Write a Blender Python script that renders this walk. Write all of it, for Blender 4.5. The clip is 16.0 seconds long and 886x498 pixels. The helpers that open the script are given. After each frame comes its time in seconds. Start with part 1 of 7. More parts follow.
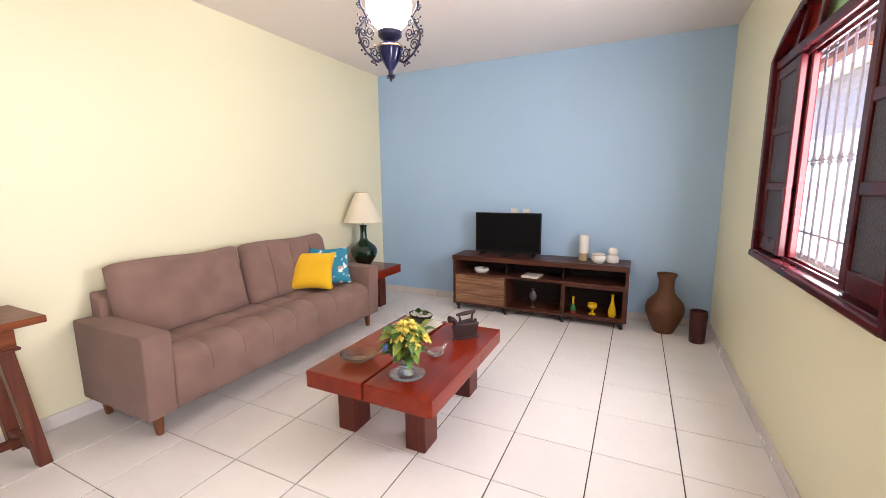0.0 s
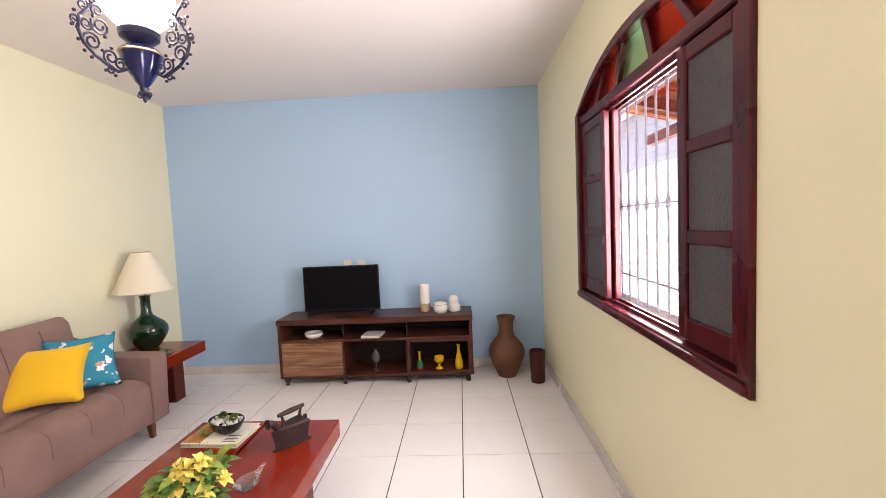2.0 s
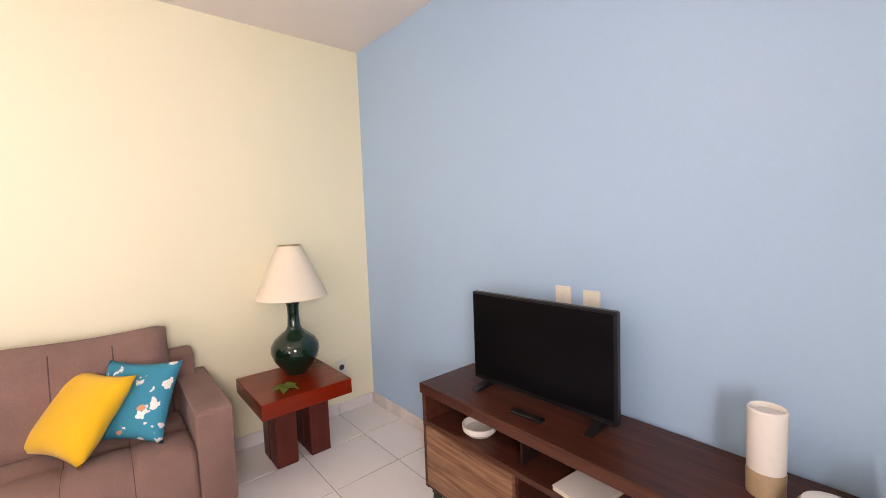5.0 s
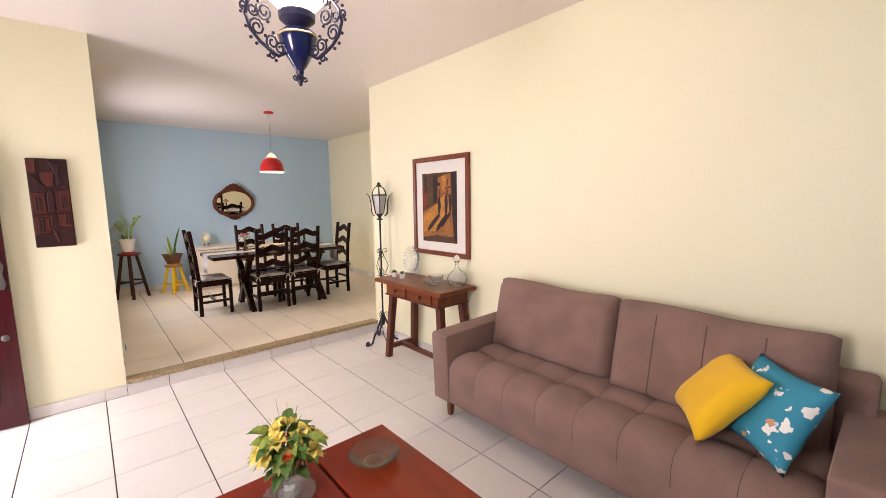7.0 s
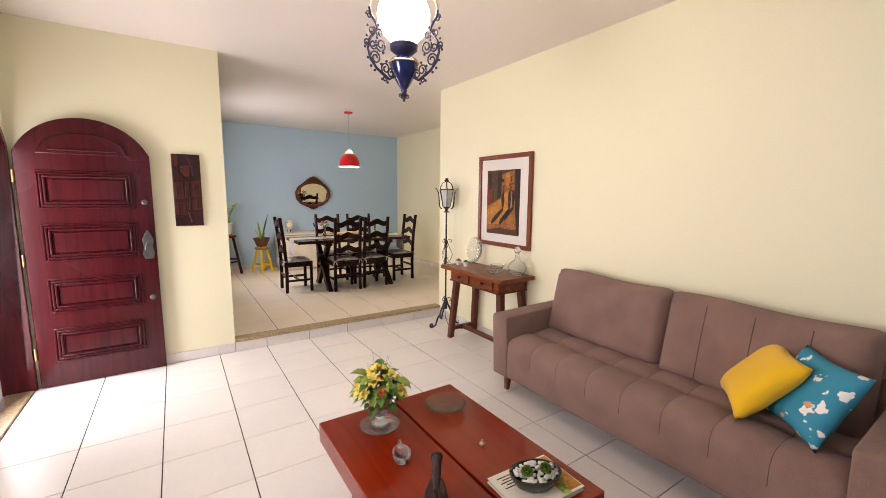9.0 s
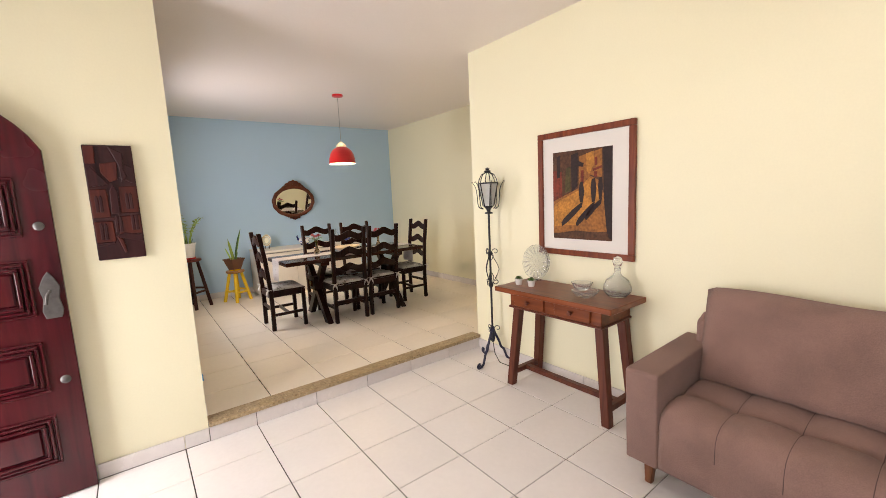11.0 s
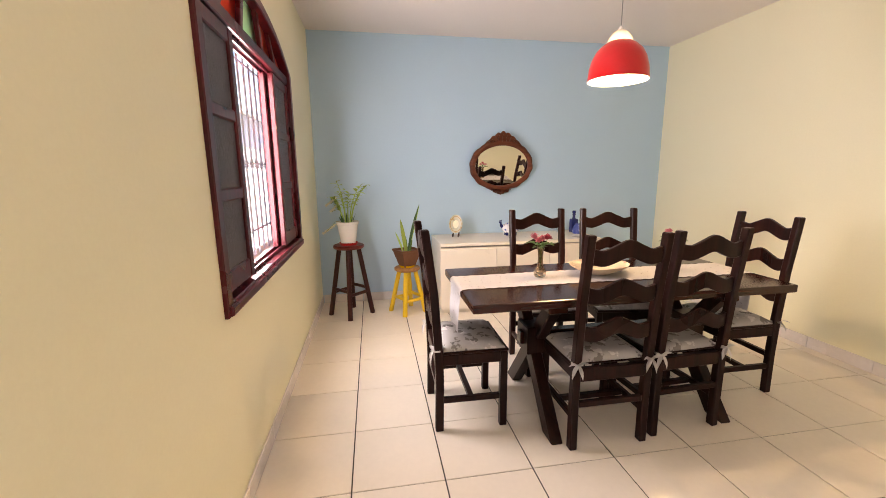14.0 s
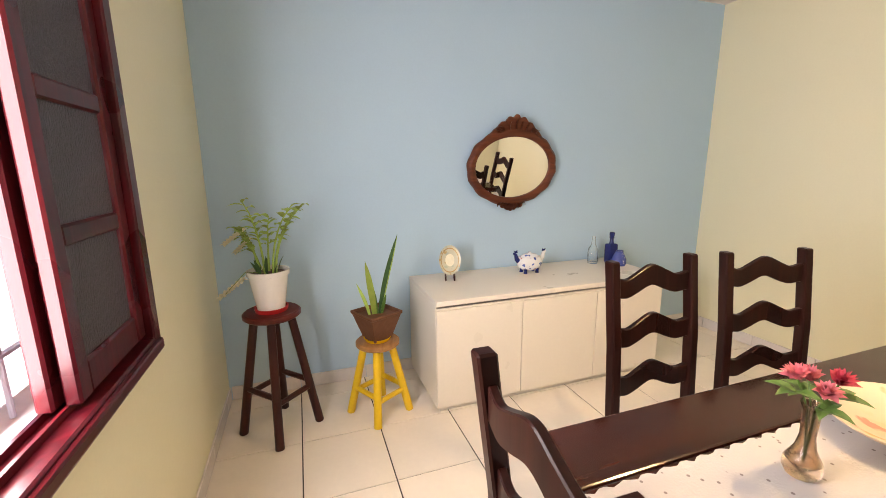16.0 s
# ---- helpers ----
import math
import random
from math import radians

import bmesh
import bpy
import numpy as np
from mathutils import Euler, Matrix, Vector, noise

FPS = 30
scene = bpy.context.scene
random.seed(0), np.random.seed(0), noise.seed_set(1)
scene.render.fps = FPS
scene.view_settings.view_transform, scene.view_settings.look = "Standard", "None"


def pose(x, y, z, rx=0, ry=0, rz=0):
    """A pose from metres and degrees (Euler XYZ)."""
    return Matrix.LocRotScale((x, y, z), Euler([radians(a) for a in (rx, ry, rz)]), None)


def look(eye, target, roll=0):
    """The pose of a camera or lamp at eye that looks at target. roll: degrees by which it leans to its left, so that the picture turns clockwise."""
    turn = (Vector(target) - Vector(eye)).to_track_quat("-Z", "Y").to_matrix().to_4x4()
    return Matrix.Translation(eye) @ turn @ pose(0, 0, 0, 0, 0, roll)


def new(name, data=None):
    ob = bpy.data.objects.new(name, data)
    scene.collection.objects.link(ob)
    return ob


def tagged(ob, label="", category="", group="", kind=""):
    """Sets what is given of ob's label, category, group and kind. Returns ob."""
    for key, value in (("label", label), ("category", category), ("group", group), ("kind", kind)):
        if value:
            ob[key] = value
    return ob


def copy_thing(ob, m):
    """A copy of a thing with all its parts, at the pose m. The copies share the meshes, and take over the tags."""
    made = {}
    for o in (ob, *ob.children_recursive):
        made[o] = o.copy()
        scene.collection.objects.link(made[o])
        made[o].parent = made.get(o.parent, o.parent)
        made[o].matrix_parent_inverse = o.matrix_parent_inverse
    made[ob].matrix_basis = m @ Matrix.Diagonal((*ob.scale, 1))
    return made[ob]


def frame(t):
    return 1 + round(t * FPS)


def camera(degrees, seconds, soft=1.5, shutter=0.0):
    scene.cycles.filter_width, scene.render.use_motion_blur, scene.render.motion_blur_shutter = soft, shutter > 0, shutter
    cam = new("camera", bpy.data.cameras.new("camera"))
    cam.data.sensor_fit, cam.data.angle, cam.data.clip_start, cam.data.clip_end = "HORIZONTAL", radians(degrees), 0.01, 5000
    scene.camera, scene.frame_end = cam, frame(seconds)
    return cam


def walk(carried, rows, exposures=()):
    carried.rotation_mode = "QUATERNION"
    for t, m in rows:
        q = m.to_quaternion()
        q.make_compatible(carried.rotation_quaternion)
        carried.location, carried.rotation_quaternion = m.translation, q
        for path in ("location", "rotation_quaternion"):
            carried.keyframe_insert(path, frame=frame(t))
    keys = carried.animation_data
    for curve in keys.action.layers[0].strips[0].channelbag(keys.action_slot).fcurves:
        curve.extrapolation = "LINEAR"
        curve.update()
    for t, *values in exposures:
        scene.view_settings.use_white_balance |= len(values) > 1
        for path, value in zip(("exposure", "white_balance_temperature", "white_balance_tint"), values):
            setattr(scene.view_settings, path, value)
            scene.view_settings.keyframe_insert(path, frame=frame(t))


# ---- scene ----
cam = camera(95.1, 16.0, soft=0.8)
# seconds, stops, kelvin, tint
EXPOSURES = [(0, 1.55, 6700, 18), (1, 1.59, 6850, 20), (2, 1.6, 6800, 20), (2.5, 1.71, 7000, 20), (3, 1.78, 7350, 20), (5.5, 1.64, 6950, 26), (6, 1.6, 6400, 23), (6.5, 1.5, 6400, 22), (7, 1.35, 6950, 23),
             (7.5, 1.27, 7100, 22), (9, 1.2, 7100, 20), (11.5, 1.33, 6950, 17), (12, 1.37, 6950, 19), (12.5, 1.39, 6900, 22), (13, 1.47, 7450, 23), (13.5, 1.54, 8300, 24), (14, 1.72, 7250, 24), (14.5, 1.8, 7050, 22), (15, 1.86, 6900, 26), (15.5, 1.83, 7000, 27), (16, 1.74, 7150, 20)]
PATH = [
    (0, (3.032, 0.763, 1.401), (2.18, 2.545, 1.089), -0.5),
    (0.5, (2.966, 0.839, 1.411), (2.624, 2.791, 1.143), -1.0),
    (1, (2.914, 0.811, 1.412), (2.873, 2.797, 1.185), -2.4),
    (1.5, (2.88, 0.927, 1.432), (2.845, 2.92, 1.268), -3.2),
    (2, (2.933, 1.221, 1.462), (2.844, 3.215, 1.335), -2.5),
    (2.5, (2.973, 1.592, 1.442), (2.86, 3.583, 1.288), -2.5),
    (3, (3.029, 2.05, 1.453), (2.869, 4.035, 1.26), -4.0),
    (5.5, (2.662, 3.855, 1.46), (0.791, 4.546, 1.31), -1.4),
    (6, (2.457, 3.965, 1.495), (0.469, 3.84, 1.309), -1.9),
    (6.5, (2.394, 4.003, 1.547), (0.665, 3.026, 1.308), -0.7),
    (7, (2.472, 4.009, 1.526), (1.16, 2.519, 1.282), -0.8),
    (7.5, (2.597, 4.058, 1.507), (1.455, 2.439, 1.23), -0.9),
    (8, (2.717, 4.169, 1.509), (1.549, 2.571, 1.224), -0.3),
    (8.5, (2.747, 4.277, 1.527), (1.604, 2.66, 1.247), 0.4),
    (9, (2.74, 4.233, 1.516), (1.648, 2.578, 1.252), 0.5),
    (11.5, (2.431, 2.446, 1.492), (1.224, 0.873, 1.23), -3.1),
    (12, (2.248, 2.012, 1.49), (1.186, 0.344, 1.19), -3.7),
    (12.5, (2.078, 1.539, 1.476), (1.333, -0.282, 1.119), -3.8),
    (13, (1.929, 1.146, 1.462), (1.471, -0.763, 1.077), -2.0),
    (13.5, (1.822, 0.736, 1.443), (1.509, -1.202, 1.06), -0.0),
    (14, (1.791, 0.27, 1.458), (1.46, -1.666, 1.082), -0.5),
    (14.5, (1.771, -0.182, 1.47), (1.422, -2.116, 1.101), -2.3),
    (15, (1.77, -0.578, 1.539), (1.441, -2.512, 1.147), -0.5),
    (15.5, (1.855, -0.992, 1.53), (1.499, -2.917, 1.118), -0.5),
    (16, (1.851, -1.356, 1.52), (1.203, -3.206, 1.122), -0.4),
]
walk(cam, [(t, look(eye, target, roll)) for t, eye, target, roll in PATH],
     exposures=EXPOSURES)

# ---- world, sun, exposure ----
world = bpy.data.worlds.new("sky_world")
scene.world = world
world.use_nodes = True
wn = world.node_tree
sky = wn.nodes.new("ShaderNodeTexSky")
sky.sky_type = "NISHITA"
sky.sun_disc = False
sky.sun_elevation = radians(66)
sky.sun_rotation = radians(245)
wn.links.new(sky.outputs["Color"], wn.nodes["Background"].inputs["Color"])
wn.nodes["Background"].inputs["Strength"].default_value = 0.15
sun_data = bpy.data.lights.new("sun", "SUN")
sun_data.energy = 5.0
sun_data.angle = radians(0.6)
sun_data.color = (1.0, 0.95, 0.87)
sun = new("sun", sun_data)
sun.matrix_world = look((20 * math.sin(radians(245)), 20 * math.cos(radians(245)), 44.9), (0, 0, 0))


def daylight(name, m, w, h, watts, colour=(0.97, 0.97, 1.0)):
    """Sky light entering at an opening."""
    d = bpy.data.lights.new(name, "AREA")
    d.shape, d.size, d.size_y, d.energy = "RECTANGLE", w, h, watts
    d.color = colour
    new(name, d).matrix_world = m


daylight("doorway_daylight", look((3.82, 0.47, 1.0), (0, 1.3, 0.9)), 0.72, 1.7, 20, (0.90, 0.94, 1.0))
daylight("window_daylight_living", look((3.842, 3.14, 1.53), (0, 3.3, 1.5)), 0.62, 1.05, 18)
daylight("window_daylight_dining", look((2.452, -2.075, 1.53), (0, -2.2, 1.5)), 0.62, 1.05, 17)

# ---- room numbers ----
XE, YN, H = 3.73, 5.25, 2.75          # living room: window wall, blue wall, ceiling
XD, XW, YS, ZD = 2.34, -1.41, -3.92, 0.125   # dining room: window wall, far wall, blue wall, floor
TP = 0.417                            # floor tile pitch
WT = 0.16                             # wall thickness


# ---- materials ----
def mat_base(name, rough=0.5, metal=0.0):
    m = bpy.data.materials.new(name)
    m.use_nodes = True
    nt = m.node_tree
    b = nt.nodes["Principled BSDF"]
    b.inputs["Roughness"].default_value = rough
    b.inputs["Metallic"].default_value = metal
    return m, nt, b


def paint(name, c, rough=0.5, vary=0.06, fine=60.0, coarse=3.0, bump=0.05, metal=0.0, coat=0.0, rvary=0.08, per_object=0.0, sheen=0.0, stretch=(1, 1, 1), spec=0.4):
    """A surface of one colour with uneven tone at two scales, fine relief and uneven gloss."""
    m, nt, b = mat_base(name, rough, metal)
    L = nt.links.new
    tc = nt.nodes.new("ShaderNodeTexCoord")
    mp = nt.nodes.new("ShaderNodeMapping")
    mp.inputs["Scale"].default_value = stretch
    L(tc.outputs["Object"], mp.inputs["Vector"])
    n1 = nt.nodes.new("ShaderNodeTexNoise")
    n1.inputs["Scale"].default_value = coarse
    n1.inputs["Detail"].default_value = 4
    n2 = nt.nodes.new("ShaderNodeTexNoise")
    n2.inputs["Scale"].default_value = fine
    n2.inputs["Detail"].default_value = 3
    for n in (n1, n2):
        L(mp.outputs["Vector"], n.inputs["Vector"])
    mix = nt.nodes.new("ShaderNodeMath")
    mix.operation = "ADD"
    L(n1.outputs["Fac"], mix.inputs[0])
    L(n2.outputs["Fac"], mix.inputs[1])
    ramp = nt.nodes.new("ShaderNodeMapRange")
    ramp.inputs["From Min"].default_value = 0.6
    ramp.inputs["From Max"].default_value = 1.4
    ramp.inputs["To Min"].default_value = 1 - vary
    ramp.inputs["To Max"].default_value = 1 + vary
    L(mix.outputs[0], ramp.inputs["Value"])
    fac = ramp.outputs["Result"]
    if per_object:
        oi = nt.nodes.new("ShaderNodeObjectInfo")
        sh = nt.nodes.new("ShaderNodeVectorMath")
        sh.operation = "SCALE"
        sh.inputs[0].default_value = (37.0, 23.0, 11.0)
        L(oi.outputs["Random"], sh.inputs["Scale"])
        L(sh.outputs["Vector"], mp.inputs["Location"])
        r2 = nt.nodes.new("ShaderNodeMapRange")
        r2.inputs["To Min"].default_value = 1 - per_object
        r2.inputs["To Max"].default_value = 1 + per_object
        L(oi.outputs["Random"], r2.inputs["Value"])
        mm = nt.nodes.new("ShaderNodeMath")
        mm.operation = "MULTIPLY"
        L(fac, mm.inputs[0])
        L(r2.outputs["Result"], mm.inputs[1])
        fac = mm.outputs[0]
    vm = nt.nodes.new("ShaderNodeVectorMath")
    vm.operation = "SCALE"
    vm.inputs[0].default_value = c
    L(fac, vm.inputs["Scale"])
    L(vm.outputs["Vector"], b.inputs["Base Color"])
    rr = nt.nodes.new("ShaderNodeMapRange")
    rr.inputs["To Min"].default_value = max(0.02, rough - rvary)
    rr.inputs["To Max"].default_value = min(1.0, rough + rvary)
    L(n1.outputs["Fac"], rr.inputs["Value"])
    L(rr.outputs["Result"], b.inputs["Roughness"])
    if bump:
        bp = nt.nodes.new("ShaderNodeBump")
        bp.inputs["Strength"].default_value = bump
        bp.inputs["Distance"].default_value = 0.01
        L(n2.outputs["Fac"], bp.inputs["Height"])
        L(bp.outputs["Normal"], b.inputs["Normal"])
    b.inputs["Coat Weight"].default_value = coat
    b.inputs["Coat Roughness"].default_value = 0.12
    b.inputs["Sheen Weight"].default_value = sheen
    b.inputs["Specular IOR Level"].default_value = spec
    return m


def wood(name, dark, light, rough=0.35, grain=14.0, axis=0, coat=0.0, bump=0.08, spec=0.28):
    """Grained wood; the grain runs along the given local axis."""
    m, nt, b = mat_base(name, rough)
    L = nt.links.new
    tc = nt.nodes.new("ShaderNodeTexCoord")
    mp = nt.nodes.new("ShaderNodeMapping")
    s = [grain, grain, grain]
    s[axis] = grain * 0.07
    mp.inputs["Scale"].default_value = s
    L(tc.outputs["Object"], mp.inputs["Vector"])
    n = nt.nodes.new("ShaderNodeTexNoise")
    n.inputs["Scale"].default_value = 1.6
    n.inputs["Detail"].default_value = 7
    n.inputs["Distortion"].default_value = 0.9
    L(mp.outputs["Vector"], n.inputs["Vector"])
    n2 = nt.nodes.new("ShaderNodeTexNoise")
    n2.inputs["Scale"].default_value = 2.2
    L(tc.outputs["Object"], n2.inputs["Vector"])
    cr = nt.nodes.new("ShaderNodeValToRGB")
    cr.color_ramp.elements[0].position = 0.32
    cr.color_ramp.elements[0].color = (*dark, 1)
    cr.color_ramp.elements[1].position = 0.68
    cr.color_ramp.elements[1].color = (*light, 1)
    L(n.outputs["Fac"], cr.inputs["Fac"])
    mr = nt.nodes.new("ShaderNodeMapRange")
    mr.inputs["To Min"].default_value = 0.8
    mr.inputs["To Max"].default_value = 1.2
    L(n2.outputs["Fac"], mr.inputs["Value"])
    vm = nt.nodes.new("ShaderNodeVectorMath")
    vm.operation = "SCALE"
    L(cr.outputs["Color"], vm.inputs[0])
    L(mr.outputs["Result"], vm.inputs["Scale"])
    L(vm.outputs["Vector"], b.inputs["Base Color"])
    rr = nt.nodes.new("ShaderNodeMapRange")
    rr.inputs["To Min"].default_value = max(0.05, rough - 0.1)
    rr.inputs["To Max"].default_value = rough + 0.12
    L(n2.outputs["Fac"], rr.inputs["Value"])
    L(rr.outputs["Result"], b.inputs["Roughness"])
    bp = nt.nodes.new("ShaderNodeBump")
    bp.inputs["Strength"].default_value = bump
    bp.inputs["Distance"].default_value = 0.004
    L(n.outputs["Fac"], bp.inputs["Height"])
    L(bp.outputs["Normal"], b.inputs["Normal"])
    b.inputs["Specular IOR Level"].default_value = spec
    b.inputs["Coat Weight"].default_value = coat * 0.35
    b.inputs["Coat Roughness"].default_value = 0.1
    return m


def spots(name, base, colours, scale, rough=0.8, edge=(0.25, 0.32), bump=0.1, warp=0.0):
    """A ground colour with blots of other colours, by cells."""
    m, nt, b = mat_base(name, rough)
    L = nt.links.new
    tc = nt.nodes.new("ShaderNodeTexCoord")
    vo = nt.nodes.new("ShaderNodeTexVoronoi")
    vo.inputs["Scale"].default_value = scale
    if warp:
        nz = nt.nodes.new("ShaderNodeTexNoise")
        nz.inputs["Scale"].default_value = scale * 1.7
        L(tc.outputs["Object"], nz.inputs["Vector"])
        ad = nt.nodes.new("ShaderNodeVectorMath")
        ad.operation = "MULTIPLY_ADD"
        L(nz.outputs["Color"], ad.inputs[0])
        ad.inputs[1].default_value = (warp, warp, warp)
        L(tc.outputs["Object"], ad.inputs[2])
        L(ad.outputs["Vector"], vo.inputs["Vector"])
    else:
        L(tc.outputs["Object"], vo.inputs["Vector"])
    mask = nt.nodes.new("ShaderNodeMapRange")
    mask.inputs["From Min"].default_value = edge[0]
    mask.inputs["From Max"].default_value = edge[1]
    mask.inputs["To Min"].default_value = 1
    mask.inputs["To Max"].default_value = 0
    L(vo.outputs["Distance"], mask.inputs["Value"])
    sep = nt.nodes.new("ShaderNodeSeparateColor")
    L(vo.outputs["Color"], sep.inputs["Color"])
    cr = nt.nodes.new("ShaderNodeValToRGB")
    cr.color_ramp.interpolation = "CONSTANT"
    el = cr.color_ramp.elements
    while len(el) < len(colours):
        el.new(0.5)
    for i, c in enumerate(colours):
        el[i].position = i / len(colours)
        el[i].color = (*c, 1)
    L(sep.outputs["Red"], cr.inputs["Fac"])
    mx = nt.nodes.new("ShaderNodeMix")
    mx.data_type = "RGBA"
    L(mask.outputs["Result"], mx.inputs["Factor"])
    mx.inputs["A"].default_value = (*base, 1)
    L(cr.outputs["Color"], mx.inputs["B"])
    L(mx.outputs["Result"], b.inputs["Base Color"])
    n2 = nt.nodes.new("ShaderNodeTexNoise")
    n2.inputs["Scale"].default_value = 180
    L(tc.outputs["Object"], n2.inputs["Vector"])
    bp = nt.nodes.new("ShaderNodeBump")
    bp.inputs["Strength"].default_value = bump
    bp.inputs["Distance"].default_value = 0.003
    L(n2.outputs["Fac"], bp.inputs["Height"])
    L(bp.outputs["Normal"], b.inputs["Normal"])
    return m


def glass(name, c=(1, 1, 1), rough=0.02, ior=1.47):
    m, nt, b = mat_base(name, rough)
    b.inputs["Base Color"].default_value = (*c, 1)
    b.inputs["Transmission Weight"].default_value = 1.0
    b.inputs["IOR"].default_value = ior
    n2 = nt.nodes.new("ShaderNodeTexNoise")
    n2.inputs["Scale"].default_value = 45
    bp = nt.nodes.new("ShaderNodeBump")
    bp.inputs["Strength"].default_value = 0.15
    bp.inputs["Distance"].default_value = 0.004
    nt.links.new(n2.outputs["Fac"], bp.inputs["Height"])
    nt.links.new(bp.outputs["Normal"], b.inputs["Normal"])
    return m


def glow(name, c, strength, base=(0.9, 0.9, 0.88)):
    m, nt, b = mat_base(name, 0.4)
    b.inputs["Base Color"].default_value = (*base, 1)
    b.inputs["Emission Color"].default_value = (*c, 1)
    b.inputs["Emission Strength"].default_value = strength
    return m


M_CREAM = paint("cream_wall_paint", (0.80, 0.765, 0.555), 0.5, 0.02, 90, 1.5, 0.03)
M_BLUE = paint("blue_wall_paint", (0.39, 0.565, 0.76), 0.45, 0.025, 90, 1.5, 0.03)
M_BLUE2 = paint("dining_blue_wall_paint", (0.43, 0.605, 0.75), 0.45, 0.025, 90, 1.5, 0.03)
M_CEIL = paint("ceiling_paint", (0.78, 0.71, 0.67), 0.35, 0.02, 70, 1.2, 0.03)
M_TILE = paint("glazed_floor_tile", (0.82, 0.79, 0.775), 0.36, 0.03, 35, 5, 0.01, per_object=0.025, rvary=0.015)
M_TILED = paint("dining_floor_tile", (0.80, 0.725, 0.62), 0.36, 0.03, 35, 5, 0.01, per_object=0.03, rvary=0.015)
M_GROUT = paint("dark_grout", (0.055, 0.048, 0.042), 0.9, 0.25, 80, 6, 0.2)
M_REFILL = paint("blue_refill_plastic", (0.02, 0.22, 0.50), 0.3, 0.05, 40, 5, 0.01)
M_SKIRT = paint("skirting_tile", (0.70, 0.66, 0.64), 0.25, 0.05, 35, 5, 0.02, per_object=0.04)
M_STONE = spots("speckled_step_stone", (0.38, 0.28, 0.155), [(0.25, 0.175, 0.095), (0.47, 0.36, 0.22), (0.31, 0.225, 0.125)], 60, 0.3, (0.3, 0.6), 0.05, 0.02)
M_MAHOG = wood("mahogany_varnish", (0.038, 0.0025, 0.005), (0.104, 0.0075, 0.012), 0.28, 16, 2, 0.3)
M_MAHOGY = wood("mahogany_varnish_rail", (0.038, 0.0025, 0.005), (0.104, 0.0075, 0.012), 0.28, 16, 1, 0.3)
M_DOOR = wood("door_mahogany", (0.034, 0.0026, 0.005), (0.066, 0.005, 0.0085), 0.24, 14, 2, 0.8)
M_RED = wood("red_varnished_wood", (0.185, 0.0135, 0.0032), (0.235, 0.0195, 0.0045), 0.14, 10, 1, 0.6, 0.03, 0.22)
M_REDLEG = wood("dark_red_leg_wood", (0.06, 0.009, 0.006), (0.12, 0.020, 0.011), 0.4, 12, 2, 0.2)
M_CONS = wood("console_walnut", (0.045, 0.013, 0.008), (0.100, 0.032, 0.019), 0.36, 18, 0)
# console walnut inside, with the recess shade darkened into its colour
M_CONSHADE = wood("console_shaded_inside", (0.012, 0.006, 0.005), (0.026, 0.011, 0.009), 0.55, 18, 0)
M_ZEBRA = wood("striped_drawer_front", (0.13, 0.055, 0.03), (0.33, 0.18, 0.10), 0.42, 26, 0)
M_TABLE2 = wood("reddish_hall_table_wood", (0.12, 0.026, 0.009), (0.22, 0.055, 0.017), 0.33, 14, 1, 0.2)
M_LEG2 = wood("hall_table_leg_wood", (0.075, 0.018, 0.012), (0.14, 0.04, 0.02), 0.4, 14, 2)
M_DARK = wood("dark_dining_wood", (0.020, 0.0048, 0.003), (0.046, 0.011, 0.006), 0.18, 16, 0, 0.5, 0.04, 0.3)
M_DARKV = wood("dark_chair_wood", (0.009, 0.0028, 0.0024), (0.024, 0.0066, 0.005), 0.3, 16, 2, 0.1, 0.08, 0.14)
M_STOOL = wood("dark_stool_wood", (0.024, 0.006, 0.006), (0.055, 0.013, 0.010), 0.35, 14, 2)
M_STOOLTOP = wood("red_brown_stool_seat", (0.07, 0.010, 0.008), (0.125, 0.020, 0.014), 0.4, 14, 0)
M_OAK = wood("tan_stool_seat", (0.22, 0.10, 0.03), (0.36, 0.18, 0.07), 0.45, 14, 0)
M_LEGOAK = wood("amber_sofa_leg", (0.10, 0.035, 0.014), (0.19, 0.07, 0.03), 0.4, 14, 2)
M_YEL = paint("yellow_enamel", (0.72, 0.47, 0.02), 0.35, 0.08, 40, 8, 0.04)
M_SOFA = paint("taupe_sofa_fabric", (0.238, 0.142, 0.117), 0.95, 0.28, 240, 5, 0.5, sheen=0.1)
# sofa fabric for the seams, crease shade put into the darker colour
M_SEAMSHADE = paint("sofa_seam_shade", (0.09, 0.055, 0.05), 0.95, 0.1, 300, 5, 0.2)
M_PILY = paint("yellow_cushion_cloth", (0.80, 0.46, 0.01), 0.85, 0.07, 300, 6, 0.25, sheen=0.2)
M_PILB = spots("teal_flowered_cushion_cloth", (0.02, 0.24, 0.36), [(0.80, 0.80, 0.76), (0.02, 0.24, 0.36), (0.80, 0.80, 0.76), (0.62, 0.30, 0.16), (0.80, 0.80, 0.76)], 15, 0.85, (0.27, 0.33), 0.2, 0.09)
M_SHADE = paint("cream_lampshade", (0.80, 0.73, 0.58), 0.8, 0.03, 200, 4, 0.1)
M_GREENCER = paint("dark_green_glaze", (0.004, 0.023, 0.012), 0.1, 0.5, 25, 9, 0.05, coat=0.6)
M_METAL = paint("grey_metal", (0.35, 0.34, 0.33), 0.35, 0.1, 60, 8, 0.03, metal=1.0)
M_PEWTER = paint("dull_pewter", (0.13, 0.12, 0.115), 0.45, 0.25, 50, 9, 0.1, metal=0.8)
M_BRASS = paint("aged_brass", (0.42, 0.28, 0.12), 0.35, 0.2, 50, 8, 0.05, metal=1.0)
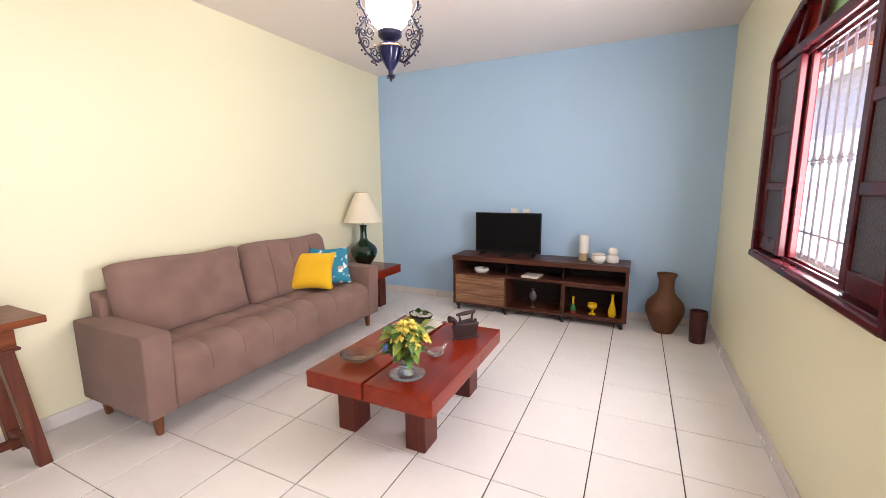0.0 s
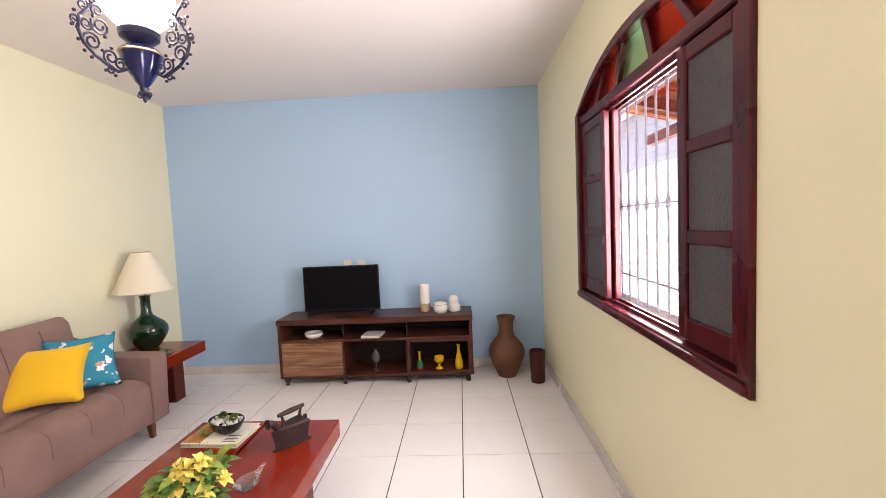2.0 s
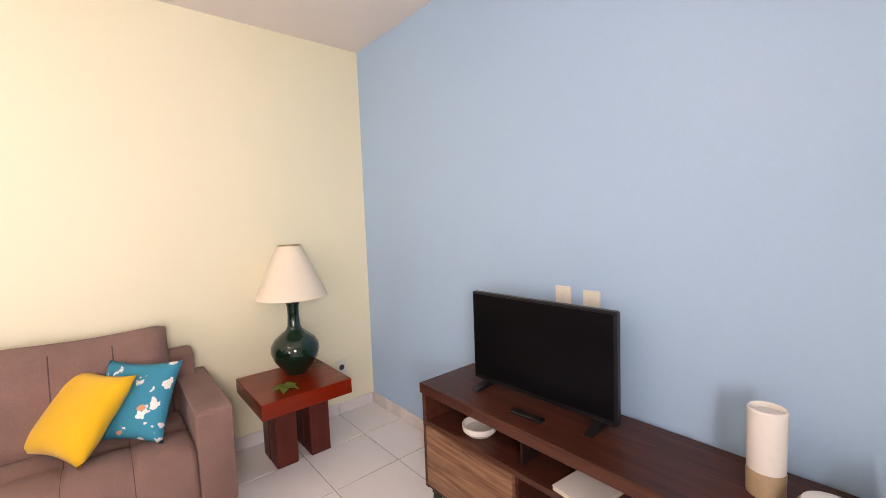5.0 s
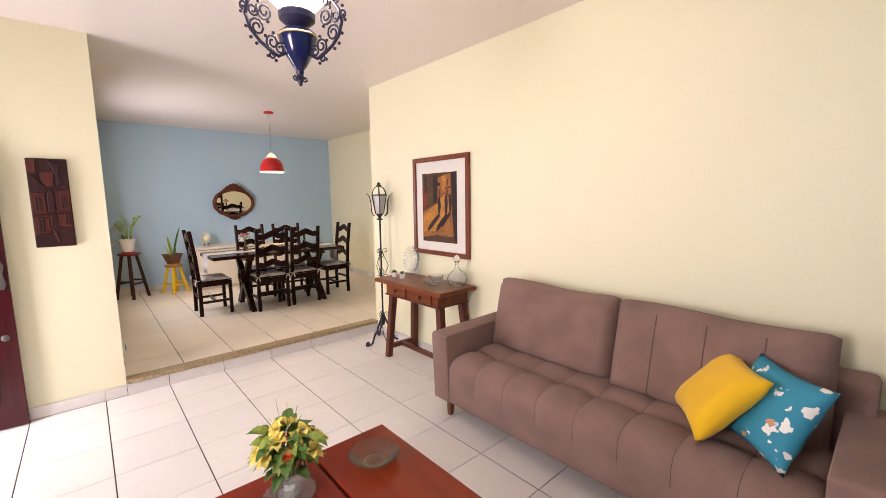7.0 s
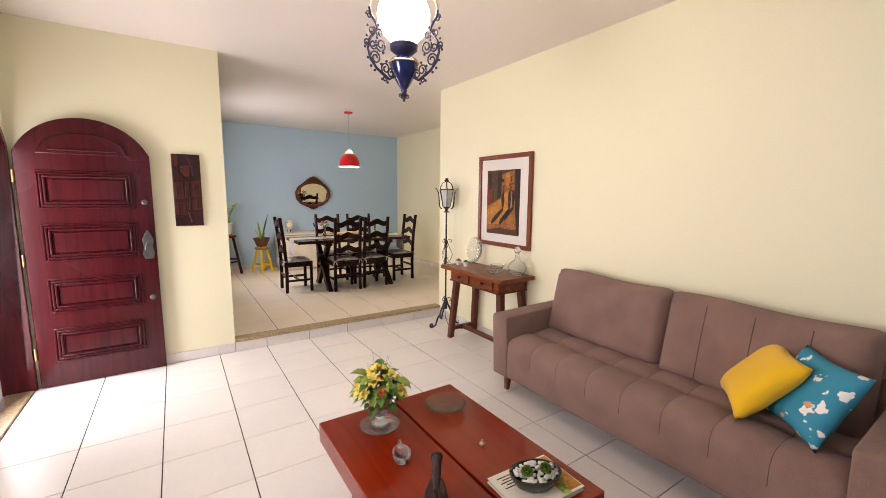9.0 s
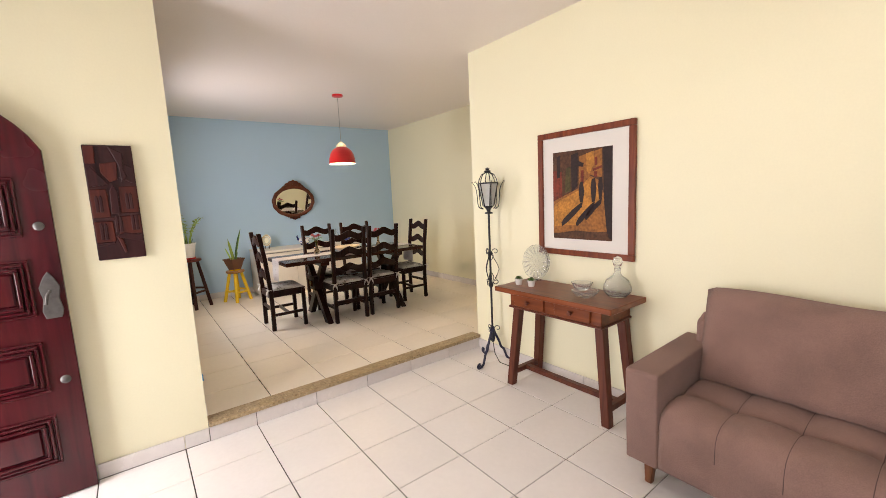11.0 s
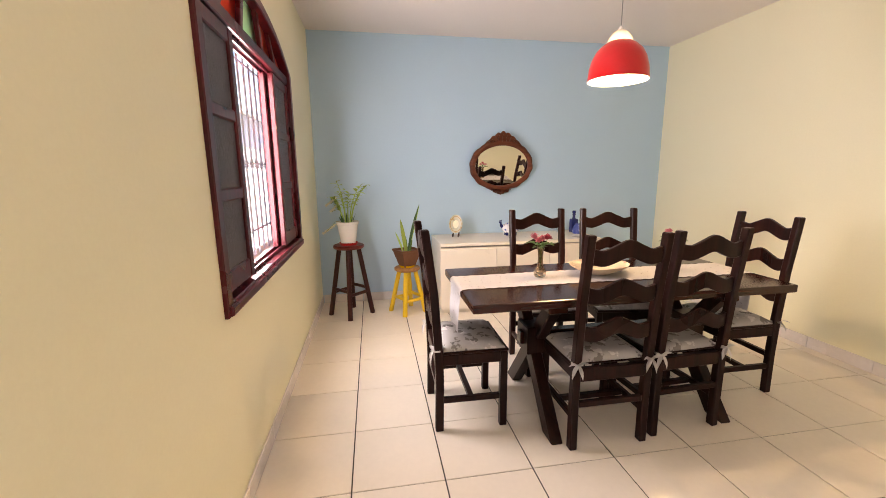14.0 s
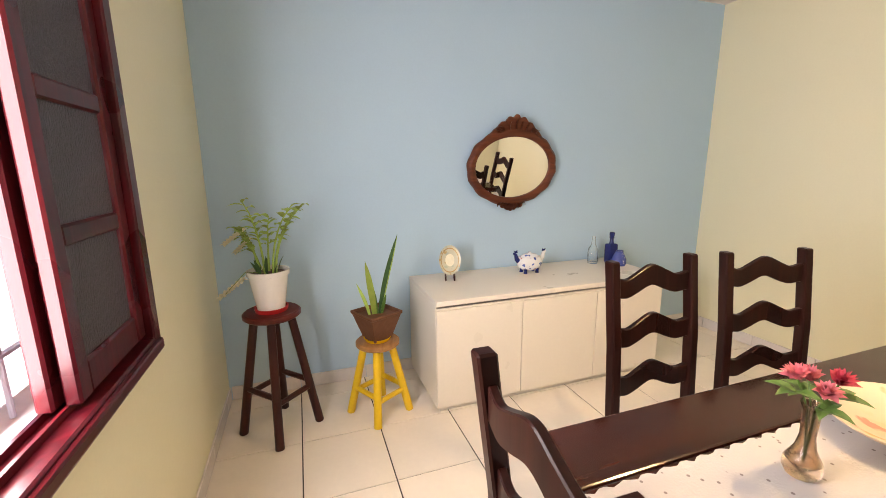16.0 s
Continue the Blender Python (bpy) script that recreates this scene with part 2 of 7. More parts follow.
M_CHROME = paint("worn_chrome", (0.65, 0.63, 0.62), 0.25, 0.08, 50, 8, 0.03, metal=1.0)
M_IRON = paint("black_wrought_iron", (0.018, 0.018, 0.022), 0.45, 0.3, 80, 10, 0.2)
M_ENAM = paint("cobalt_blue_enamel", (0.008, 0.012, 0.075), 0.15, 0.3, 30, 8, 0.03, coat=0.5)
M_CAST = paint("blue_black_cast_metal", (0.018, 0.018, 0.05), 0.35, 0.3, 80, 10, 0.15)
M_FLAT = paint("old_flatiron_metal", (0.045, 0.022, 0.022), 0.55, 0.3, 70, 12, 0.3, metal=0.4)
M_TV = paint("black_tv_plastic", (0.008, 0.008, 0.009), 0.35, 0.1, 90, 6, 0.02)
M_SCREEN = paint("dark_tv_screen", (0.003, 0.003, 0.004), 0.3, 0.1, 20, 3, 0.0, spec=0.15)
M_WHITE = paint("white_ceramic", (0.78, 0.75, 0.70), 0.25, 0.03, 60, 8, 0.02)
M_PLASTIC = paint("ivory_plastic", (0.76, 0.73, 0.64), 0.4, 0.02, 60, 8, 0.02)
M_TAN = paint("tan_ceramic", (0.42, 0.30, 0.18), 0.6, 0.1, 60, 8, 0.08)
M_CLAY = paint("brown_clay", (0.125, 0.050, 0.023), 0.6, 0.18, 40, 7, 0.2)
M_MAROON = paint("maroon_lacquer", (0.060, 0.012, 0.012), 0.5, 0.15, 90, 7, 0.2)
M_YCER = paint("yellow_ceramic", (0.72, 0.44, 0.01), 0.2, 0.05, 40, 7, 0.02)
M_GRN = paint("green_glaze", (0.03, 0.16, 0.05), 0.2, 0.15, 40, 7, 0.02)
M_REDP = paint("red_paint", (0.45, 0.02, 0.02), 0.4, 0.1, 50, 7, 0.03)
M_REDSHADE = paint("red_lampshade", (0.58, 0.008, 0.012), 0.3, 0.04, 50, 4, 0.01, coat=0.4)
M_INSHADE = paint("white_shade_inside", (0.85, 0.84, 0.80), 0.5, 0.02, 50, 4, 0.01)
M_GLASS = glass("clear_crystal")
M_CRYSTAL = glass("milky_pressed_crystal", (0.96, 0.97, 0.96), 0.06, 1.28)
M_CRYSTAL.node_tree.nodes["Principled BSDF"].inputs["Transmission Weight"].default_value = 0.93
M_BUD = glass("amber_tinted_glass", (0.74, 0.60, 0.46), 0.06)
M_DISH = glass("smoky_pressed_glass", (0.80, 0.72, 0.55), 0.25)
M_LEAF = paint("leaf_green", (0.075, 0.16, 0.03), 0.45, 0.3, 40, 9, 0.1)
M_LEAFD = paint("dark_leaf_green", (0.03, 0.085, 0.025), 0.45, 0.3, 40, 9, 0.1)
M_LEAFY = paint("yellow_green_leaf", (0.22, 0.30, 0.05), 0.5, 0.25, 40, 9, 0.1)
M_LEAFP = paint("pale_young_leaf", (0.30, 0.44, 0.09), 0.5, 0.25, 40, 9, 0.1)
M_PETY = paint("yellow_petals", (0.76, 0.62, 0.14), 0.6, 0.15, 60, 12, 0.1)
M_PETR = paint("orange_red_petals", (0.65, 0.09, 0.02), 0.6, 0.15, 60, 12, 0.1)
M_PETC = paint("cream_petals", (0.80, 0.76, 0.58), 0.6, 0.1, 60, 12, 0.1)
M_PETB = paint("blue_petals", (0.12, 0.22, 0.55), 0.6, 0.15, 60, 12, 0.1)
M_PETD = paint("deep_rose_petals", (0.42, 0.035, 0.06), 0.6, 0.3, 60, 12, 0.1)
M_PETP = paint("pink_petals", (0.58, 0.15, 0.19), 0.6, 0.3, 60, 12, 0.1)
M_BLACKC = paint("black_bowl_glaze", (0.010, 0.012, 0.010), 0.25, 0.2, 50, 8, 0.05)
M_GRAVEL = paint("white_pebbles", (0.62, 0.60, 0.55), 0.7, 0.2, 120, 20, 0.2)
M_MOSS = paint("moss_green", (0.10, 0.17, 0.02), 0.9, 0.35, 160, 30, 0.5)
M_PAPER = paint("book_cover_paper", (0.70, 0.66, 0.55), 0.6, 0.06, 60, 8, 0.03)
M_PAGES = paint("book_pages", (0.60, 0.55, 0.44), 0.8, 0.12, 300, 8, 0.1, stretch=(0.1, 0.1, 3))
M_INK = paint("dark_ink", (0.04, 0.04, 0.045), 0.7, 0.1, 60, 8, 0.02)
M_MAT = paint("white_picture_mount", (0.70, 0.67, 0.63), 0.8, 0.02, 120, 5, 0.05)
M_FRAME = wood("picture_frame_wood", (0.11, 0.023, 0.011), (0.24, 0.058, 0.023), 0.35, 16, 2, 0.2)
M_PIC_SAND = paint("picture_ochre", (0.42, 0.175, 0.030), 0.7, 0.5, 55, 14, 0.1)
M_PIC_DARK = paint("picture_umber", (0.022, 0.011, 0.011), 0.7, 0.6, 55, 14, 0.1)
M_PIC_RED = paint("picture_red", (0.15, 0.024, 0.012), 0.7, 0.6, 55, 14, 0.1)
M_PIC_BRN = paint("picture_brown", (0.075, 0.030, 0.014), 0.7, 0.6, 55, 14, 0.1)
M_PIC_OLIVE = paint("picture_olive", (0.060, 0.045, 0.014), 0.7, 0.6, 55, 14, 0.1)
M_PIC_TAWNY = paint("picture_tawny", (0.26, 0.10, 0.022), 0.7, 0.5, 55, 14, 0.1)
M_CARVE = wood("carved_dark_wood", (0.018, 0.004, 0.005), (0.042, 0.009, 0.009), 0.45, 16, 2, 0.1, 0.15)
M_CARVER = wood("carved_reddish_wood", (0.046, 0.008, 0.006), (0.090, 0.017, 0.010), 0.42, 16, 2, 0.1, 0.15)
M_LACQ = paint("cream_sideboard_lacquer", (0.74, 0.69, 0.60), 0.3, 0.02, 60, 4, 0.01)
M_RUN = spots("white_openwork_runner", (0.54, 0.52, 0.52), [(0.22, 0.19, 0.19), (0.54, 0.52, 0.52)], 46, 0.9, (0.14, 0.2), 0.3)
M_CUSH = spots("grey_printed_seat_cloth", (0.42, 0.40, 0.38), [(0.13, 0.12, 0.11), (0.62, 0.60, 0.57), (0.20, 0.18, 0.16), (0.50, 0.48, 0.45)], 17, 0.9, (0.34, 0.44), 0.2, 0.09)
M_RIBBON = paint("white_ribbon", (0.66, 0.64, 0.62), 0.8, 0.05, 120, 9, 0.1)
M_PLATTER = spots("painted_cream_platter", (0.74, 0.60, 0.44), [(0.60, 0.26, 0.18), (0.66, 0.57, 0.38), (0.64, 0.36, 0.14), (0.66, 0.57, 0.38), (0.42, 0.40, 0.20)], 14, 0.35, (0.34, 0.46), 0.05, 0.07)
M_PLATE = spots("green_gold_plate_glaze", (0.50, 0.49, 0.36), [(0.42, 0.28, 0.10), (0.58, 0.56, 0.46), (0.36, 0.40, 0.30)], 30, 0.3, (0.25, 0.4), 0.05, 0.02)
M_DELFT = spots("blue_white_glaze", (0.72, 0.73, 0.76), [(0.03, 0.07, 0.28), (0.72, 0.73, 0.76), (0.08, 0.13, 0.40), (0.35, 0.12, 0.10)], 34, 0.2, (0.3, 0.36), 0.03, 0.02)
M_COBALT = paint("cobalt_bottle_glaze", (0.012, 0.02, 0.12), 0.15, 0.3, 40, 9, 0.03)
M_MIRROR = paint("mirror_silver", (0.93, 0.93, 0.92), 0.015, 0.0, 20, 3, 0.0, metal=1.0, rvary=0.0)
M_PANE = paint("frosted_grey_pane", (0.088, 0.076, 0.088), 0.35, 0.3, 190, 6, 0.7, stretch=(1, 1, 0.35))
M_PANE.node_tree.nodes["Principled BSDF"].inputs["Transmission Weight"].default_value = 0.1
M_STGREEN = glass("green_rippled_glass", (0.62, 1.0, 0.60), 0.95, 1.15)
M_STRED = glass("red_rippled_glass", (0.80, 0.13, 0.06), 0.8, 1.15)
M_BARS = paint("white_bar_enamel", (0.68, 0.71, 0.84), 0.4, 0.05, 60, 8, 0.03)
M_GLOBE = glow("lit_opal_globe", (1.0, 0.90, 0.76), 15.0)
M_BULB = glow("lit_bulb", (1.0, 0.73, 0.38), 245.0)
M_ROPE = paint("straw_cord", (0.55, 0.42, 0.20), 0.8, 0.2, 200, 20, 0.2)
M_RTILE = paint("clay_roof_tile", (0.62, 0.25, 0.12), 0.8, 0.2, 30, 5, 0.2, per_object=0.2)
M_BEAM = wood("red_brown_porch_beam", (0.17, 0.035, 0.025), (0.32, 0.08, 0.05), 0.5, 10, 1)
M_LEDGE = paint("pinkish_ledge_paint", (0.66, 0.50, 0.47), 0.7, 0.1, 40, 4, 0.1)
M_OUTW = paint("white_outside_wall", (0.80, 0.79, 0.80), 0.8, 0.05, 40, 2, 0.15)
# white boards, with the lavender shade under the eave put into the colour
M_BOARDSHADE = paint("shaded_white_boards", (0.40, 0.38, 0.47), 0.8, 0.05, 40, 2, 0.15)
M_PAVE = paint("pale_paving", (0.62, 0.60, 0.58), 0.8, 0.12, 25, 2, 0.2)
M_GRASS = paint("garden_ground", (0.16, 0.20, 0.08), 0.95, 0.3, 12, 1, 0.4)
M_OUTP = paint("outside_house_plaster", (0.74, 0.68, 0.54), 0.7, 0.05, 60, 2, 0.1)


# ---- mesh helpers ----
def part(name, bm, material, parent=None, label="", smooth=False, bevel=0.0, segs=1, m=None):
    """Links a bmesh as one mesh object, under a thing or part if one is given."""
    bmesh.ops.recalc_face_normals(bm, faces=bm.faces)
    if bevel:
        es = [e for e in bm.edges if len(e.link_faces) == 2 and e.calc_face_angle(0) > 0.5]
        bmesh.ops.bevel(bm, geom=es, offset=bevel, segments=segs, affect="EDGES", profile=0.5, clamp_overlap=True)
    me = bpy.data.meshes.new(name)
    bm.to_mesh(me)
    bm.free()
    me.materials.append(material)
    if smooth:
        me.shade_smooth()
        if smooth != "all":
            me.set_sharp_from_angle(angle=radians(38))
    ob = new(name, me)
    if parent is not None:
        ob.parent = parent
    if m is not None:
        ob.matrix_basis = m
    if label:
        tagged(ob, label)
    return ob


def thing(name, m, label, category, group="", kind=""):
    e = new(name)
    e.empty_display_size = 0.1
    e.matrix_basis = m
    return tagged(e, label, category, group, kind)


def box(x0, x1, y0, y1, z0, z1, bm=None, m=None):
    bm = bm or bmesh.new()
    vs = [bm.verts.new(Vector(p) if m is None else m @ Vector(p)) for p in
          ((x0, y0, z0), (x1, y0, z0), (x1, y1, z0), (x0, y1, z0), (x0, y0, z1), (x1, y0, z1), (x1, y1, z1), (x0, y1, z1))]
    for f in ((3, 2, 1, 0), (4, 5, 6, 7), (0, 1, 5, 4), (1, 2, 6, 5), (2, 3, 7, 6), (3, 0, 4, 7)):
        bm.faces.new([vs[i] for i in f])
    return bm


def prism(pts, h0, h1, axis="z", bm=None):
    """A flat outline (list of pairs) pulled from h0 to h1 along an axis."""
    bm = bm or bmesh.new()

    def at(p, h):
        return {"z": (p[0], p[1], h), "x": (h, p[0], p[1]), "y": (p[0], h, p[1])}[axis]
    a = [bm.verts.new(at(p, h0)) for p in pts]
    b = [bm.verts.new(at(p, h1)) for p in pts]
    bm.faces.new(a)
    bm.faces.new(b[::-1])
    for i in range(len(pts)):
        j = (i + 1) % len(pts)
        bm.faces.new((a[i], a[j], b[j], b[i]))
    return bm


def lathe(profile, segs=28, bm=None, m=None):
    """A profile of (radius, height) pairs turned about z."""
    bm = bm or bmesh.new()
    rings = []
    for r, z in profile:
        if r < 1e-5:
            v = Vector((0, 0, z))
            rings.append([bm.verts.new(v if m is None else m @ v)])
        else:
            ring = []
            for i in range(segs):
                a = 2 * math.pi * i / segs
                v = Vector((r * math.cos(a), r * math.sin(a), z))
                ring.append(bm.verts.new(v if m is None else m @ v))
            rings.append(ring)
    for a, b in zip(rings, rings[1:]):
        for i in range(segs):
            j = (i + 1) % segs
            if len(a) == 1 and len(b) == 1:
                continue
            if len(a) == 1:
                bm.faces.new((a[0], b[i], b[j]))
            elif len(b) == 1:
                bm.faces.new((a[i], a[j], b[0]))
            else:
                bm.faces.new((a[i], a[j], b[j], b[i]))
    if tuple(profile[0]) == tuple(profile[-1]):
        bmesh.ops.remove_doubles(bm, verts=rings[0] + rings[-1], dist=1e-6)
        return bm
    for ring in (rings[0], rings[-1]):
        if len(ring) > 1:
            bm.faces.new(ring)
    return bm


def tube(points, r, segs=8, bm=None, r1=None, flat=1.0):
    """A round rod along points, tapering from r to r1."""
    bm = bm or bmesh.new()
    P = [Vector(p) for p in points]
    r1 = r if r1 is None else r1
    rings = []
    up = Vector((0.31, 0.17, 0.93)).normalized()
    for i, p in enumerate(P):
        d = (P[min(i + 1, len(P) - 1)] - P[max(i - 1, 0)]).normalized()
        s = d.cross(up)
        if s.length < 0.05:
            s = d.cross(Vector((1, 0, 0)))
        s.normalize()
        t = s.cross(d).normalized()
        rr = r + (r1 - r) * i / max(1, len(P) - 1)
        rings.append([bm.verts.new(p + s * (rr * math.cos(2 * math.pi * k / segs)) + t * (rr * flat * math.sin(2 * math.pi * k / segs))) for k in range(segs)])
    for a, b in zip(rings, rings[1:]):
        for k in range(segs):
            j = (k + 1) % segs
            bm.faces.new((a[k], a[j], b[j], b[k]))
    bm.faces.new(rings[0])
    bm.faces.new(rings[-1][::-1])
    return bm


def beam(a, b, w, d, bm=None, w1=None, d1=None):
    """A square-cut bar from a to b, w along x and d along y, tapering to w1, d1."""
    bm = bm or bmesh.new()
    a, b = Vector(a), Vector(b)
    w1, d1 = w if w1 is None else w1, d if d1 is None else d1
    lo = [bm.verts.new(a + Vector((sx * w / 2, sy * d / 2, 0))) for sx, sy in ((-1, -1), (1, -1), (1, 1), (-1, 1))]
    hi = [bm.verts.new(b + Vector((sx * w1 / 2, sy * d1 / 2, 0))) for sx, sy in ((-1, -1), (1, -1), (1, 1), (-1, 1))]
    bm.faces.new(lo[::-1])
    bm.faces.new(hi)
    for i in range(4):
        j = (i + 1) % 4
        bm.faces.new((lo[i], lo[j], hi[j], hi[i]))
    return bm


def spiral(c, r0, r1, a0, turns, n=18):
    """Points of a flat scroll in the (u, v) plane."""
    out = []
    for i in range(n + 1):
        f = i / n
        r, a = r0 + (r1 - r0) * f, a0 + turns * 2 * math.pi * f
        out.append((c[0] + r * math.cos(a), c[1] + r * math.sin(a)))
    return out


def leaf(bm, base, tip, width, bend=0.0, n=4):
    """A pointed blade from base to tip, folded a little along the middle."""
    base, tip = Vector(base), Vector(tip)
    d = tip - base
    s = d.cross(Vector((0.2, 0.1, 1)))
    if s.length < 1e-4:
        s = Vector((1, 0, 0))
    s.normalize()
    nrm = s.cross(d).normalized()
    rows = []
    for i in range(n + 1):
        f = i / n
        w = width * 0.5 * math.sin(math.pi * (0.08 + 0.92 * f) ** 0.75) if i < n else 0.0
        p = base + d * f + nrm * (bend * math.sin(math.pi * f)) + Vector((0, 0, -bend * f * f))
        if i == n:
            rows.append([bm.verts.new(p)])
        else:
            rows.append([bm.verts.new(p - s * w + nrm * w * 0.25), bm.verts.new(p), bm.verts.new(p + s * w + nrm * w * 0.25)])
    for a, b in zip(rows, rows[1:]):
        if len(b) == 1:
            bm.faces.new((a[0], a[1], b[0]))
            bm.faces.new((a[1], a[2], b[0]))
        else:
            bm.faces.new((a[0], a[1], b[1], b[0]))
            bm.faces.new((a[1], a[2], b[2], b[1]))
    return bm


def flower(bm, c, r, petals=6, up=(0, 0, 1), cup=0.4):
    c = Vector(c)
    q = Vector((0, 0, 1)).rotation_difference(Vector(up).normalized())
    for k in range(petals):
        a = 2 * math.pi * k / petals + random.random() * 0.3
        t = Vector((math.cos(a) * r, math.sin(a) * r, r * cup))
        leaf(bm, c, c + q @ t, r * 0.85, r * 0.12, 3)


def arc_z(u, half, spring, rise):
    """Height of a low arch at distance u from its middle."""
    R = (half * half + rise * rise) / (2 * rise)
    return spring + rise - R + math.sqrt(max(0.0, R * R - u * u))


# ---- the large structure ----
def wall(name, axis, at, thick, u0, u1, z0, z1, material, openings=(), label=""):
    """A wall at axis = at, its body lying towards thick, from u0 to u1 along the other axis.
    openings: (middle, half width, sill, spring, rise)."""
    bm = bmesh.new()
    cuts = {u0, u1}
    for c, h, sill, spring, rise in openings:
        n = 20 if rise else 1
        cuts |= {round(c - h + 2 * h * k / n, 5) for k in range(n + 1)}
    cuts = sorted(cuts)

    def solid(a, b, za0, zb0, za1, zb1):
        pts = ((a, za0), (b, zb0), (b, zb1), (a, za1))
        prism(pts, at, at + thick, axis, bm) if axis == "x" else prism(pts, at, at + thick, "y", bm)
    for a, b in zip(cuts, cuts[1:]):
        mid = (a + b) / 2
        hole = next((o for o in openings if o[0] - o[1] < mid < o[0] + o[1]), None)
        if hole is None:
            solid(a, b, z0, z0, z1, z1)
        else:
            c, h, sill, spring, rise = hole
            if sill > z0:
                solid(a, b, z0, z0, sill, sill)
            ta, tb = (arc_z(a - c, h, spring, rise), arc_z(b - c, h, spring, rise)) if rise else (spring, spring)
            solid(a, b, ta, tb, z1, z1)
    bmesh.ops.remove_doubles(bm, verts=bm.verts, dist=1e-5)
    bm.verts.index_update()
    seen = {}
    for f in bm.faces:
        seen.setdefault(frozenset(v.index for v in f.verts), []).append(f)
    inner = [f for fs in seen.values() if len(fs) > 1 for f in fs]
    bmesh.ops.delete(bm, geom=inner, context="FACES_ONLY")
    ob = part(name, bm, material)
    return tagged(ob, label, "wall", kind="structure")


WIN = dict(half=0.81, sill=0.932, spring=2.115, rise=0.225)
WY1, WY2 = 3.158, -2.058                # middles of the two windows
DY, DH = 0.475, 0.445                  # middle and half width of the front doorway
op1 = (WY1, WIN["half"], WIN["sill"], WIN["spring"], WIN["rise"])
op2 = (WY2, WIN["half"], WIN["sill"], WIN["spring"], WIN["rise"])
opd = (DY, DH, -0.1, 1.83, 0.29)

wall("wall_north", "y", YN, WT, -WT, XE + WT, -0.1, H + 0.05, M_BLUE, label="light blue painted living room end wall")
wall("wall_west", "x", 0.0, -WT, 0.0, YN, -0.1, H + 0.05, M_CREAM, label="cream painted plaster wall behind the sofa")
wall("wall_east", "x", XE, WT, -WT, YN, -0.1, H + 0.05, M_CREAM, (op1, opd), label="cream painted wall with arched window and door")
wall("wall_pier", "y", 0.0, -WT, XD, XE, -0.1, H + 0.05, M_CREAM, label="cream painted pier wall beside the dining opening")
wall("wall_dining_east", "x", XD, WT, YS, -WT, -0.1, H + 0.05, M_CREAM, (op2,), label="cream painted dining wall with arched window")
wall("wall_dining_south", "y", YS, -WT, XW - WT, XD + WT, -0.1, H + 0.05, M_BLUE2, label="blue painted dining room end wall")
wall("wall_dining_west", "x", XW, -WT, YS, 0.0, -0.1, H + 0.05, M_CREAM, label="cream painted dining room side wall")
wall("wall_dining_north", "y", 0.0, WT, XW - WT, -WT, -0.1, H + 0.05, M_CREAM, label="cream painted dining room return wall")
tagged(part("ceiling", box(-WT, XE + WT, -0.001, YN + WT, H, H + 0.12), M_CEIL), "smooth off-white painted living room ceiling", "ceiling", kind="structure")
tagged(part("ceiling_dining", box(XW - WT, XD + WT, YS - WT, -0.001, H, H + 0.12), M_CEIL), "smooth off-white painted dining room ceiling", "ceiling", kind="structure")

# floors under the tiles
floor = tagged(part("floor", box(0, XE, 0.0, YN, -0.12, -0.004), M_GROUT), "square white glazed floor tiles with dark joints", "floor", kind="structure")
floor_d = tagged(part("floor_dining", box(XW, XD, YS, 0.0, -0.12, ZD - 0.004), M_GROUT), "square cream glazed floor tiles with dark joints", "floor", kind="structure")

# step edge between the rooms
step = tagged(part("step", box(0.0, XD, 0.0, 0.012, -0.05, ZD - 0.03), M_GROUT), "low step with speckled brown stone edge", "step", kind="structure")
part("stone_edge", box(-0.0, XD - 0.002, -0.085, 0.035, ZD - 0.028, ZD + 0.003), M_STONE, step, "speckled brown stone nosing", bevel=0.006, segs=2)


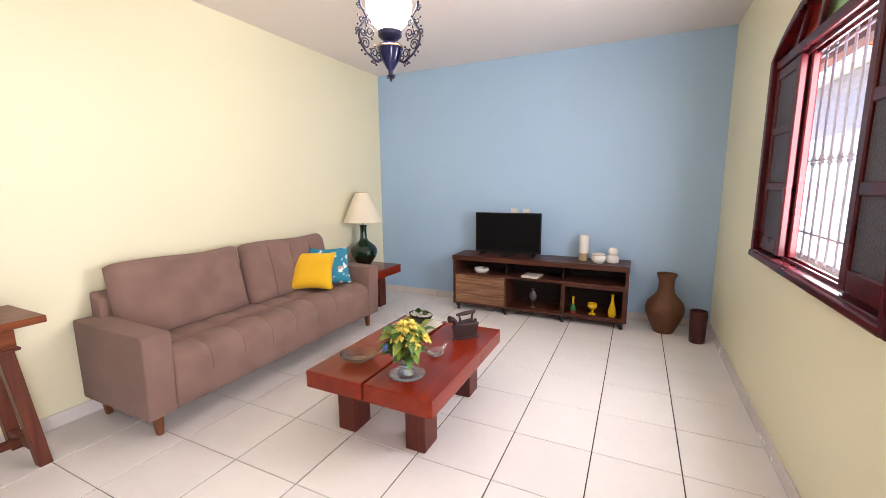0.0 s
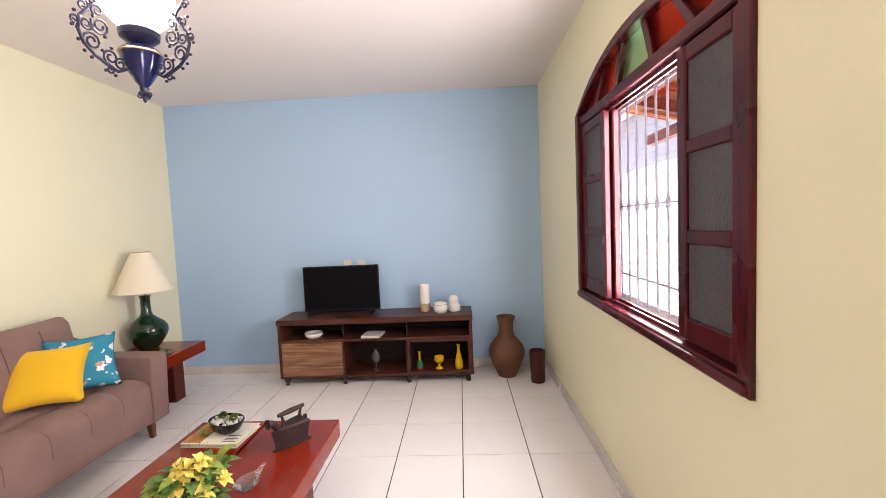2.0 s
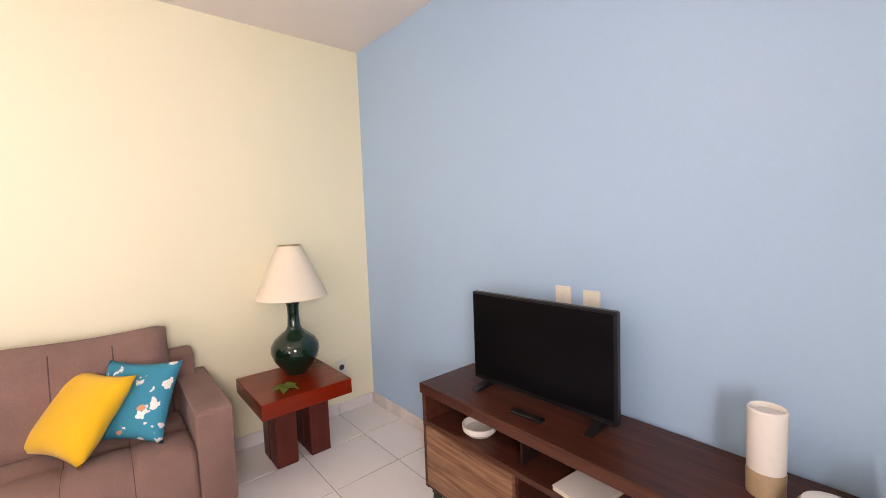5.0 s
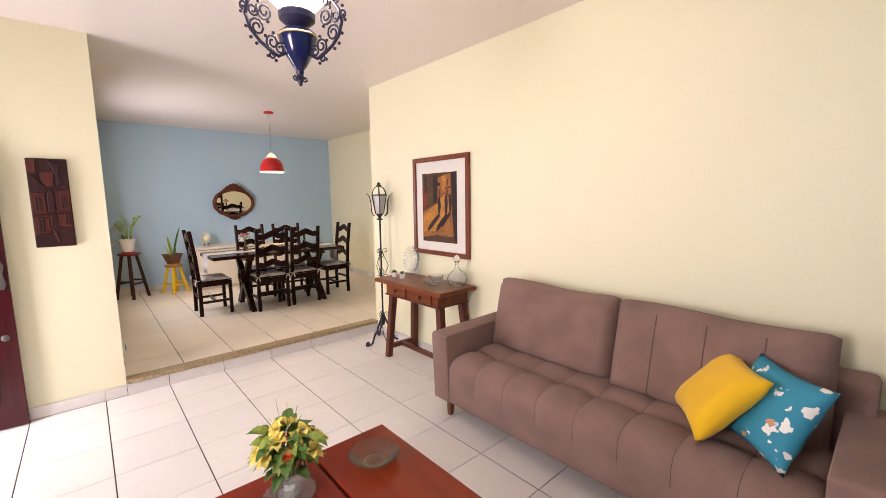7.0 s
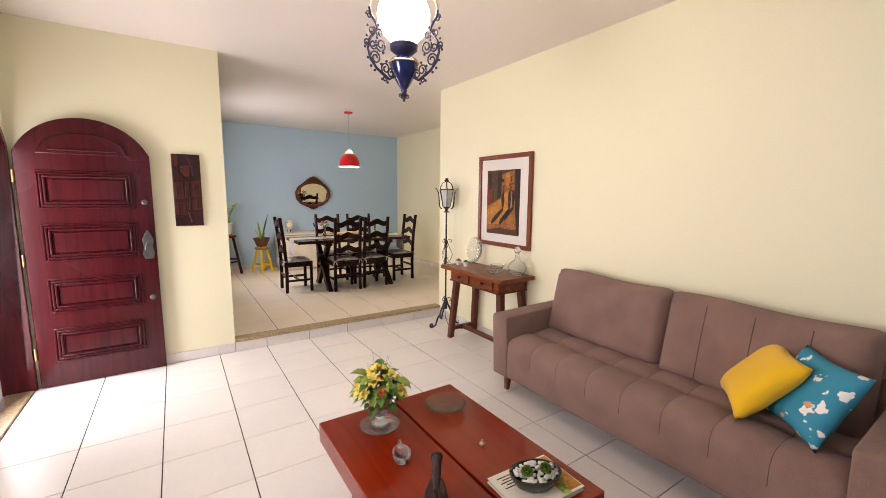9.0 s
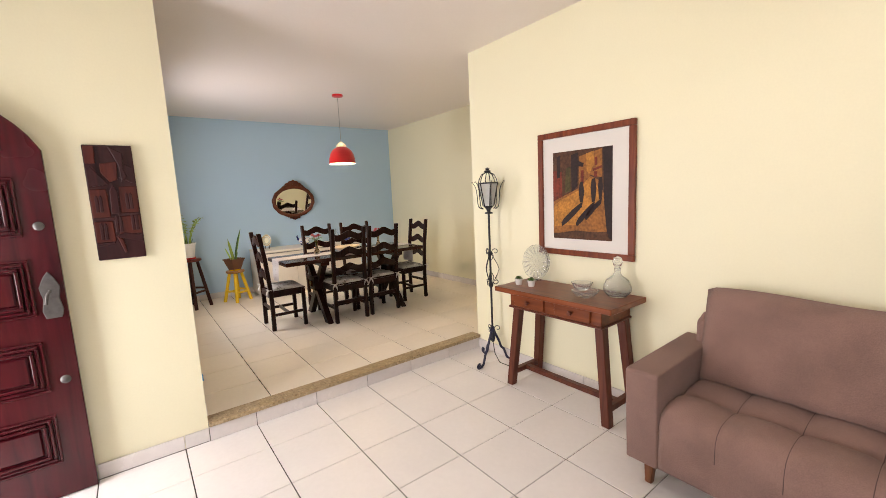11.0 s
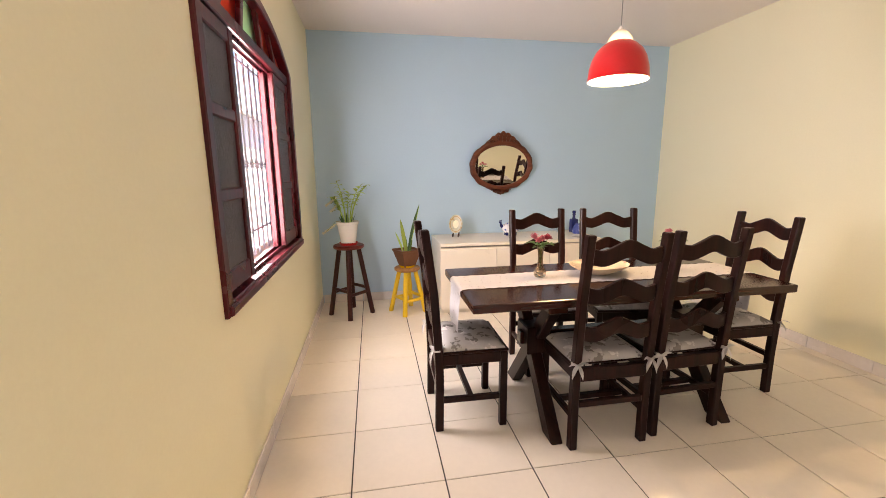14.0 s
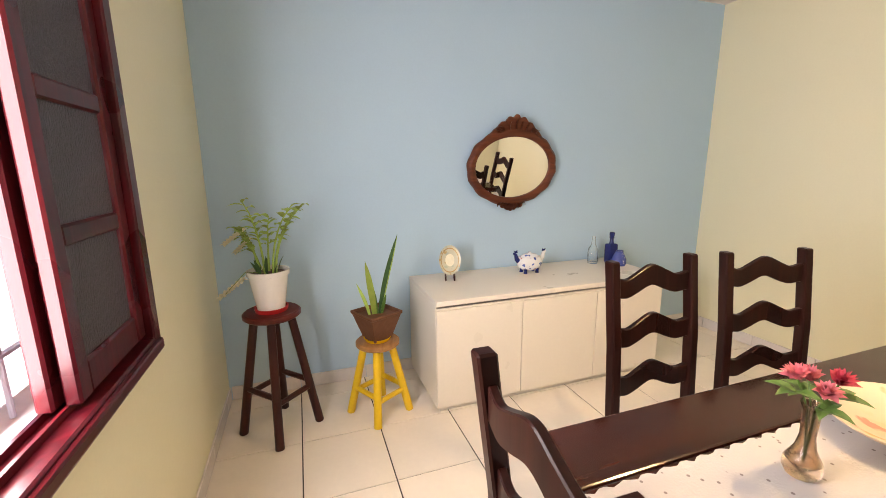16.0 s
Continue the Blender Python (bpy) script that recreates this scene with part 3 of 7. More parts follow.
# ---- windows ----
def window(name, m, label, north, south):
    """An arched wooden window: local x outwards, y along the wall, z up."""
    w = thing(name, m, label, "window", "arched windows", "structure")
    hw, z0, zs, rise = WIN["half"], WIN["sill"], WIN["spring"], WIN["rise"]
    fw = 0.055
    n = 20
    # arched outer frame, standing a little proud of the wall
    bm = bmesh.new()
    outer, inner = [(-hw, z0)], [(-hw + fw, z0 + fw)]
    for k in range(n + 1):
        u = -hw + 2 * hw * k / n
        outer.append((u, arc_z(u, hw, zs, rise)))
        v = u * (hw - fw) / hw
        inner.append((v, arc_z(v, hw - fw, zs, rise - 0.05)))
    outer.append((hw, z0))
    inner.append((hw - fw, z0 + fw))
    loops = []
    for d, dx in ((outer, -0.018), (inner, -0.018), (inner, 0.10), (outer, 0.10)):
        loops.append([bm.verts.new((dx, p[0], p[1])) for p in d])
    for a, b in zip(loops, loops[1:] + loops[:1]):
        for i in range(len(a)):
            j = (i + 1) % len(a)
            bm.faces.new((a[i], a[j], b[j], b[i]))
    part("window_frame", bm, M_MAHOG, w, bevel=0.005)
    # transom between the lights and the arch
    part("transom", box(0.0, 0.10, -hw + fw, hw - fw, zs - 0.065, zs - 0.01), M_MAHOGY, w, bevel=0.006)
    part("window_sill", box(-0.03, 0.0, -hw + 0.01, hw - 0.01, z0 + 0.004, z0 + 0.045), M_MAHOGY, w, bevel=0.01, segs=2)
    part("sill_board", box(0.10, 0.20, -hw + 0.02, hw - 0.02, z0 + 0.01, z0 + 0.05), M_OUTW, w, "white painted outer sill")
    for z in (z0 + fw, zs - 0.085):
        for x in (0.028, 0.066):
            part("sliding_track", box(x, x + 0.008, -hw + fw, hw - fw, z, z + 0.018), M_MAHOGY, w)
    # fan of coloured panes in the arch
    for s in (-1, 1):
        a, b = 0.19, 0.12
        bm = prism([(s * a - 0.02, zs - 0.012), (s * a + 0.02, zs - 0.012), (s * b + 0.028, zs + rise - 0.04), (s * b - 0.022, zs + rise - 0.04)], 0.012, 0.07, "x")
        part("fan_muntin", bm, M_MAHOG, w, bevel=0.004)
    top = zs + rise - 0.042
    part("green_pane", prism([(-0.172, zs - 0.011), (0.172, zs - 0.011), (0.11, top), (-0.11, top)], 0.034, 0.042, "x"), M_STGREEN, w, "rippled green glass pane")
    for s in (-1, 1):
        pts = [(s * 0.208, zs - 0.011)] + [(s * (0.208 + (hw - fw - 0.025 - 0.208) * k / 6), zs - 0.011) for k in range(1, 7)]
        pts += [(s * u, arc_z(u, hw - fw, zs, rise - 0.05) + 0.004) for u in (0.70, 0.6, 0.5, 0.4, 0.3, 0.2, 0.145)]
        part("red_pane", prism(pts, 0.034, 0.042, "x"), M_STRED, w, "rippled red glass pane")
        pts2 = [(s * 0.46, zs - 0.011), (s * 0.51, zs - 0.011), (s * 0.40, arc_z(0.40, hw - fw, zs, rise - 0.05)), (s * 0.34, arc_z(0.34, hw - fw, zs, rise - 0.05))]
        part("fan_muntin", prism(pts2, 0.012, 0.07, "x"), M_MAHOG, w, bevel=0.004)
    # two sliding leaves at each side, each with three panes
    lz0, lz1 = z0 + fw + 0.012, zs - 0.072
    for s in (-1, 1):
        lw = north if s > 0 else south
        for x, e in ((0.004, hw - fw), (0.047, hw - fw - 0.02)):
            y0, y1 = sorted((s * e, s * (e - lw)))
            st = 0.055
            bm = box(x, x + 0.034, y0, y0 + st, lz0, lz1)
            box(x, x + 0.034, y1 - st, y1, lz0, lz1, bm)
            span = (lz1 - lz0 - 0.085 - 0.06 - 2 * 0.05) / 3
            rails = [(lz0, lz0 + 0.085)]
            z = lz0 + 0.085
            panes = []
            for k in range(3):
                panes.append((z, z + span))
                z += span
                rails.append((z, z + (0.05 if k < 2 else 0.06)))
                z += 0.05
            for a, b in rails:
                box(x + 0.002, x + 0.032, y0 + st, y1 - st, a, b, bm)
            leafob = part("sash", bm, M_MAHOG, w, bevel=0.006)
            for a, b in panes:
                part("pane", box(x + 0.013, x + 0.019, y0 + st - 0.006, y1 - st + 0.006, a - 0.006, b + 0.006), M_PANE, leafob, "frosted grey glass pane").visible_shadow = False
    # iron bars outside
    bars = box(0.139, 0.153, -hw + 0.02, hw - 0.02, 1.508, 1.516)
    part("grille_rail", bars, M_BARS, w, "white enamelled grille rail")
    for z in (z0 + 0.19, zs - 0.06):
        part("grille_rail", box(0.139, 0.153, -hw + 0.02, hw - 0.02, z, z + 0.008), M_BARS, w)
    bm = lathe([(0.0062, z0 + 0.048), (0.0062, 1.48), (0.009, 1.487), (0.014, 1.497), (0.010, 1.505), (0.014, 1.517), (0.010, 1.53), (0.0062, 1.545), (0.0062, zs + 0.06)], 8)
    b0 = part("bar", bm, M_BARS, w, "white enamelled window bar", smooth=True)
    k = 0
    y = -hw + 0.112
    while y < hw - 0.03:
        if k == 0:
            b0.location = (0.146, y, 0)
        else:
            b = new("bar", b0.data)
            b.parent = w
            b.location = (0.146, y, 0)
            b["label"] = b0["label"]
        k += 1
        y += 0.107
    return w


window("window_1", pose(XE, WY1, 0), "arched dark red wooden window with white bars, slid open", 0.41, 0.355)
window("window_2", pose(XD, WY2, 0), "arched dark red wooden dining window with white bars, slid open", 0.385, 0.41)


# ---- front door ----
def door():
    d = thing("door_1", pose(3.690, 0.034, 0.006), "arched panelled mahogany front door standing open", "door", "", "structure")
    W, S, R, T = 0.80, 1.80, 0.265, 0.035
    pts = [(0, 0), (-W, 0)] + [(-W + W * k / 20, arc_z(-W / 2 + W * k / 20, W / 2, S, R)) for k in range(21)]
    slab = part("leaf", prism(pts, 0, T, "y"), M_DOOR, d, bevel=0.004)
    for a, b in ((0.19, 0.46), (0.58, 0.85), (0.98, 1.27), (1.38, 1.67)):
        x0, x1 = -W + 0.115, -0.105
        for k, (ins, h) in enumerate(((0.0, 0.012), (0.020, 0.018), (0.040, 0.023), (0.060, 0.014))):
            # stepped moulding: frames, one inside the other
            if k < 3:
                o = (x0 + ins, x1 - ins, a + ins, b - ins)
                i = (x0 + ins + 0.014, x1 - ins - 0.014, a + ins + 0.014, b - ins - 0.014)
                bm = bmesh.new()
                box(o[0], o[1], T, T + h, o[2], i[2], bm)
                box(o[0], o[1], T, T + h, i[3], o[3], bm)
                box(o[0], i[0], T, T + h, i[2], i[3], bm)
                box(i[1], o[1], T, T + h, i[2], i[3], bm)
                part("moulding", bm, M_DOOR, slab, bevel=0.004)
            else:
                part("panel", box(x0 + ins + 0.004, x1 - ins - 0.004, T, T + h, a + ins + 0.004, b - ins - 0.004), M_DOOR, slab, bevel=0.010)
    hp = [(-W + 0.13, 1.79), (-0.12, 1.79)] + [(-0.12 - (W - 0.25) * k / 12, 1.79 + 0.165 * math.sqrt(max(0, 1 - (2 * k / 12 - 1) ** 2)) * 0.98) for k in range(1, 12)]
    part("arched_panel", prism(hp, T, T + 0.012, "y"), M_DOOR, slab, bevel=0.006)
    part("moulding", box(-W + 0.20, -0.19, T + 0.012, T + 0.022, 1.815, 1.83), M_DOOR, slab, bevel=0.003)
    # lock, bolts and hinges
    lp = [(-0.775, 0.96), (-0.715, 0.96), (-0.705, 1.0), (-0.715, 1.06), (-0.705, 1.12), (-0.725, 1.17), (-0.745, 1.20), (-0.765, 1.17), (-0.785, 1.12), (-0.775, 1.06), (-0.785, 1.0)]
    lock = part("lock_plate", prism(lp, T, T + 0.008, "y"), M_PEWTER, slab, "ornate grey metal lock plate", bevel=0.002)
    part("door_handle", tube([(-0.745, T + 0.005, 1.10), (-0.745, T + 0.035, 1.10), (-0.735, T + 0.042, 1.085), (-0.728, T + 0.042, 1.04)], 0.007, 10), M_PEWTER, slab, "short grey metal drop handle", smooth=True)
    for z in (1.43, 0.63):
        part("bolt_cap", lathe([(0, 0), (0.02, 0), (0.022, 0.004), (0.014, 0.010), (0, 0.011)], 16, m=pose(-0.745, T, z, -90)), M_PEWTER, slab, "small dull metal bolt cap", smooth=True)
    for z in (0.28, 1.0, 1.62):
        part("hinge", lathe([(0, -0.045), (0.009, -0.045), (0.009, 0.045), (0, 0.045)], 10, m=pose(0.008, T + 0.004, z)), M_BRASS, slab, "brass hinge", smooth=True)
    # frame lining the doorway
    fr = thing("door_frame", pose(XE, DY, 0), "dark red wooden arched door frame", "door frame", "", "structure")
    hw, fw, zs, rise = DH, 0.045, 1.83, 0.29
    bm = bmesh.new()
    o, i = [(-hw, 0.0)], [(-hw + fw, 0.0)]
    for k in range(21):
        u = -hw + 2 * hw * k / 20
        o.append((u, arc_z(u, hw, zs, rise)))
        v = u * (hw - fw) / hw
        i.append((v, arc_z(v, hw - fw, zs, rise - 0.04)))
    o.append((hw, 0.0))
    i.append((hw - fw, 0.0))
    loops = [[bm.verts.new((dx, p[0], p[1])) for p in d2] for d2, dx in ((o, -0.014), (i, -0.014), (i, WT + 0.01), (o, WT + 0.01))]
    for a, b in zip(loops, loops[1:] + loops[:1]):
        for k in range(len(a) - 1):
            bm.faces.new((a[k], a[k + 1], b[k + 1], b[k]))
    for k in (0, -1):
        bm.faces.new([lp2[k] for lp2 in loops])
    part("frame", bm, M_MAHOG, fr)
    part("threshold", box(0.0, WT, -hw + 0.05, hw - 0.05, -0.02, 0.012), M_STONE, fr, "speckled stone threshold", bevel=0.004)


door()


# ---- outside ----
tagged(part("ground", box(-60, 400, -300, 300, -0.45, -0.35), M_GRASS), "rough garden ground reaching the horizon", "ground", kind="structure")
tagged(part("pavement", box(XD + WT, 9.0, -60.0, 60.0, -0.35, -0.06), M_PAVE), "pale paved yard along the house", "pavement", kind="structure")
tagged(part("outer_wall_north", box(XE + WT, XE + WT + 0.02, 0.95, 6.5, -0.06, 0.90), M_OUTP), "plastered outside face of the house", "wall", kind="structure")


def porch():
    r = thing("porch_roof", pose(0, 0, 0), "porch roof of clay tiles on red-brown rafters", "roof")
    xa, za, xb, zb = XE + WT, 2.72, 5.35, 2.36
    for k in range(11):
        y = -4.2 + 0.95 * k
        x0 = xa if y > -0.2 else XD + WT
        part("rafter", prism([(x0, za), (xb, zb), (xb, zb + 0.11), (x0, za + 0.11)], y, y + 0.06, "y"), M_BEAM, r)
    for x, z in ((5.22, 2.27), (4.50, 2.44)):
        part("cross_beam", box(x - 0.05, x + 0.05, -4.6, 6.2, z, z + 0.11), M_BEAM, r)
    for y in (-4.4, -0.5):
        part("post", box(5.17, 5.27, y - 0.05, y + 0.05, -0.06, 2.27), M_BEAM, r)
    # rows of curved clay tiles
    pan = bmesh.new()
    L0 = 0.42
    for s, x in ((0, 0.0), (1, L0)):
        for i in range(7):
            a = math.pi * i / 6
            pan.verts.new((x, 0.095 * math.cos(a), 0.05 * math.sin(a) + (0.012 if s == 0 else 0)))
    pan.verts.ensure_lookup_table()
    for i in range(6):
        pan.faces.new((pan.verts[i], pan.verts[i + 1], pan.verts[i + 8], pan.verts[i + 7]))
    bmesh.ops.solidify(pan, geom=pan.faces[:], thickness=0.012)
    first = part("roof_tile", pan, M_RTILE, r)
    tilt = math.degrees(math.atan2(za - zb, xb - xa))
    n = 0
    y = 1.3
    while y < 6.1:
        for k in range(4):
            f = k * 0.37
            for up in (0, 1):
                mm = pose(xa + 0.01 + f * math.cos(radians(tilt)), y + (0.1 if up else 0.0), za + 0.14 - f * math.sin(radians(tilt)) + (0.03 if up else 0.05), 0 if up else 180, tilt, random.uniform(-1.5, 1.5))
                if n == 0:
                    first.matrix_basis = mm
                else:
                    o = new("roof_tile", first.data)
                    o.parent = r
                    o.matrix_basis = mm
                n += 1
        y += 0.2
    bm = prism([(XD + WT, za + 0.21), (xb, zb + 0.13), (xb, zb + 0.15), (XD + WT, za + 0.23)], -4.6, 1.2, "y")
    part("roof_sheet", bm, M_RTILE, r, "far run of clay tiles")


porch()


def far_house():
    h = thing("white_outbuilding", pose(0, 0, 0), "white outbuilding with boarded gable across the yard", "building")
    part("wall", box(8.6, 8.8, -60, 60, -0.06, 2.85), M_OUTW, h)
    part("ledge", box(8.52, 8.62, -60, 60, 0.82, 0.87), M_LEDGE, h, "thin pinkish ledge")
    for k in range(9):
        z = 2.85 + 0.19 * k
        part("board", box(8.45, 8.5, -60, 60, z, z + 0.186), M_BOARDSHADE, h, bevel=0.004)
    # eave added and carried out this far to keep sun off the boards
    part("roof", prism([(7.75, 4.42), (12.5, 5.6), (12.5, 5.7), (7.75, 4.52)], -60, 60, "y"), M_PAVE, h)


far_house()


def shrub(m, r, n):
    s = thing("shrub", m, "leafy green garden shrub by the yard wall", "shrub", "garden shrubs")
    bm = bmesh.new()
    for k in range(4):
        a = k * 1.7
        tube([(0, 0, 0), (0.1 * math.cos(a), 0.1 * math.sin(a), r * 0.6), (0.45 * r * math.cos(a), 0.45 * r * math.sin(a), r * 1.3)], 0.012, 6, bm, 0.004)
    part("stems", bm, M_LEAFD, s)
    bm = bmesh.new()
    for k in range(n):
        a, b = random.uniform(0, 6.28), random.uniform(-0.4, 1.3)
        d = r * random.uniform(0.35, 1.0)
        c = Vector((d * math.cos(a) * math.cos(b), d * math.sin(a) * math.cos(b), r * 1.2 + d * 0.9 * math.sin(b)))
        t = c + Vector((random.uniform(-1, 1), random.uniform(-1, 1), random.uniform(-0.6, 0.5))).normalized() * random.uniform(0.10, 0.22)
        leaf(bm, c, t, 0.07, 0.02, 3)
    part("crown", bm, M_LEAFD, s)


shrub(pose(7.6, 7.5, -0.06, 0, 0, 40), 1.05, 170)
shrub(pose(7.0, 6.1, -0.06, 0, 0, 10), 0.5, 110)


# ---- living room: seating ----
def sofa():
    s = thing("sofa", pose(0.05, 3.0, 0), "taupe fabric three-seat sofa with tufted seat against the cream wall", "sofa")
    yh, arm = 1.07, 0.155
    part("base", box(0.02, 0.60, -yh + 0.0, yh - 0.03, 0.140, 0.30), M_SOFA, s, bevel=0.015, segs=2)
    part("back_frame", prism([(0.0, 0.2), (0.12, 0.2), (0.10, 0.74), (-0.005, 0.78)], -yh + 0.06, yh - 0.06, "y"), M_SOFA, s, bevel=0.02, segs=2)
    for sy in (-1, 1):
        a, b = sorted((sy * yh, sy * (yh - arm)))
        a, b = (a - 0.03, b - 0.03) if sy < 0 else (a, b)
        bm = prism([(-0.01, 0.135), (0.665, 0.135), (0.685, 0.60), (0.67, 0.615), (-0.015, 0.625)], a, b, "y")
        part("arm", bm, M_SOFA, s, smooth=True, bevel=0.022, segs=3)
    # seat pulled into bulging channels, running over the front edge
    bm = bmesh.new()
    y0, y1, nch, per = -yh + arm - 0.026, yh - arm - 0.004, 8, 10
    prof = [(0.13, 0.440, 0, 1), (0.20, 0.450, 0, 1.1), (0.27, 0.453, 0, 1.3), (0.34, 0.450, 0, 1.2), (0.385, 0.440, 0, 0.8), (0.405, 0.428, 0, 0.25), (0.425, 0.438, 0, 0.8), (0.47, 0.450, 0, 1.3),
            (0.54, 0.452, 0, 1.4), (0.605, 0.444, 0.35, 1.2), (0.645, 0.422, 0.8, 0.7), (0.662, 0.385, 1.1, 0.1), (0.664, 0.34, 1, 0), (0.664, 0.295, 0.7, 0), (0.666, 0.25, 0.3, 0), (0.668, 0.20, 0.05, 0),
            (0.664, 0.150, 0, 0), (0.650, 0.137, 0, 0), (0.40, 0.136, 0, 0)]
    grid = []
    for i in range(nch * per + 1):
        f = i / per
        ph = f - math.floor(f)
        bul = (math.sin(math.pi * ph)) ** 0.4 if 0 < ph < 1 else 0.0
        y = y0 + (y1 - y0) * i / (nch * per)
        grid.append([bm.verts.new((x + nx * 0.013 * bul, y, z + nz * 0.018 * bul + 0.004 * math.sin(3 * y))) for x, z, nx, nz in prof])
    for a, b in zip(grid, grid[1:]):
        for k in range(len(prof) - 1):
            bm.faces.new((a[k], a[k + 1], b[k + 1], b[k]))
    for g in (grid[0], grid[-1]):
        bm.faces.new(g)
    part("seat", bm, M_SOFA, s, smooth="all")
    for i in range(1, nch):
        y = y0 + (y1 - y0) * i / nch
        part("seam", tube([(x - nx * 0.001, y, z - nz * 0.001 + 0.004 * math.sin(3 * y)) for x, z, nx, nz in prof[:14]], 0.0024, 6), M_SEAMSHADE, s)
    # two big back cushions, leaning, with soft channels
    for sy, a, b, tilt in ((-1, -yh + arm - 0.045, -0.055, 0.0), (1, -0.050, yh - arm - 0.03, 0.02)):
        bm = bmesh.new()
        n, mrows = 24, 12
        front, back = [], []
        for i in range(n + 1):
            u = i / n
            y = a + (b - a) * u
            ph = (u * 4) % 1
            ch = 0.016 * math.sin(math.pi * ph) ** 0.6 if sy > 0 else 0.0
            eu = min(1, min(u, 1 - u) / 0.07)
            eu = math.sqrt(max(0, 1 - (1 - eu) ** 2))
            fr, bk = [], []
            for k in range(mrows + 1):
                v = k / mrows
                ev = min(1, min(v, 1 - v) / 0.11)
                ev = math.sqrt(max(0, 1 - (1 - ev) ** 2))
                z = 0.44 + (0.495 + 0.008 * math.sin(7 * u)) * v - (0.015 * (1 - eu) if v > 0.5 else 0)
                mid = 0.185 - 0.10 * v + tilt
                th = (0.075 - 0.012 * v) * min(eu, ev) + 0.012 * math.sin(math.pi * u) * math.sin(math.pi * v) + ch * min(eu, ev)
                fr.append(bm.verts.new((mid + th, y, z)))
                bk.append(bm.verts.new((mid - th * 0.8 - 0.002, y, z)))
            front.append(fr)
            back.append(bk)
        for L in (front, back):
            for p, q in zip(L, L[1:]):
                for k in range(mrows):
                    bm.faces.new((p[k], p[k + 1], q[k + 1], q[k]))
        for k in range(mrows):
            for i in (0, n):
                bm.faces.new((front[i][k], front[i][k + 1], back[i][k + 1], back[i][k]))
        for i in range(n):
            for k in (0, mrows):
                bm.faces.new((front[i][k], front[i + 1][k], back[i + 1][k], back[i][k]))
        cushion = part("back_cushion", bm, M_SOFA, s, smooth="all")
        if sy > 0:
            for u in (0.25, 0.5, 0.75):
                pts = []
                for k in range(1, mrows):
                    v = k / mrows
                    pts.append((0.185 - 0.10 * v + tilt + (0.075 - 0.012 * v) * min(1, math.sqrt(max(0, 1 - (1 - min(1, min(v, 1 - v) / 0.11)) ** 2))) + 0.012 * math.sin(math.pi * u) * math.sin(math.pi * v), a + (b - a) * u, 0.44 + (0.495 + 0.008 * math.sin(7 * u)) * v))
                part("seam", tube(pts, 0.0028, 6), M_SEAMSHADE, cushion)
    for x in (0.05, 0.58):
        for y in (-yh + 0.055, yh - 0.085):
            part("leg", beam((x + 0.01, y, 0), (x, y, 0.137), 0.032, 0.032, None, 0.05, 0.05), M_LEGOAK, s, "tapered amber wooden leg", bevel=0.004)


sofa()


def pillow(name, m, size, thick, material, label):
    bm = bmesh.new()
    n = 18
    top, bot = [], []
    for i in range(n + 1):
        ra, rb = [], []
        for j in range(n + 1):
            u, v = 2 * i / n - 1, 2 * j / n - 1
            pull = 1.03 - 0.12 * (1 - u * u) * (v * v) ** 1 - 0.12 * (1 - v * v) * (u * u)
            x, y = u * size / 2 * pull, v * size / 2 * pull
            h = thick / 2 * ((1 - u ** 4) * (1 - v ** 4)) ** 0.55
            h += 0.006 * noise.noise(Vector((u * 2.2, v * 2.2, size * 9)))
            edge = i in (0, n) or j in (0, n)
            t = bm.verts.new((x, y, 0.002 if edge else h))
            ra.append(t)
            rb.append(t if edge else bm.verts.new((x, y, -h)))
        top.append(ra)
        bot.append(rb)
    for L in (top, bot):
        for i in range(n):
            for j in range(n):
                q = (L[i][j], L[i + 1][j], L[i + 1][j + 1], L[i][j + 1])
                bm.faces.new(q)
    ob = part(name, bm, material, smooth="all")
    ob.matrix_basis = m
    return tagged(ob, label, "cushion", "sofa cushions")


def facing(c, normal, spin):
    """A pose at c whose z axis points along normal, turned about it by spin degrees."""
    q = Vector(normal).to_track_quat("Z", "Y").to_matrix().to_4x4()
    return Matrix.Translation(c) @ q @ pose(0, 0, 0, 0, 0, spin)


def laid(c, ex, ey, sy=1.0):
    """A pose at c whose x axis runs along ex and whose y axis runs near ey."""
    x = Vector(ex).normalized()
    z = x.cross(Vector(ey)).normalized()
    y = z.cross(x)
    return Matrix.Translation(c) @ Matrix((x, y * sy, z)).transposed().to_4x4()


pillow("cushion", laid((0.395, 3.515, 0.640), (0.32, 0.20, -0.01), (-0.09, 0.20, 0.26)), 0.385, 0.13, M_PILY, "square yellow cloth cushion leaning on the sofa back")
pillow("cushion", laid((0.43, 3.715, 0.650), (0.21, 0.24, -0.01), (-0.07, 0.15, 0.29)), 0.365, 0.11, M_PILB, "square teal cushion with white flowers by the sofa arm")


# ---- living room: tables ----
def side_table():
    t = thing("side_table", pose(0.285, 4.52, 0), "square red varnished wooden side table beside the sofa", "side table")
    part("tabletop", box(-0.265, 0.272, -0.278, 0.262, 0.393, 0.487), M_RED, t, bevel=0.006, segs=2)
    for x in (-0.13, 0.0):
        for y in (-0.105, 0.105):
            part("leg", box(x - 0.005, x + 0.115, y - 0.065, y + 0.065, 0, 0.394), M_REDLEG, t, bevel=0.008, segs=2)


side_table()


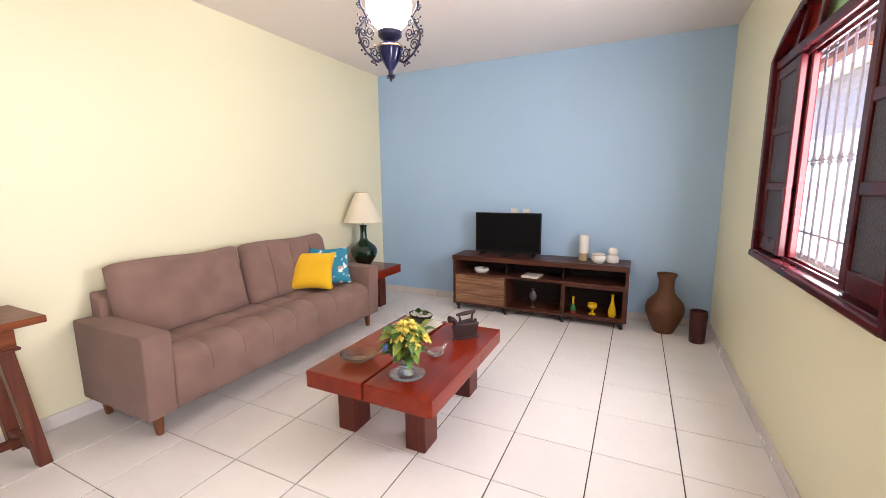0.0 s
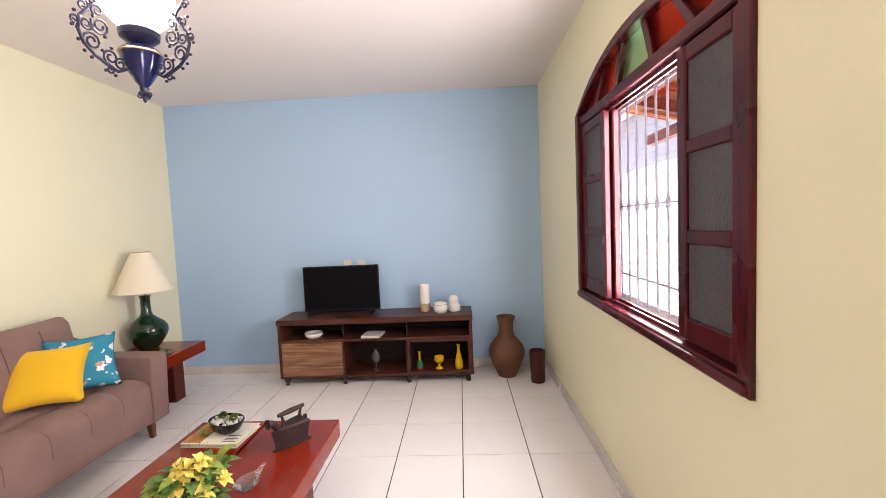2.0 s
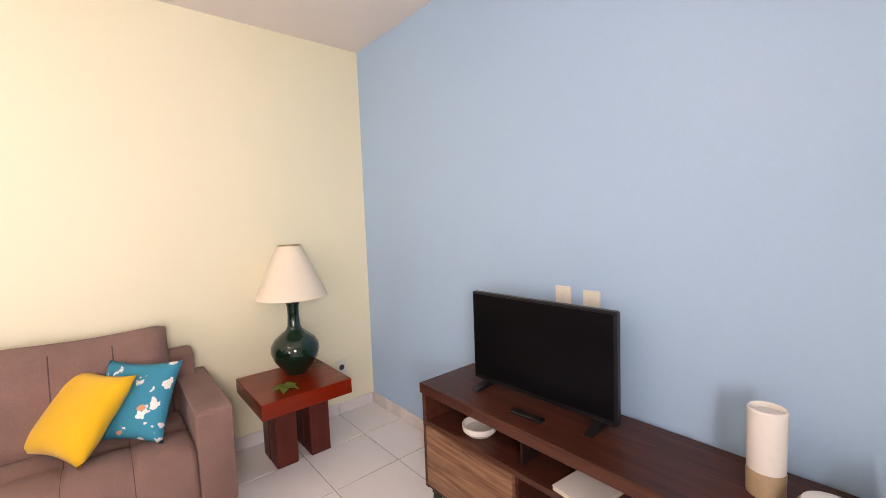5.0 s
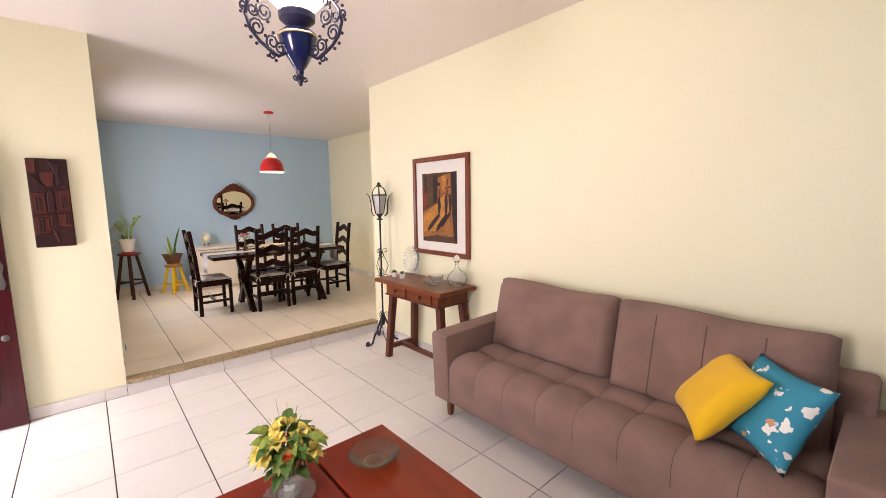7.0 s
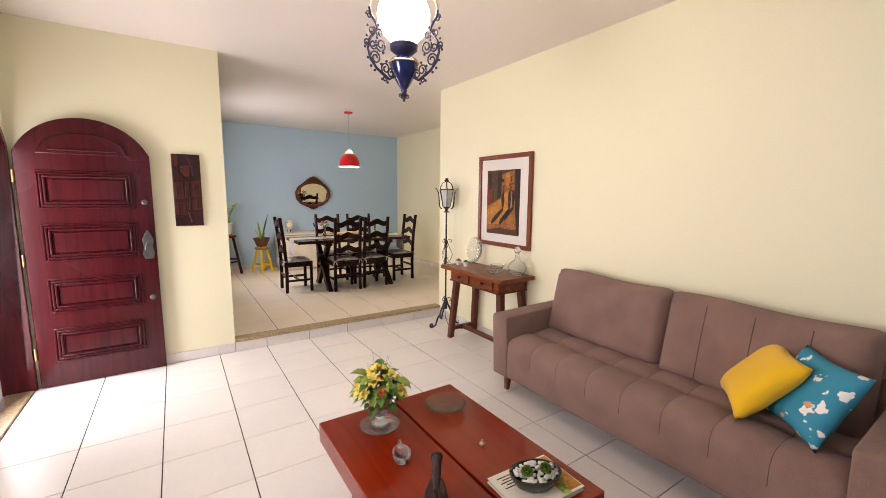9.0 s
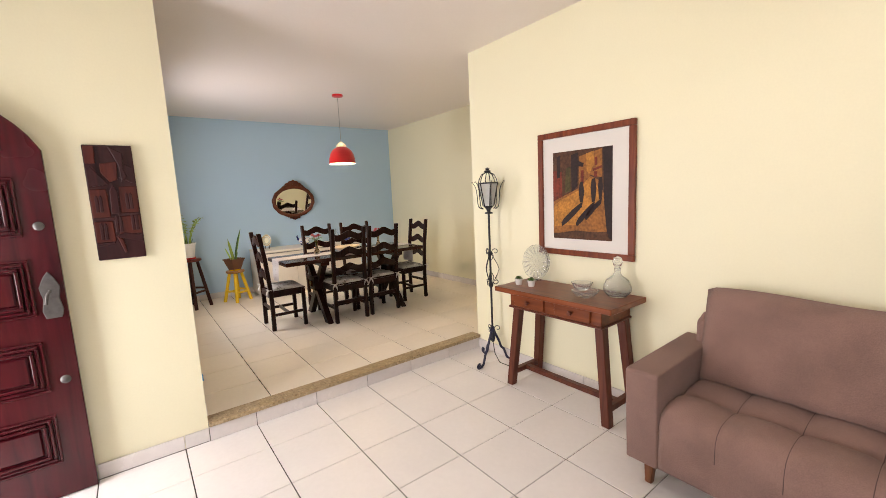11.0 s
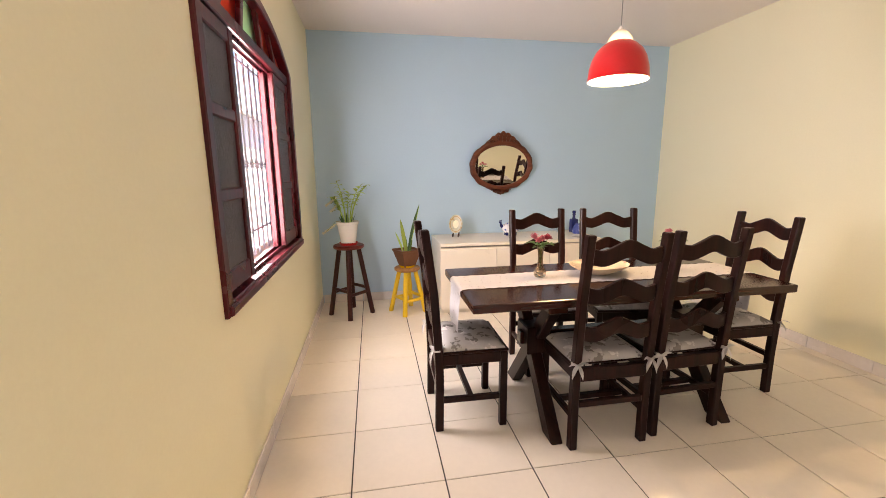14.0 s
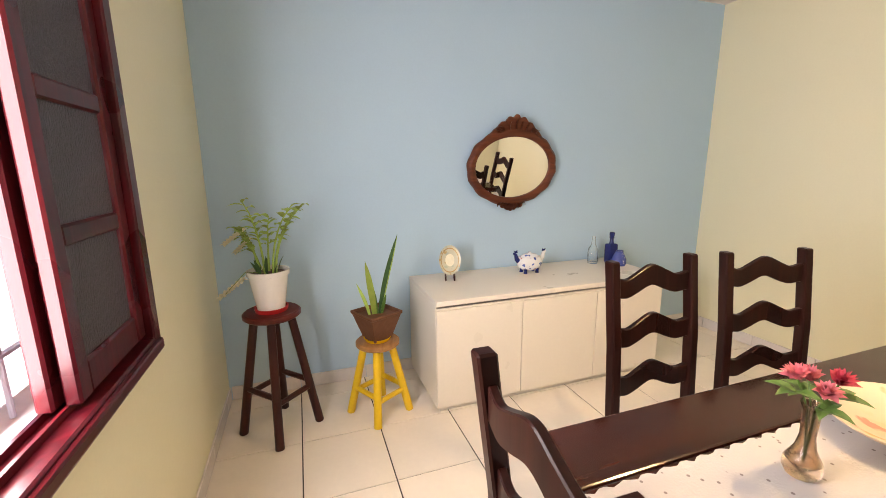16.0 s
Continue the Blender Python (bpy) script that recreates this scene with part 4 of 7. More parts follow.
def table_lamp():
    l = thing("table_lamp", pose(0.19, 4.575, 0.487), "table lamp with dark green glazed base and cream shade", "table lamp")
    part("base", lathe([(0, 0), (0.070, 0), (0.075, 0.012), (0.100, 0.045), (0.138, 0.10), (0.153, 0.15), (0.149, 0.19), (0.125, 0.228), (0.082, 0.263), (0.052, 0.288), (0.040, 0.315), (0.036, 0.38), (0.037, 0.44), (0.044, 0.464), (0.037, 0.468), (0, 0.466)], 36), M_GREENCER, l, "glossy dark green ceramic bottle base", smooth=True)
    part("stem", lathe([(0, 0.466), (0.010, 0.466), (0.008, 0.56), (0, 0.56)], 10), M_BRASS, l, "short brass stem", smooth=True)
    sh = [(0.222, 0.505), (0.198, 0.56), (0.158, 0.655), (0.116, 0.75), (0.072, 0.838)]
    part("shade", lathe(sh + [(r - 0.004, z) for r, z in sh[::-1]] + [sh[0]], 44), M_SHADE, l, "cream bell-shaped fabric shade", smooth=True)
    part("shade_ring", lathe([(0.068, 0.836), (0.0725, 0.836), (0.0725, 0.8405), (0.068, 0.8405), (0.068, 0.836)], 32), M_BRASS, l, smooth=True)
    part("spider", tube([(-0.070, 0, 0.835), (0, 0, 0.83), (0.070, 0, 0.835)], 0.002, 6), M_BRASS, l)


table_lamp()


def leaf_ornament():
    bm = bmesh.new()
    for a, l in ((0.2, 0.10), (1.2, 0.085), (-0.9, 0.085), (2.4, 0.07), (-2.2, 0.065)):
        leaf(bm, (0, 0, 0.006), (l * math.cos(a), l * math.sin(a), 0.012), 0.06, 0.008, 5)
    bmesh.ops.solidify(bm, geom=bm.faces[:], thickness=0.003)
    ob = part("leaf_ornament", bm, M_LEAFY)
    ob.matrix_basis = pose(0.42, 4.41, 0.487, 0, 0, 30)
    tagged(ob, "small green leaf-shaped dish on the side table", "ornament")


leaf_ornament()


def coffee_table():
    t = thing("coffee_table", pose(1.823, 2.866, 0), "low red varnished coffee table of two thick planks", "coffee table")
    for a, b in ((-0.392, -0.022), (-0.008, 0.392)):
        part("plank", box(a, b, -0.529, 0.529, 0.298, 0.395), M_RED, t, bevel=0.005, segs=2)
    part("spacer", box(-0.024, -0.006, -0.515, 0.515, 0.30, 0.375), M_REDLEG, t)
    for x in (-0.235, 0.215):
        for y in (-0.325, 0.305):
            part("leg", box(x - 0.055, x + 0.065, y - 0.075, y + 0.075, 0, 0.2985), M_REDLEG, t, bevel=0.008, segs=2)


coffee_table()


def flower_vase():
    v = thing("flower_vase", pose(1.972, 2.522, 0.395), "clear glass pedestal vase with yellow artificial flowers", "flower vase")
    part("saucer", lathe([(0, 0.0), (0.05, 0.0), (0.095, 0.008), (0.098, 0.012), (0.088, 0.009), (0.08, 0.012), (0.07, 0.007), (0.05, 0.006), (0, 0.005)], 36), M_CRYSTAL, v, "clear cut-glass saucer", smooth=True)
    part("vase", lathe([(0, 0.0125), (0.042, 0.0125), (0.040, 0.018), (0.020, 0.03), (0.016, 0.045), (0.03, 0.06), (0.052, 0.08), (0.064, 0.115), (0.060, 0.117), (0.048, 0.085), (0.02, 0.066), (0, 0.064)], 32), M_CRYSTAL, v, "clear glass goblet-shaped vase", smooth=True)
    bm, st = bmesh.new(), bmesh.new()
    yl, rd, bl, gr = bmesh.new(), bmesh.new(), bmesh.new(), bmesh.new()
    for k in range(90):
        a = random.uniform(0, 6.28)
        r = random.uniform(0.02, 0.135)
        h = 0.115 + random.uniform(0.0, 0.15)
        p = Vector((r * 0.7 * math.cos(a), r * 0.7 * math.sin(a), h))
        leaf(bm if k % 3 else gr, p, p + Vector((0.07 * math.cos(a), 0.07 * math.sin(a), random.uniform(-0.045, 0.05))), 0.046, 0.010)
    for k in range(24):
        a = k * 2.4
        r = 0.03 + 0.105 * ((k * 7) % 10) / 10
        h = 0.15 + 0.12 * (1 - r / 0.14) + random.uniform(0, 0.04)
        p = (r * math.cos(a), r * math.sin(a), h)
        tube([(0.01 * math.cos(a), 0.01 * math.sin(a), 0.07), (r * 0.6 * math.cos(a), r * 0.6 * math.sin(a), h * 0.8), p], 0.0016, 5, st)
        tgt = rd if k in (3, 11, 19, 26) else bl if k in (7, 22) else yl
        flower(tgt, p, 0.040 if tgt is yl else 0.026, 6, (math.cos(a), math.sin(a), 0.9))
    for k in range(9):
        a = k * 0.7
        tube([(0, 0, 0.12), (0.02 * math.cos(a), 0.02 * math.sin(a), 0.24), (0.06 * math.cos(a), 0.06 * math.sin(a), 0.32 + 0.018 * (k % 4))], 0.0018, 5, st, 0.0005)
    part("leaves", bm, M_LEAF, v)
    part("pale_leaves", gr, M_LEAFY, v)
    part("stems", st, M_LEAF, v)
    part("yellow_blossoms", yl, M_PETY, v)
    part("orange_blossoms", rd, M_PETR, v)
    part("blue_blossoms", bl, M_PETB, v)


flower_vase()


def small_glass():
    d = part("glass_dish", lathe([(0, 0.004), (0.04, 0.004), (0.045, 0.0), (0.05, 0.004), (0.085, 0.022), (0.106, 0.042), (0.108, 0.046), (0.098, 0.040), (0.05, 0.014), (0, 0.012)], 32), M_DISH, smooth=True)
    d.matrix_basis = pose(1.62, 2.57, 0.395)
    tagged(d, "smoky pressed-glass dish on the coffee table", "dish")
    c = thing("crystal_bird", pose(2.004, 2.812, 0.395, 0, 0, 70), "small clear crystal bird-shaped bowl", "ornament")
    part("bowl", lathe([(0, 0.0), (0.026, 0.0), (0.038, 0.018), (0.042, 0.038), (0.036, 0.040), (0.03, 0.02), (0, 0.012)], 18, m=Matrix.Diagonal((1.35, 0.95, 1, 1))), M_CRYSTAL, c)
    part("neck", tube([(0.046, 0, 0.028), (0.064, 0, 0.040), (0.080, 0, 0.050), (0.096, 0, 0.050)], 0.012, 8, r1=0.005), M_CRYSTAL, c, smooth=True)
    part("tail", tube([(-0.046, 0, 0.030), (-0.062, 0, 0.042), (-0.074, 0, 0.050)], 0.012, 8, r1=0.004), M_CRYSTAL, c, smooth=True)


small_glass()


def wooden_bead():
    b = part("wooden_bead", lathe([(0, 0), (0.008, 0), (0.013, 0.006), (0.012, 0.014), (0.006, 0.019), (0.005, 0.026), (0, 0.028)], 14), M_TAN, smooth=True)
    b.matrix_basis = pose(1.648, 2.915, 0.395)
    tagged(b, "tiny brown turned knob lying on the coffee table", "ornament")


wooden_bead()


def flat_iron():
    i = thing("charcoal_iron", pose(2.045, 3.15, 0.395, 0, 0, 237) @ Matrix.Scale(0.85, 4), "antique brown cast-metal charcoal iron with chimney", "antique iron")

    def boat(k, z, n=9):
        """The iron's outline, square at the heel and pointed at the prow."""
        side = [(-0.095 + 0.21 * j / n, 0.050 * (1 - (j / n) ** 2.4)) for j in range(n)]
        return [(x * k, y * k, z) for x, y in side] + [(0.115 * k, 0.0, z)] + [(x * k, -y * k, z) for x, y in side[::-1]]

    def hull(levels):
        bm = bmesh.new()
        rings = [[bm.verts.new(q) for q in boat(k, z)] for k, z in levels]
        for a, b in zip(rings, rings[1:]):
            for j in range(len(a)):
                m = (j + 1) % len(a)
                bm.faces.new((a[j], a[m], b[m], b[j]))
        bm.faces.new(rings[0][::-1])
        bm.faces.new(rings[-1])
        return bm
    part("sole", hull(((1.04, 0.0), (1.05, 0.006), (1.03, 0.016))), M_FLAT, i, bevel=0.001)
    part("body", hull(((0.90, 0.016), (0.92, 0.05), (0.98, 0.085), (1.03, 0.112))), M_FLAT, i, smooth=True)
    part("lid", hull(((1.06, 0.112), (1.07, 0.118), (0.98, 0.126), (0.80, 0.131))), M_FLAT, i, bevel=0.001)
    for x, t in ((-0.07, -0.078), (0.045, 0.052)):
        part("bracket", tube([(x, 0, 0.126), (x * 0.95, 0, 0.155), (t, 0, 0.190)], 0.011, 8, r1=0.007), M_FLAT, i, smooth=True)
    part("handle", lathe([(0, -0.085), (0.010, -0.085), (0.013, -0.06), (0.016, 0.0), (0.013, 0.06), (0.010, 0.085), (0, 0.085)], 14, m=pose(-0.012, 0, 0.196, 0, 90)), M_FLAT, i, "turned dark handle", smooth=True)
    part("chimney", tube([(0.080, 0, 0.118), (0.092, 0, 0.145), (0.112, 0, 0.165), (0.135, 0, 0.172)], 0.019, 14, r1=0.023), M_FLAT, i, "curved iron chimney", smooth=True)
    part("chimney_ring", lathe([(0.017, -0.005), (0.027, -0.005), (0.028, 0.005), (0.017, 0.005), (0.017, -0.005)], 16, m=pose(0.136, 0, 0.172, 0, 84)), M_FLAT, i, smooth=True)
    part("latch", box(-0.112, -0.094, -0.010, 0.010, 0.06, 0.135), M_FLAT, i, bevel=0.003)


flat_iron()


def book_and_planter():
    b = thing("book", pose(1.640, 3.232, 0.395, 0, 0, -3), "pale covered magazine-size book lying under the planter", "book")
    part("pages", box(-0.145, 0.145, -0.105, 0.105, 0.003, 0.016), M_PAGES, b)
    part("cover", box(-0.15, 0.15, -0.11, 0.11, 0.016, 0.0195), M_PAPER, b, bevel=0.001)
    part("back_cover", box(-0.15, 0.15, -0.11, 0.11, 0.0, 0.003), M_PAPER, b)
    bm = bmesh.new()
    for k in range(5):
        box(0.055, 0.125 - 0.009 * ((k * 2) % 4), -0.085 + 0.014 * k, -0.080 + 0.014 * k, 0.0197, 0.0202, bm)
    part("printed_bars", bm, M_INK, b, "rows of dark unreadable print")
    part("cover_picture", box(-0.145, -0.05, -0.10, 0.10, 0.0197, 0.0203), M_PIC_SAND, b, "orange cover picture")
    p = thing("succulent_planter", pose(1.660, 3.248, 0.4155, 0, 0, -20), "oval black bowl planted with succulents and pebbles", "planter")
    part("bowl", lathe([(0, 0), (0.045, 0), (0.07, 0.018), (0.088, 0.05), (0.092, 0.064), (0.086, 0.064), (0.078, 0.05), (0, 0.042)], 32, m=Matrix.Diagonal((1.12, 0.78, 1, 1))), M_BLACKC, p, smooth=True)
    bm = bmesh.new()
    for k in range(90):
        a, r = random.uniform(0, 6.28), math.sqrt(random.random()) * 0.078
        q = bmesh.ops.create_icosphere(bm, subdivisions=1, radius=random.uniform(0.006, 0.011))
        bmesh.ops.translate(bm, verts=q["verts"], vec=(r * 1.12 * math.cos(a), r * 0.78 * math.sin(a), 0.052 + random.uniform(0, 0.008)))
    part("pebbles", bm, M_GRAVEL, p, "white pebbles", smooth="all")
    for x in (-0.035, 0.04):
        bm = bmesh.new()
        for k in range(110):
            a, e = k * 2.4, math.asin(1 - 1.35 * (k + 0.5) / 110)
            c = Vector((x, 0.01, 0.074))
            d = Vector((math.cos(a) * math.cos(e), math.sin(a) * math.cos(e), math.sin(e)))
            leaf(bm, c + d * 0.012, c + d * random.uniform(0.022, 0.027), 0.010, 0.001, 3)
        part("succulent", bm, M_MOSS, p, "mossy green succulent rosette")
    bm = bmesh.new()
    for k in range(16):
        a = random.uniform(2.4, 4.2)
        c = Vector((0.10 * math.cos(a) * 1.1, 0.10 * math.sin(a), 0.004))
        leaf(bm, c, c + Vector((random.uniform(-0.03, 0.03), random.uniform(-0.03, 0.03), 0.012)), 0.02, 0.004)
    part("fallen_leaves", bm, M_LEAFY, p, "yellowed leaves")


book_and_planter()


# ---- living room: media wall ----
def tv_console():
    c = thing("tv_console", pose(2.105, 5.03, 0), "walnut television console with shelf, drawer and castors", "tv console")
    w, y0, y1 = 0.90, -0.185, 0.195
    part("top", box(-w - 0.005, w + 0.005, y0 - 0.012, y1, 0.578, 0.630), M_CONS, c, bevel=0.003)
    for x in (-w, w - 0.028):
        part("side_panel", box(x, x + 0.028, y0, y1 - 0.005, 0.075, 0.578), M_CONS, c, bevel=0.002)
    part("bottom", box(-w + 0.028, w - 0.028, y0 + 0.004, y1 - 0.005, 0.075, 0.100), M_CONS, c, bevel=0.002)
    part("shelf", box(-w + 0.028, w - 0.028, y0 + 0.004, y1 - 0.005, 0.410, 0.436), M_CONS, c, bevel=0.002)
    part("back_panel", box(-w + 0.028, w - 0.028, y1 - 0.016, y1 - 0.006, 0.100, 0.578), M_CONSHADE, c)
    for x in (-0.30, 0.295):
        part("divider", box(x - 0.012, x + 0.012, y0 + 0.012, y1 - 0.016, 0.100, 0.410), M_CONS, c)
    for x in (-0.30, 0.295):
        part("upper_divider", box(x - 0.006, x + 0.006, y0 + 0.05, y1 - 0.016, 0.436, 0.578), M_CONSHADE, c)
    part("drawer", box(-w + 0.032, -0.304, y0 - 0.008, y0 + 0.014, 0.103, 0.412), M_ZEBRA, c, "striped light brown drawer front", bevel=0.002)
    f = bmesh.new()
    for a in ((0.30, 0.325, 0.097, 0.410), (0.855, 0.885, 0.097, 0.410)):
        box(a[0], a[1], y0 - 0.006, y0 + 0.02, a[2], a[3], f)
    for a in ((0.325, 0.855, 0.097, 0.117), (0.325, 0.855, 0.390, 0.410)):
        box(a[0], a[1], y0 - 0.006, y0 + 0.02, a[2], a[3], f)
    part("niche_frame", f, M_CONS, c, bevel=0.002)
    for x in (-0.85, -0.30, 0.30, 0.85):
        part("castor", lathe([(0, -0.014), (0.024, -0.014), (0.027, -0.009), (0.027, 0.009), (0.024, 0.014), (0, 0.014)], 16, m=pose(x, y0 + 0.04, 0.0275, 0, 90, 20)), M_TV, c, "black castor wheel", smooth=True)
        part("castor_fork", box(x - 0.02, x + 0.02, y0 + 0.02, y0 + 0.06, 0.045, 0.075), M_TV, c)
        part("castor", lathe([(0, -0.014), (0.024, -0.014), (0.027, -0.009), (0.027, 0.009), (0.024, 0.014), (0, 0.014)], 16, m=pose(x, y1 - 0.05, 0.0275, 0, 90, 0)), M_TV, c, "black castor wheel", smooth=True)


tv_console()


def television():
    t = thing("television", pose(1.766, 5.045, 0.630, 0, 0, 1.5), "small flat black television on the console", "television")
    part("bezel", box(-0.365, 0.365, 0.0, 0.035, 0.028, 0.466), M_TV, t, bevel=0.006)
    part("screen", box(-0.354, 0.354, -0.0025, 0.002, 0.050, 0.456), M_SCREEN, t, "dark glossy screen")
    part("back_shell", box(-0.25, 0.25, 0.033, 0.062, 0.08, 0.36), M_TV, t, bevel=0.01)
    for x in (-0.29, 0.29):
        part("foot", prism([(-0.085, 0), (0.095, 0), (0.03, 0.030), (0.005, 0.030)], x - 0.018, x + 0.018, "x"), M_TV, t, bevel=0.002)
    r = part("remote_control", box(-0.075, 0.075, -0.02, 0.02, 0.0, 0.014), M_TV, bevel=0.004)
    r.matrix_basis = pose(1.81, 4.93, 0.631, 0, 0, 5)
    tagged(r, "black remote control on the console top", "remote control")


television()


def console_things():
    top = 0.631
    a = thing("white_cylinder_vase", pose(2.57, 5.06, top), "tall white ceramic cylinder with tan base", "vase")
    part("base", lathe([(0, 0), (0.047, 0), (0.048, 0.07), (0.046, 0.075), (0, 0.075)], 26), M_TAN, a, "tan unglazed base", smooth=True)
    part("body", lathe([(0, 0.075), (0.047, 0.075), (0.048, 0.25), (0.044, 0.255), (0.04, 0.25), (0.04, 0.24), (0, 0.24)], 26), M_WHITE, a, smooth=True)
    b = thing("white_lidded_bowl", pose(2.72, 4.955, top), "round white ceramic bowl with dark rim line", "bowl")
    part("bowl", lathe([(0, 0), (0.042, 0), (0.062, 0.02), (0.068, 0.045), (0.062, 0.078), (0.056, 0.078), (0.05, 0.06), (0, 0.055)], 28), M_WHITE, b, smooth=True)
    part("rim_line", lathe([(0.0632, 0.078), (0.0655, 0.080), (0.0632, 0.083), (0.058, 0.083), (0.058, 0.078), (0.0632, 0.078)], 28), M_TAN, b, smooth=True)
    part("lid", lathe([(0, 0.084), (0.060, 0.084), (0.058, 0.092), (0.03, 0.1), (0, 0.102)], 28), M_WHITE, b, smooth=True)
    c = thing("white_stacked_jar", pose(2.845, 5.03, top), "white ceramic jar with rounded lid", "jar")
    part("jar", lathe([(0, 0), (0.055, 0), (0.060, 0.012), (0.060, 0.05), (0.052, 0.062), (0.038, 0.075), (0, 0.075)], 28), M_WHITE, c, smooth=True)
    part("lid", lathe([(0, 0.075), (0.040, 0.077), (0.045, 0.10), (0.042, 0.125), (0.028, 0.145), (0, 0.152)], 28), M_WHITE, c, smooth=True)
    s = part("white_shallow_bowl", lathe([(0, 0), (0.06, 0), (0.08, 0.02), (0.083, 0.045), (0.078, 0.047), (0.07, 0.02), (0, 0.012)], 28), M_WHITE, smooth=True)
    s.matrix_basis = pose(1.505, 4.955, 0.4365)
    tagged(s, "shallow white bowl on the console shelf", "bowl")
    m = thing("magazine", pose(2.075, 4.95, 0.4365, 0, 0, -6), "white magazine lying on the console shelf", "magazine")
    part("pages", box(-0.085, 0.085, -0.10, 0.09, 0, 0.016), M_PAGES, m)
    part("cover", box(-0.087, 0.087, -0.102, 0.092, 0.016, 0.0185), M_MAT, m)
    f = thing("fish_sculpture", pose(2.085, 4.96, 0.1005), "grey metal fish sculpture on a stand", "sculpture")
    part("body", lathe([(0, 0.060), (0.020, 0.072), (0.038, 0.10), (0.042, 0.125), (0.030, 0.160), (0.010, 0.182), (0, 0.186)], 18, m=Matrix.Diagonal((1, 0.4, 1, 1))), M_PEWTER, f, smooth=True)
    part("fin", prism([(0.0, 0.180), (0.020, 0.205), (0.0, 0.198), (-0.020, 0.205)], -0.003, 0.003, "y"), M_PEWTER, f)
    part("stand", lathe([(0, 0), (0.03, 0), (0.028, 0.008), (0.006, 0.016), (0.005, 0.066), (0, 0.066)], 14), M_PEWTER, f, smooth=True)
    bt = thing("yellow_green_bottle", pose(2.50, 4.955, 0.1005), "small bottle with yellow neck and green body", "bottle")
    part("base", lathe([(0, 0), (0.030, 0), (0.031, 0.02), (0, 0.02)], 18), M_REDP, bt, "red base", smooth=True)
    part("body", lathe([(0, 0.02), (0.032, 0.02), (0.034, 0.05), (0.018, 0.075), (0.011, 0.085), (0, 0.085)], 18), M_GRN, bt, smooth=True)
    part("neck", lathe([(0, 0.085), (0.011, 0.085), (0.010, 0.15), (0.013, 0.155), (0.013, 0.165), (0, 0.165)], 14), M_YCER, bt, smooth=True)
    g = part("yellow_goblet", lathe([(0, 0), (0.034, 0), (0.032, 0.008), (0.014, 0.02), (0.010, 0.045), (0.03, 0.06), (0.046, 0.08), (0.044, 0.115), (0.036, 0.118), (0.030, 0.085), (0, 0.075)], 22), M_YCER, smooth=True)
    g.matrix_basis = pose(2.685, 4.955, 0.1005)
    tagged(g, "squat yellow ceramic goblet in the console niche", "goblet")
    v = part("yellow_vase", lathe([(0, 0), (0.032, 0), (0.038, 0.02), (0.038, 0.06), (0.026, 0.11), (0.013, 0.16), (0.011, 0.20), (0.016, 0.222), (0.011, 0.222), (0.008, 0.19), (0, 0.18)], 22), M_YCER, smooth=True)
    v.matrix_basis = pose(2.87, 4.955, 0.1005)
    tagged(v, "slim yellow ceramic vase in the console niche", "vase")
    cv = part("clay_vase", lathe([(0, 0), (0.085, 0), (0.095, 0.02), (0.135, 0.11), (0.168, 0.20), (0.172, 0.25), (0.155, 0.305), (0.11, 0.36), (0.078, 0.40), (0.068, 0.45), (0.068, 0.52), (0.080, 0.56), (0.088, 0.575), (0.088, 0.592), (0.078, 0.592), (0.062, 0.53), (0.055, 0.45), (0, 0.44)], 40), M_CLAY, smooth=True)
    cv.matrix_basis = pose(3.325, 5.01, 0) @ Matrix.Diagonal((0.98, 0.98, 0.955, 1))
    tagged(cv, "tall brown clay vase on the floor", "vase")
    cy = part("maroon_cylinder", lathe([(0, 0), (0.058, 0), (0.062, 0.006), (0.070, 0.27), (0.068, 0.288), (0.060, 0.288), (0.055, 0.05), (0, 0.04)], 30), M_MAROON, smooth=True)
    cy.matrix_basis = pose(3.58, 4.83, 0)
    tagged(cy, "dark maroon umbrella cylinder on the floor", "container")


console_things()


def plates(name, m, label, slots=True):
    p = thing(name, m, label, "wall plate", "wall plates")
    part("plate", box(-0.04, 0.04, -0.009, 0.0, -0.058, 0.058), M_PLASTIC, p, bevel=0.004, segs=2)
    if slots:
        part("rocker", box(-0.012, 0.012, -0.013, -0.008, -0.022, 0.022), M_WHITE, p, bevel=0.002)
    else:
        part("socket_face", lathe([(0, 0), (0.022, 0), (0.02, 0.004), (0, 0.003)], 20, m=pose(0, -0.0085, 0, 90)), M_INK, p, smooth=True)


plates("light_switch", pose(1.785, YN, 1.075), "ivory plastic switch plate on the blue wall")
plates("light_switch", pose(1.925, YN, 1.068), "ivory plastic switch plate on the blue wall")
plates("power_socket", pose(0.0, 4.98, 0.36, 0, 0, 90), "ivory plastic power socket low on the cream wall", False)
plates("power_socket", pose(XD, -0.40, 0.27, 0, 0, -90), "ivory plastic power socket low on the dining wall", False)


def plug_in_diffuser(m):
    d = thing("plug_in_diffuser", m, "white plug-in diffuser with blue refill in the wall socket", "diffuser")
    part("body", box(-0.022, 0.022, -0.020, 0.0, -0.045, 0.032), M_PLASTIC, d, bevel=0.006, segs=3)
    part("refill", box(-0.016, 0.016, -0.029, -0.016, -0.018, 0.030), M_REFILL, d, "bright blue refill", bevel=0.004, segs=2)


plug_in_diffuser(pose(XD - 0.0095, -0.395, 0.272, 0, 0, -90))


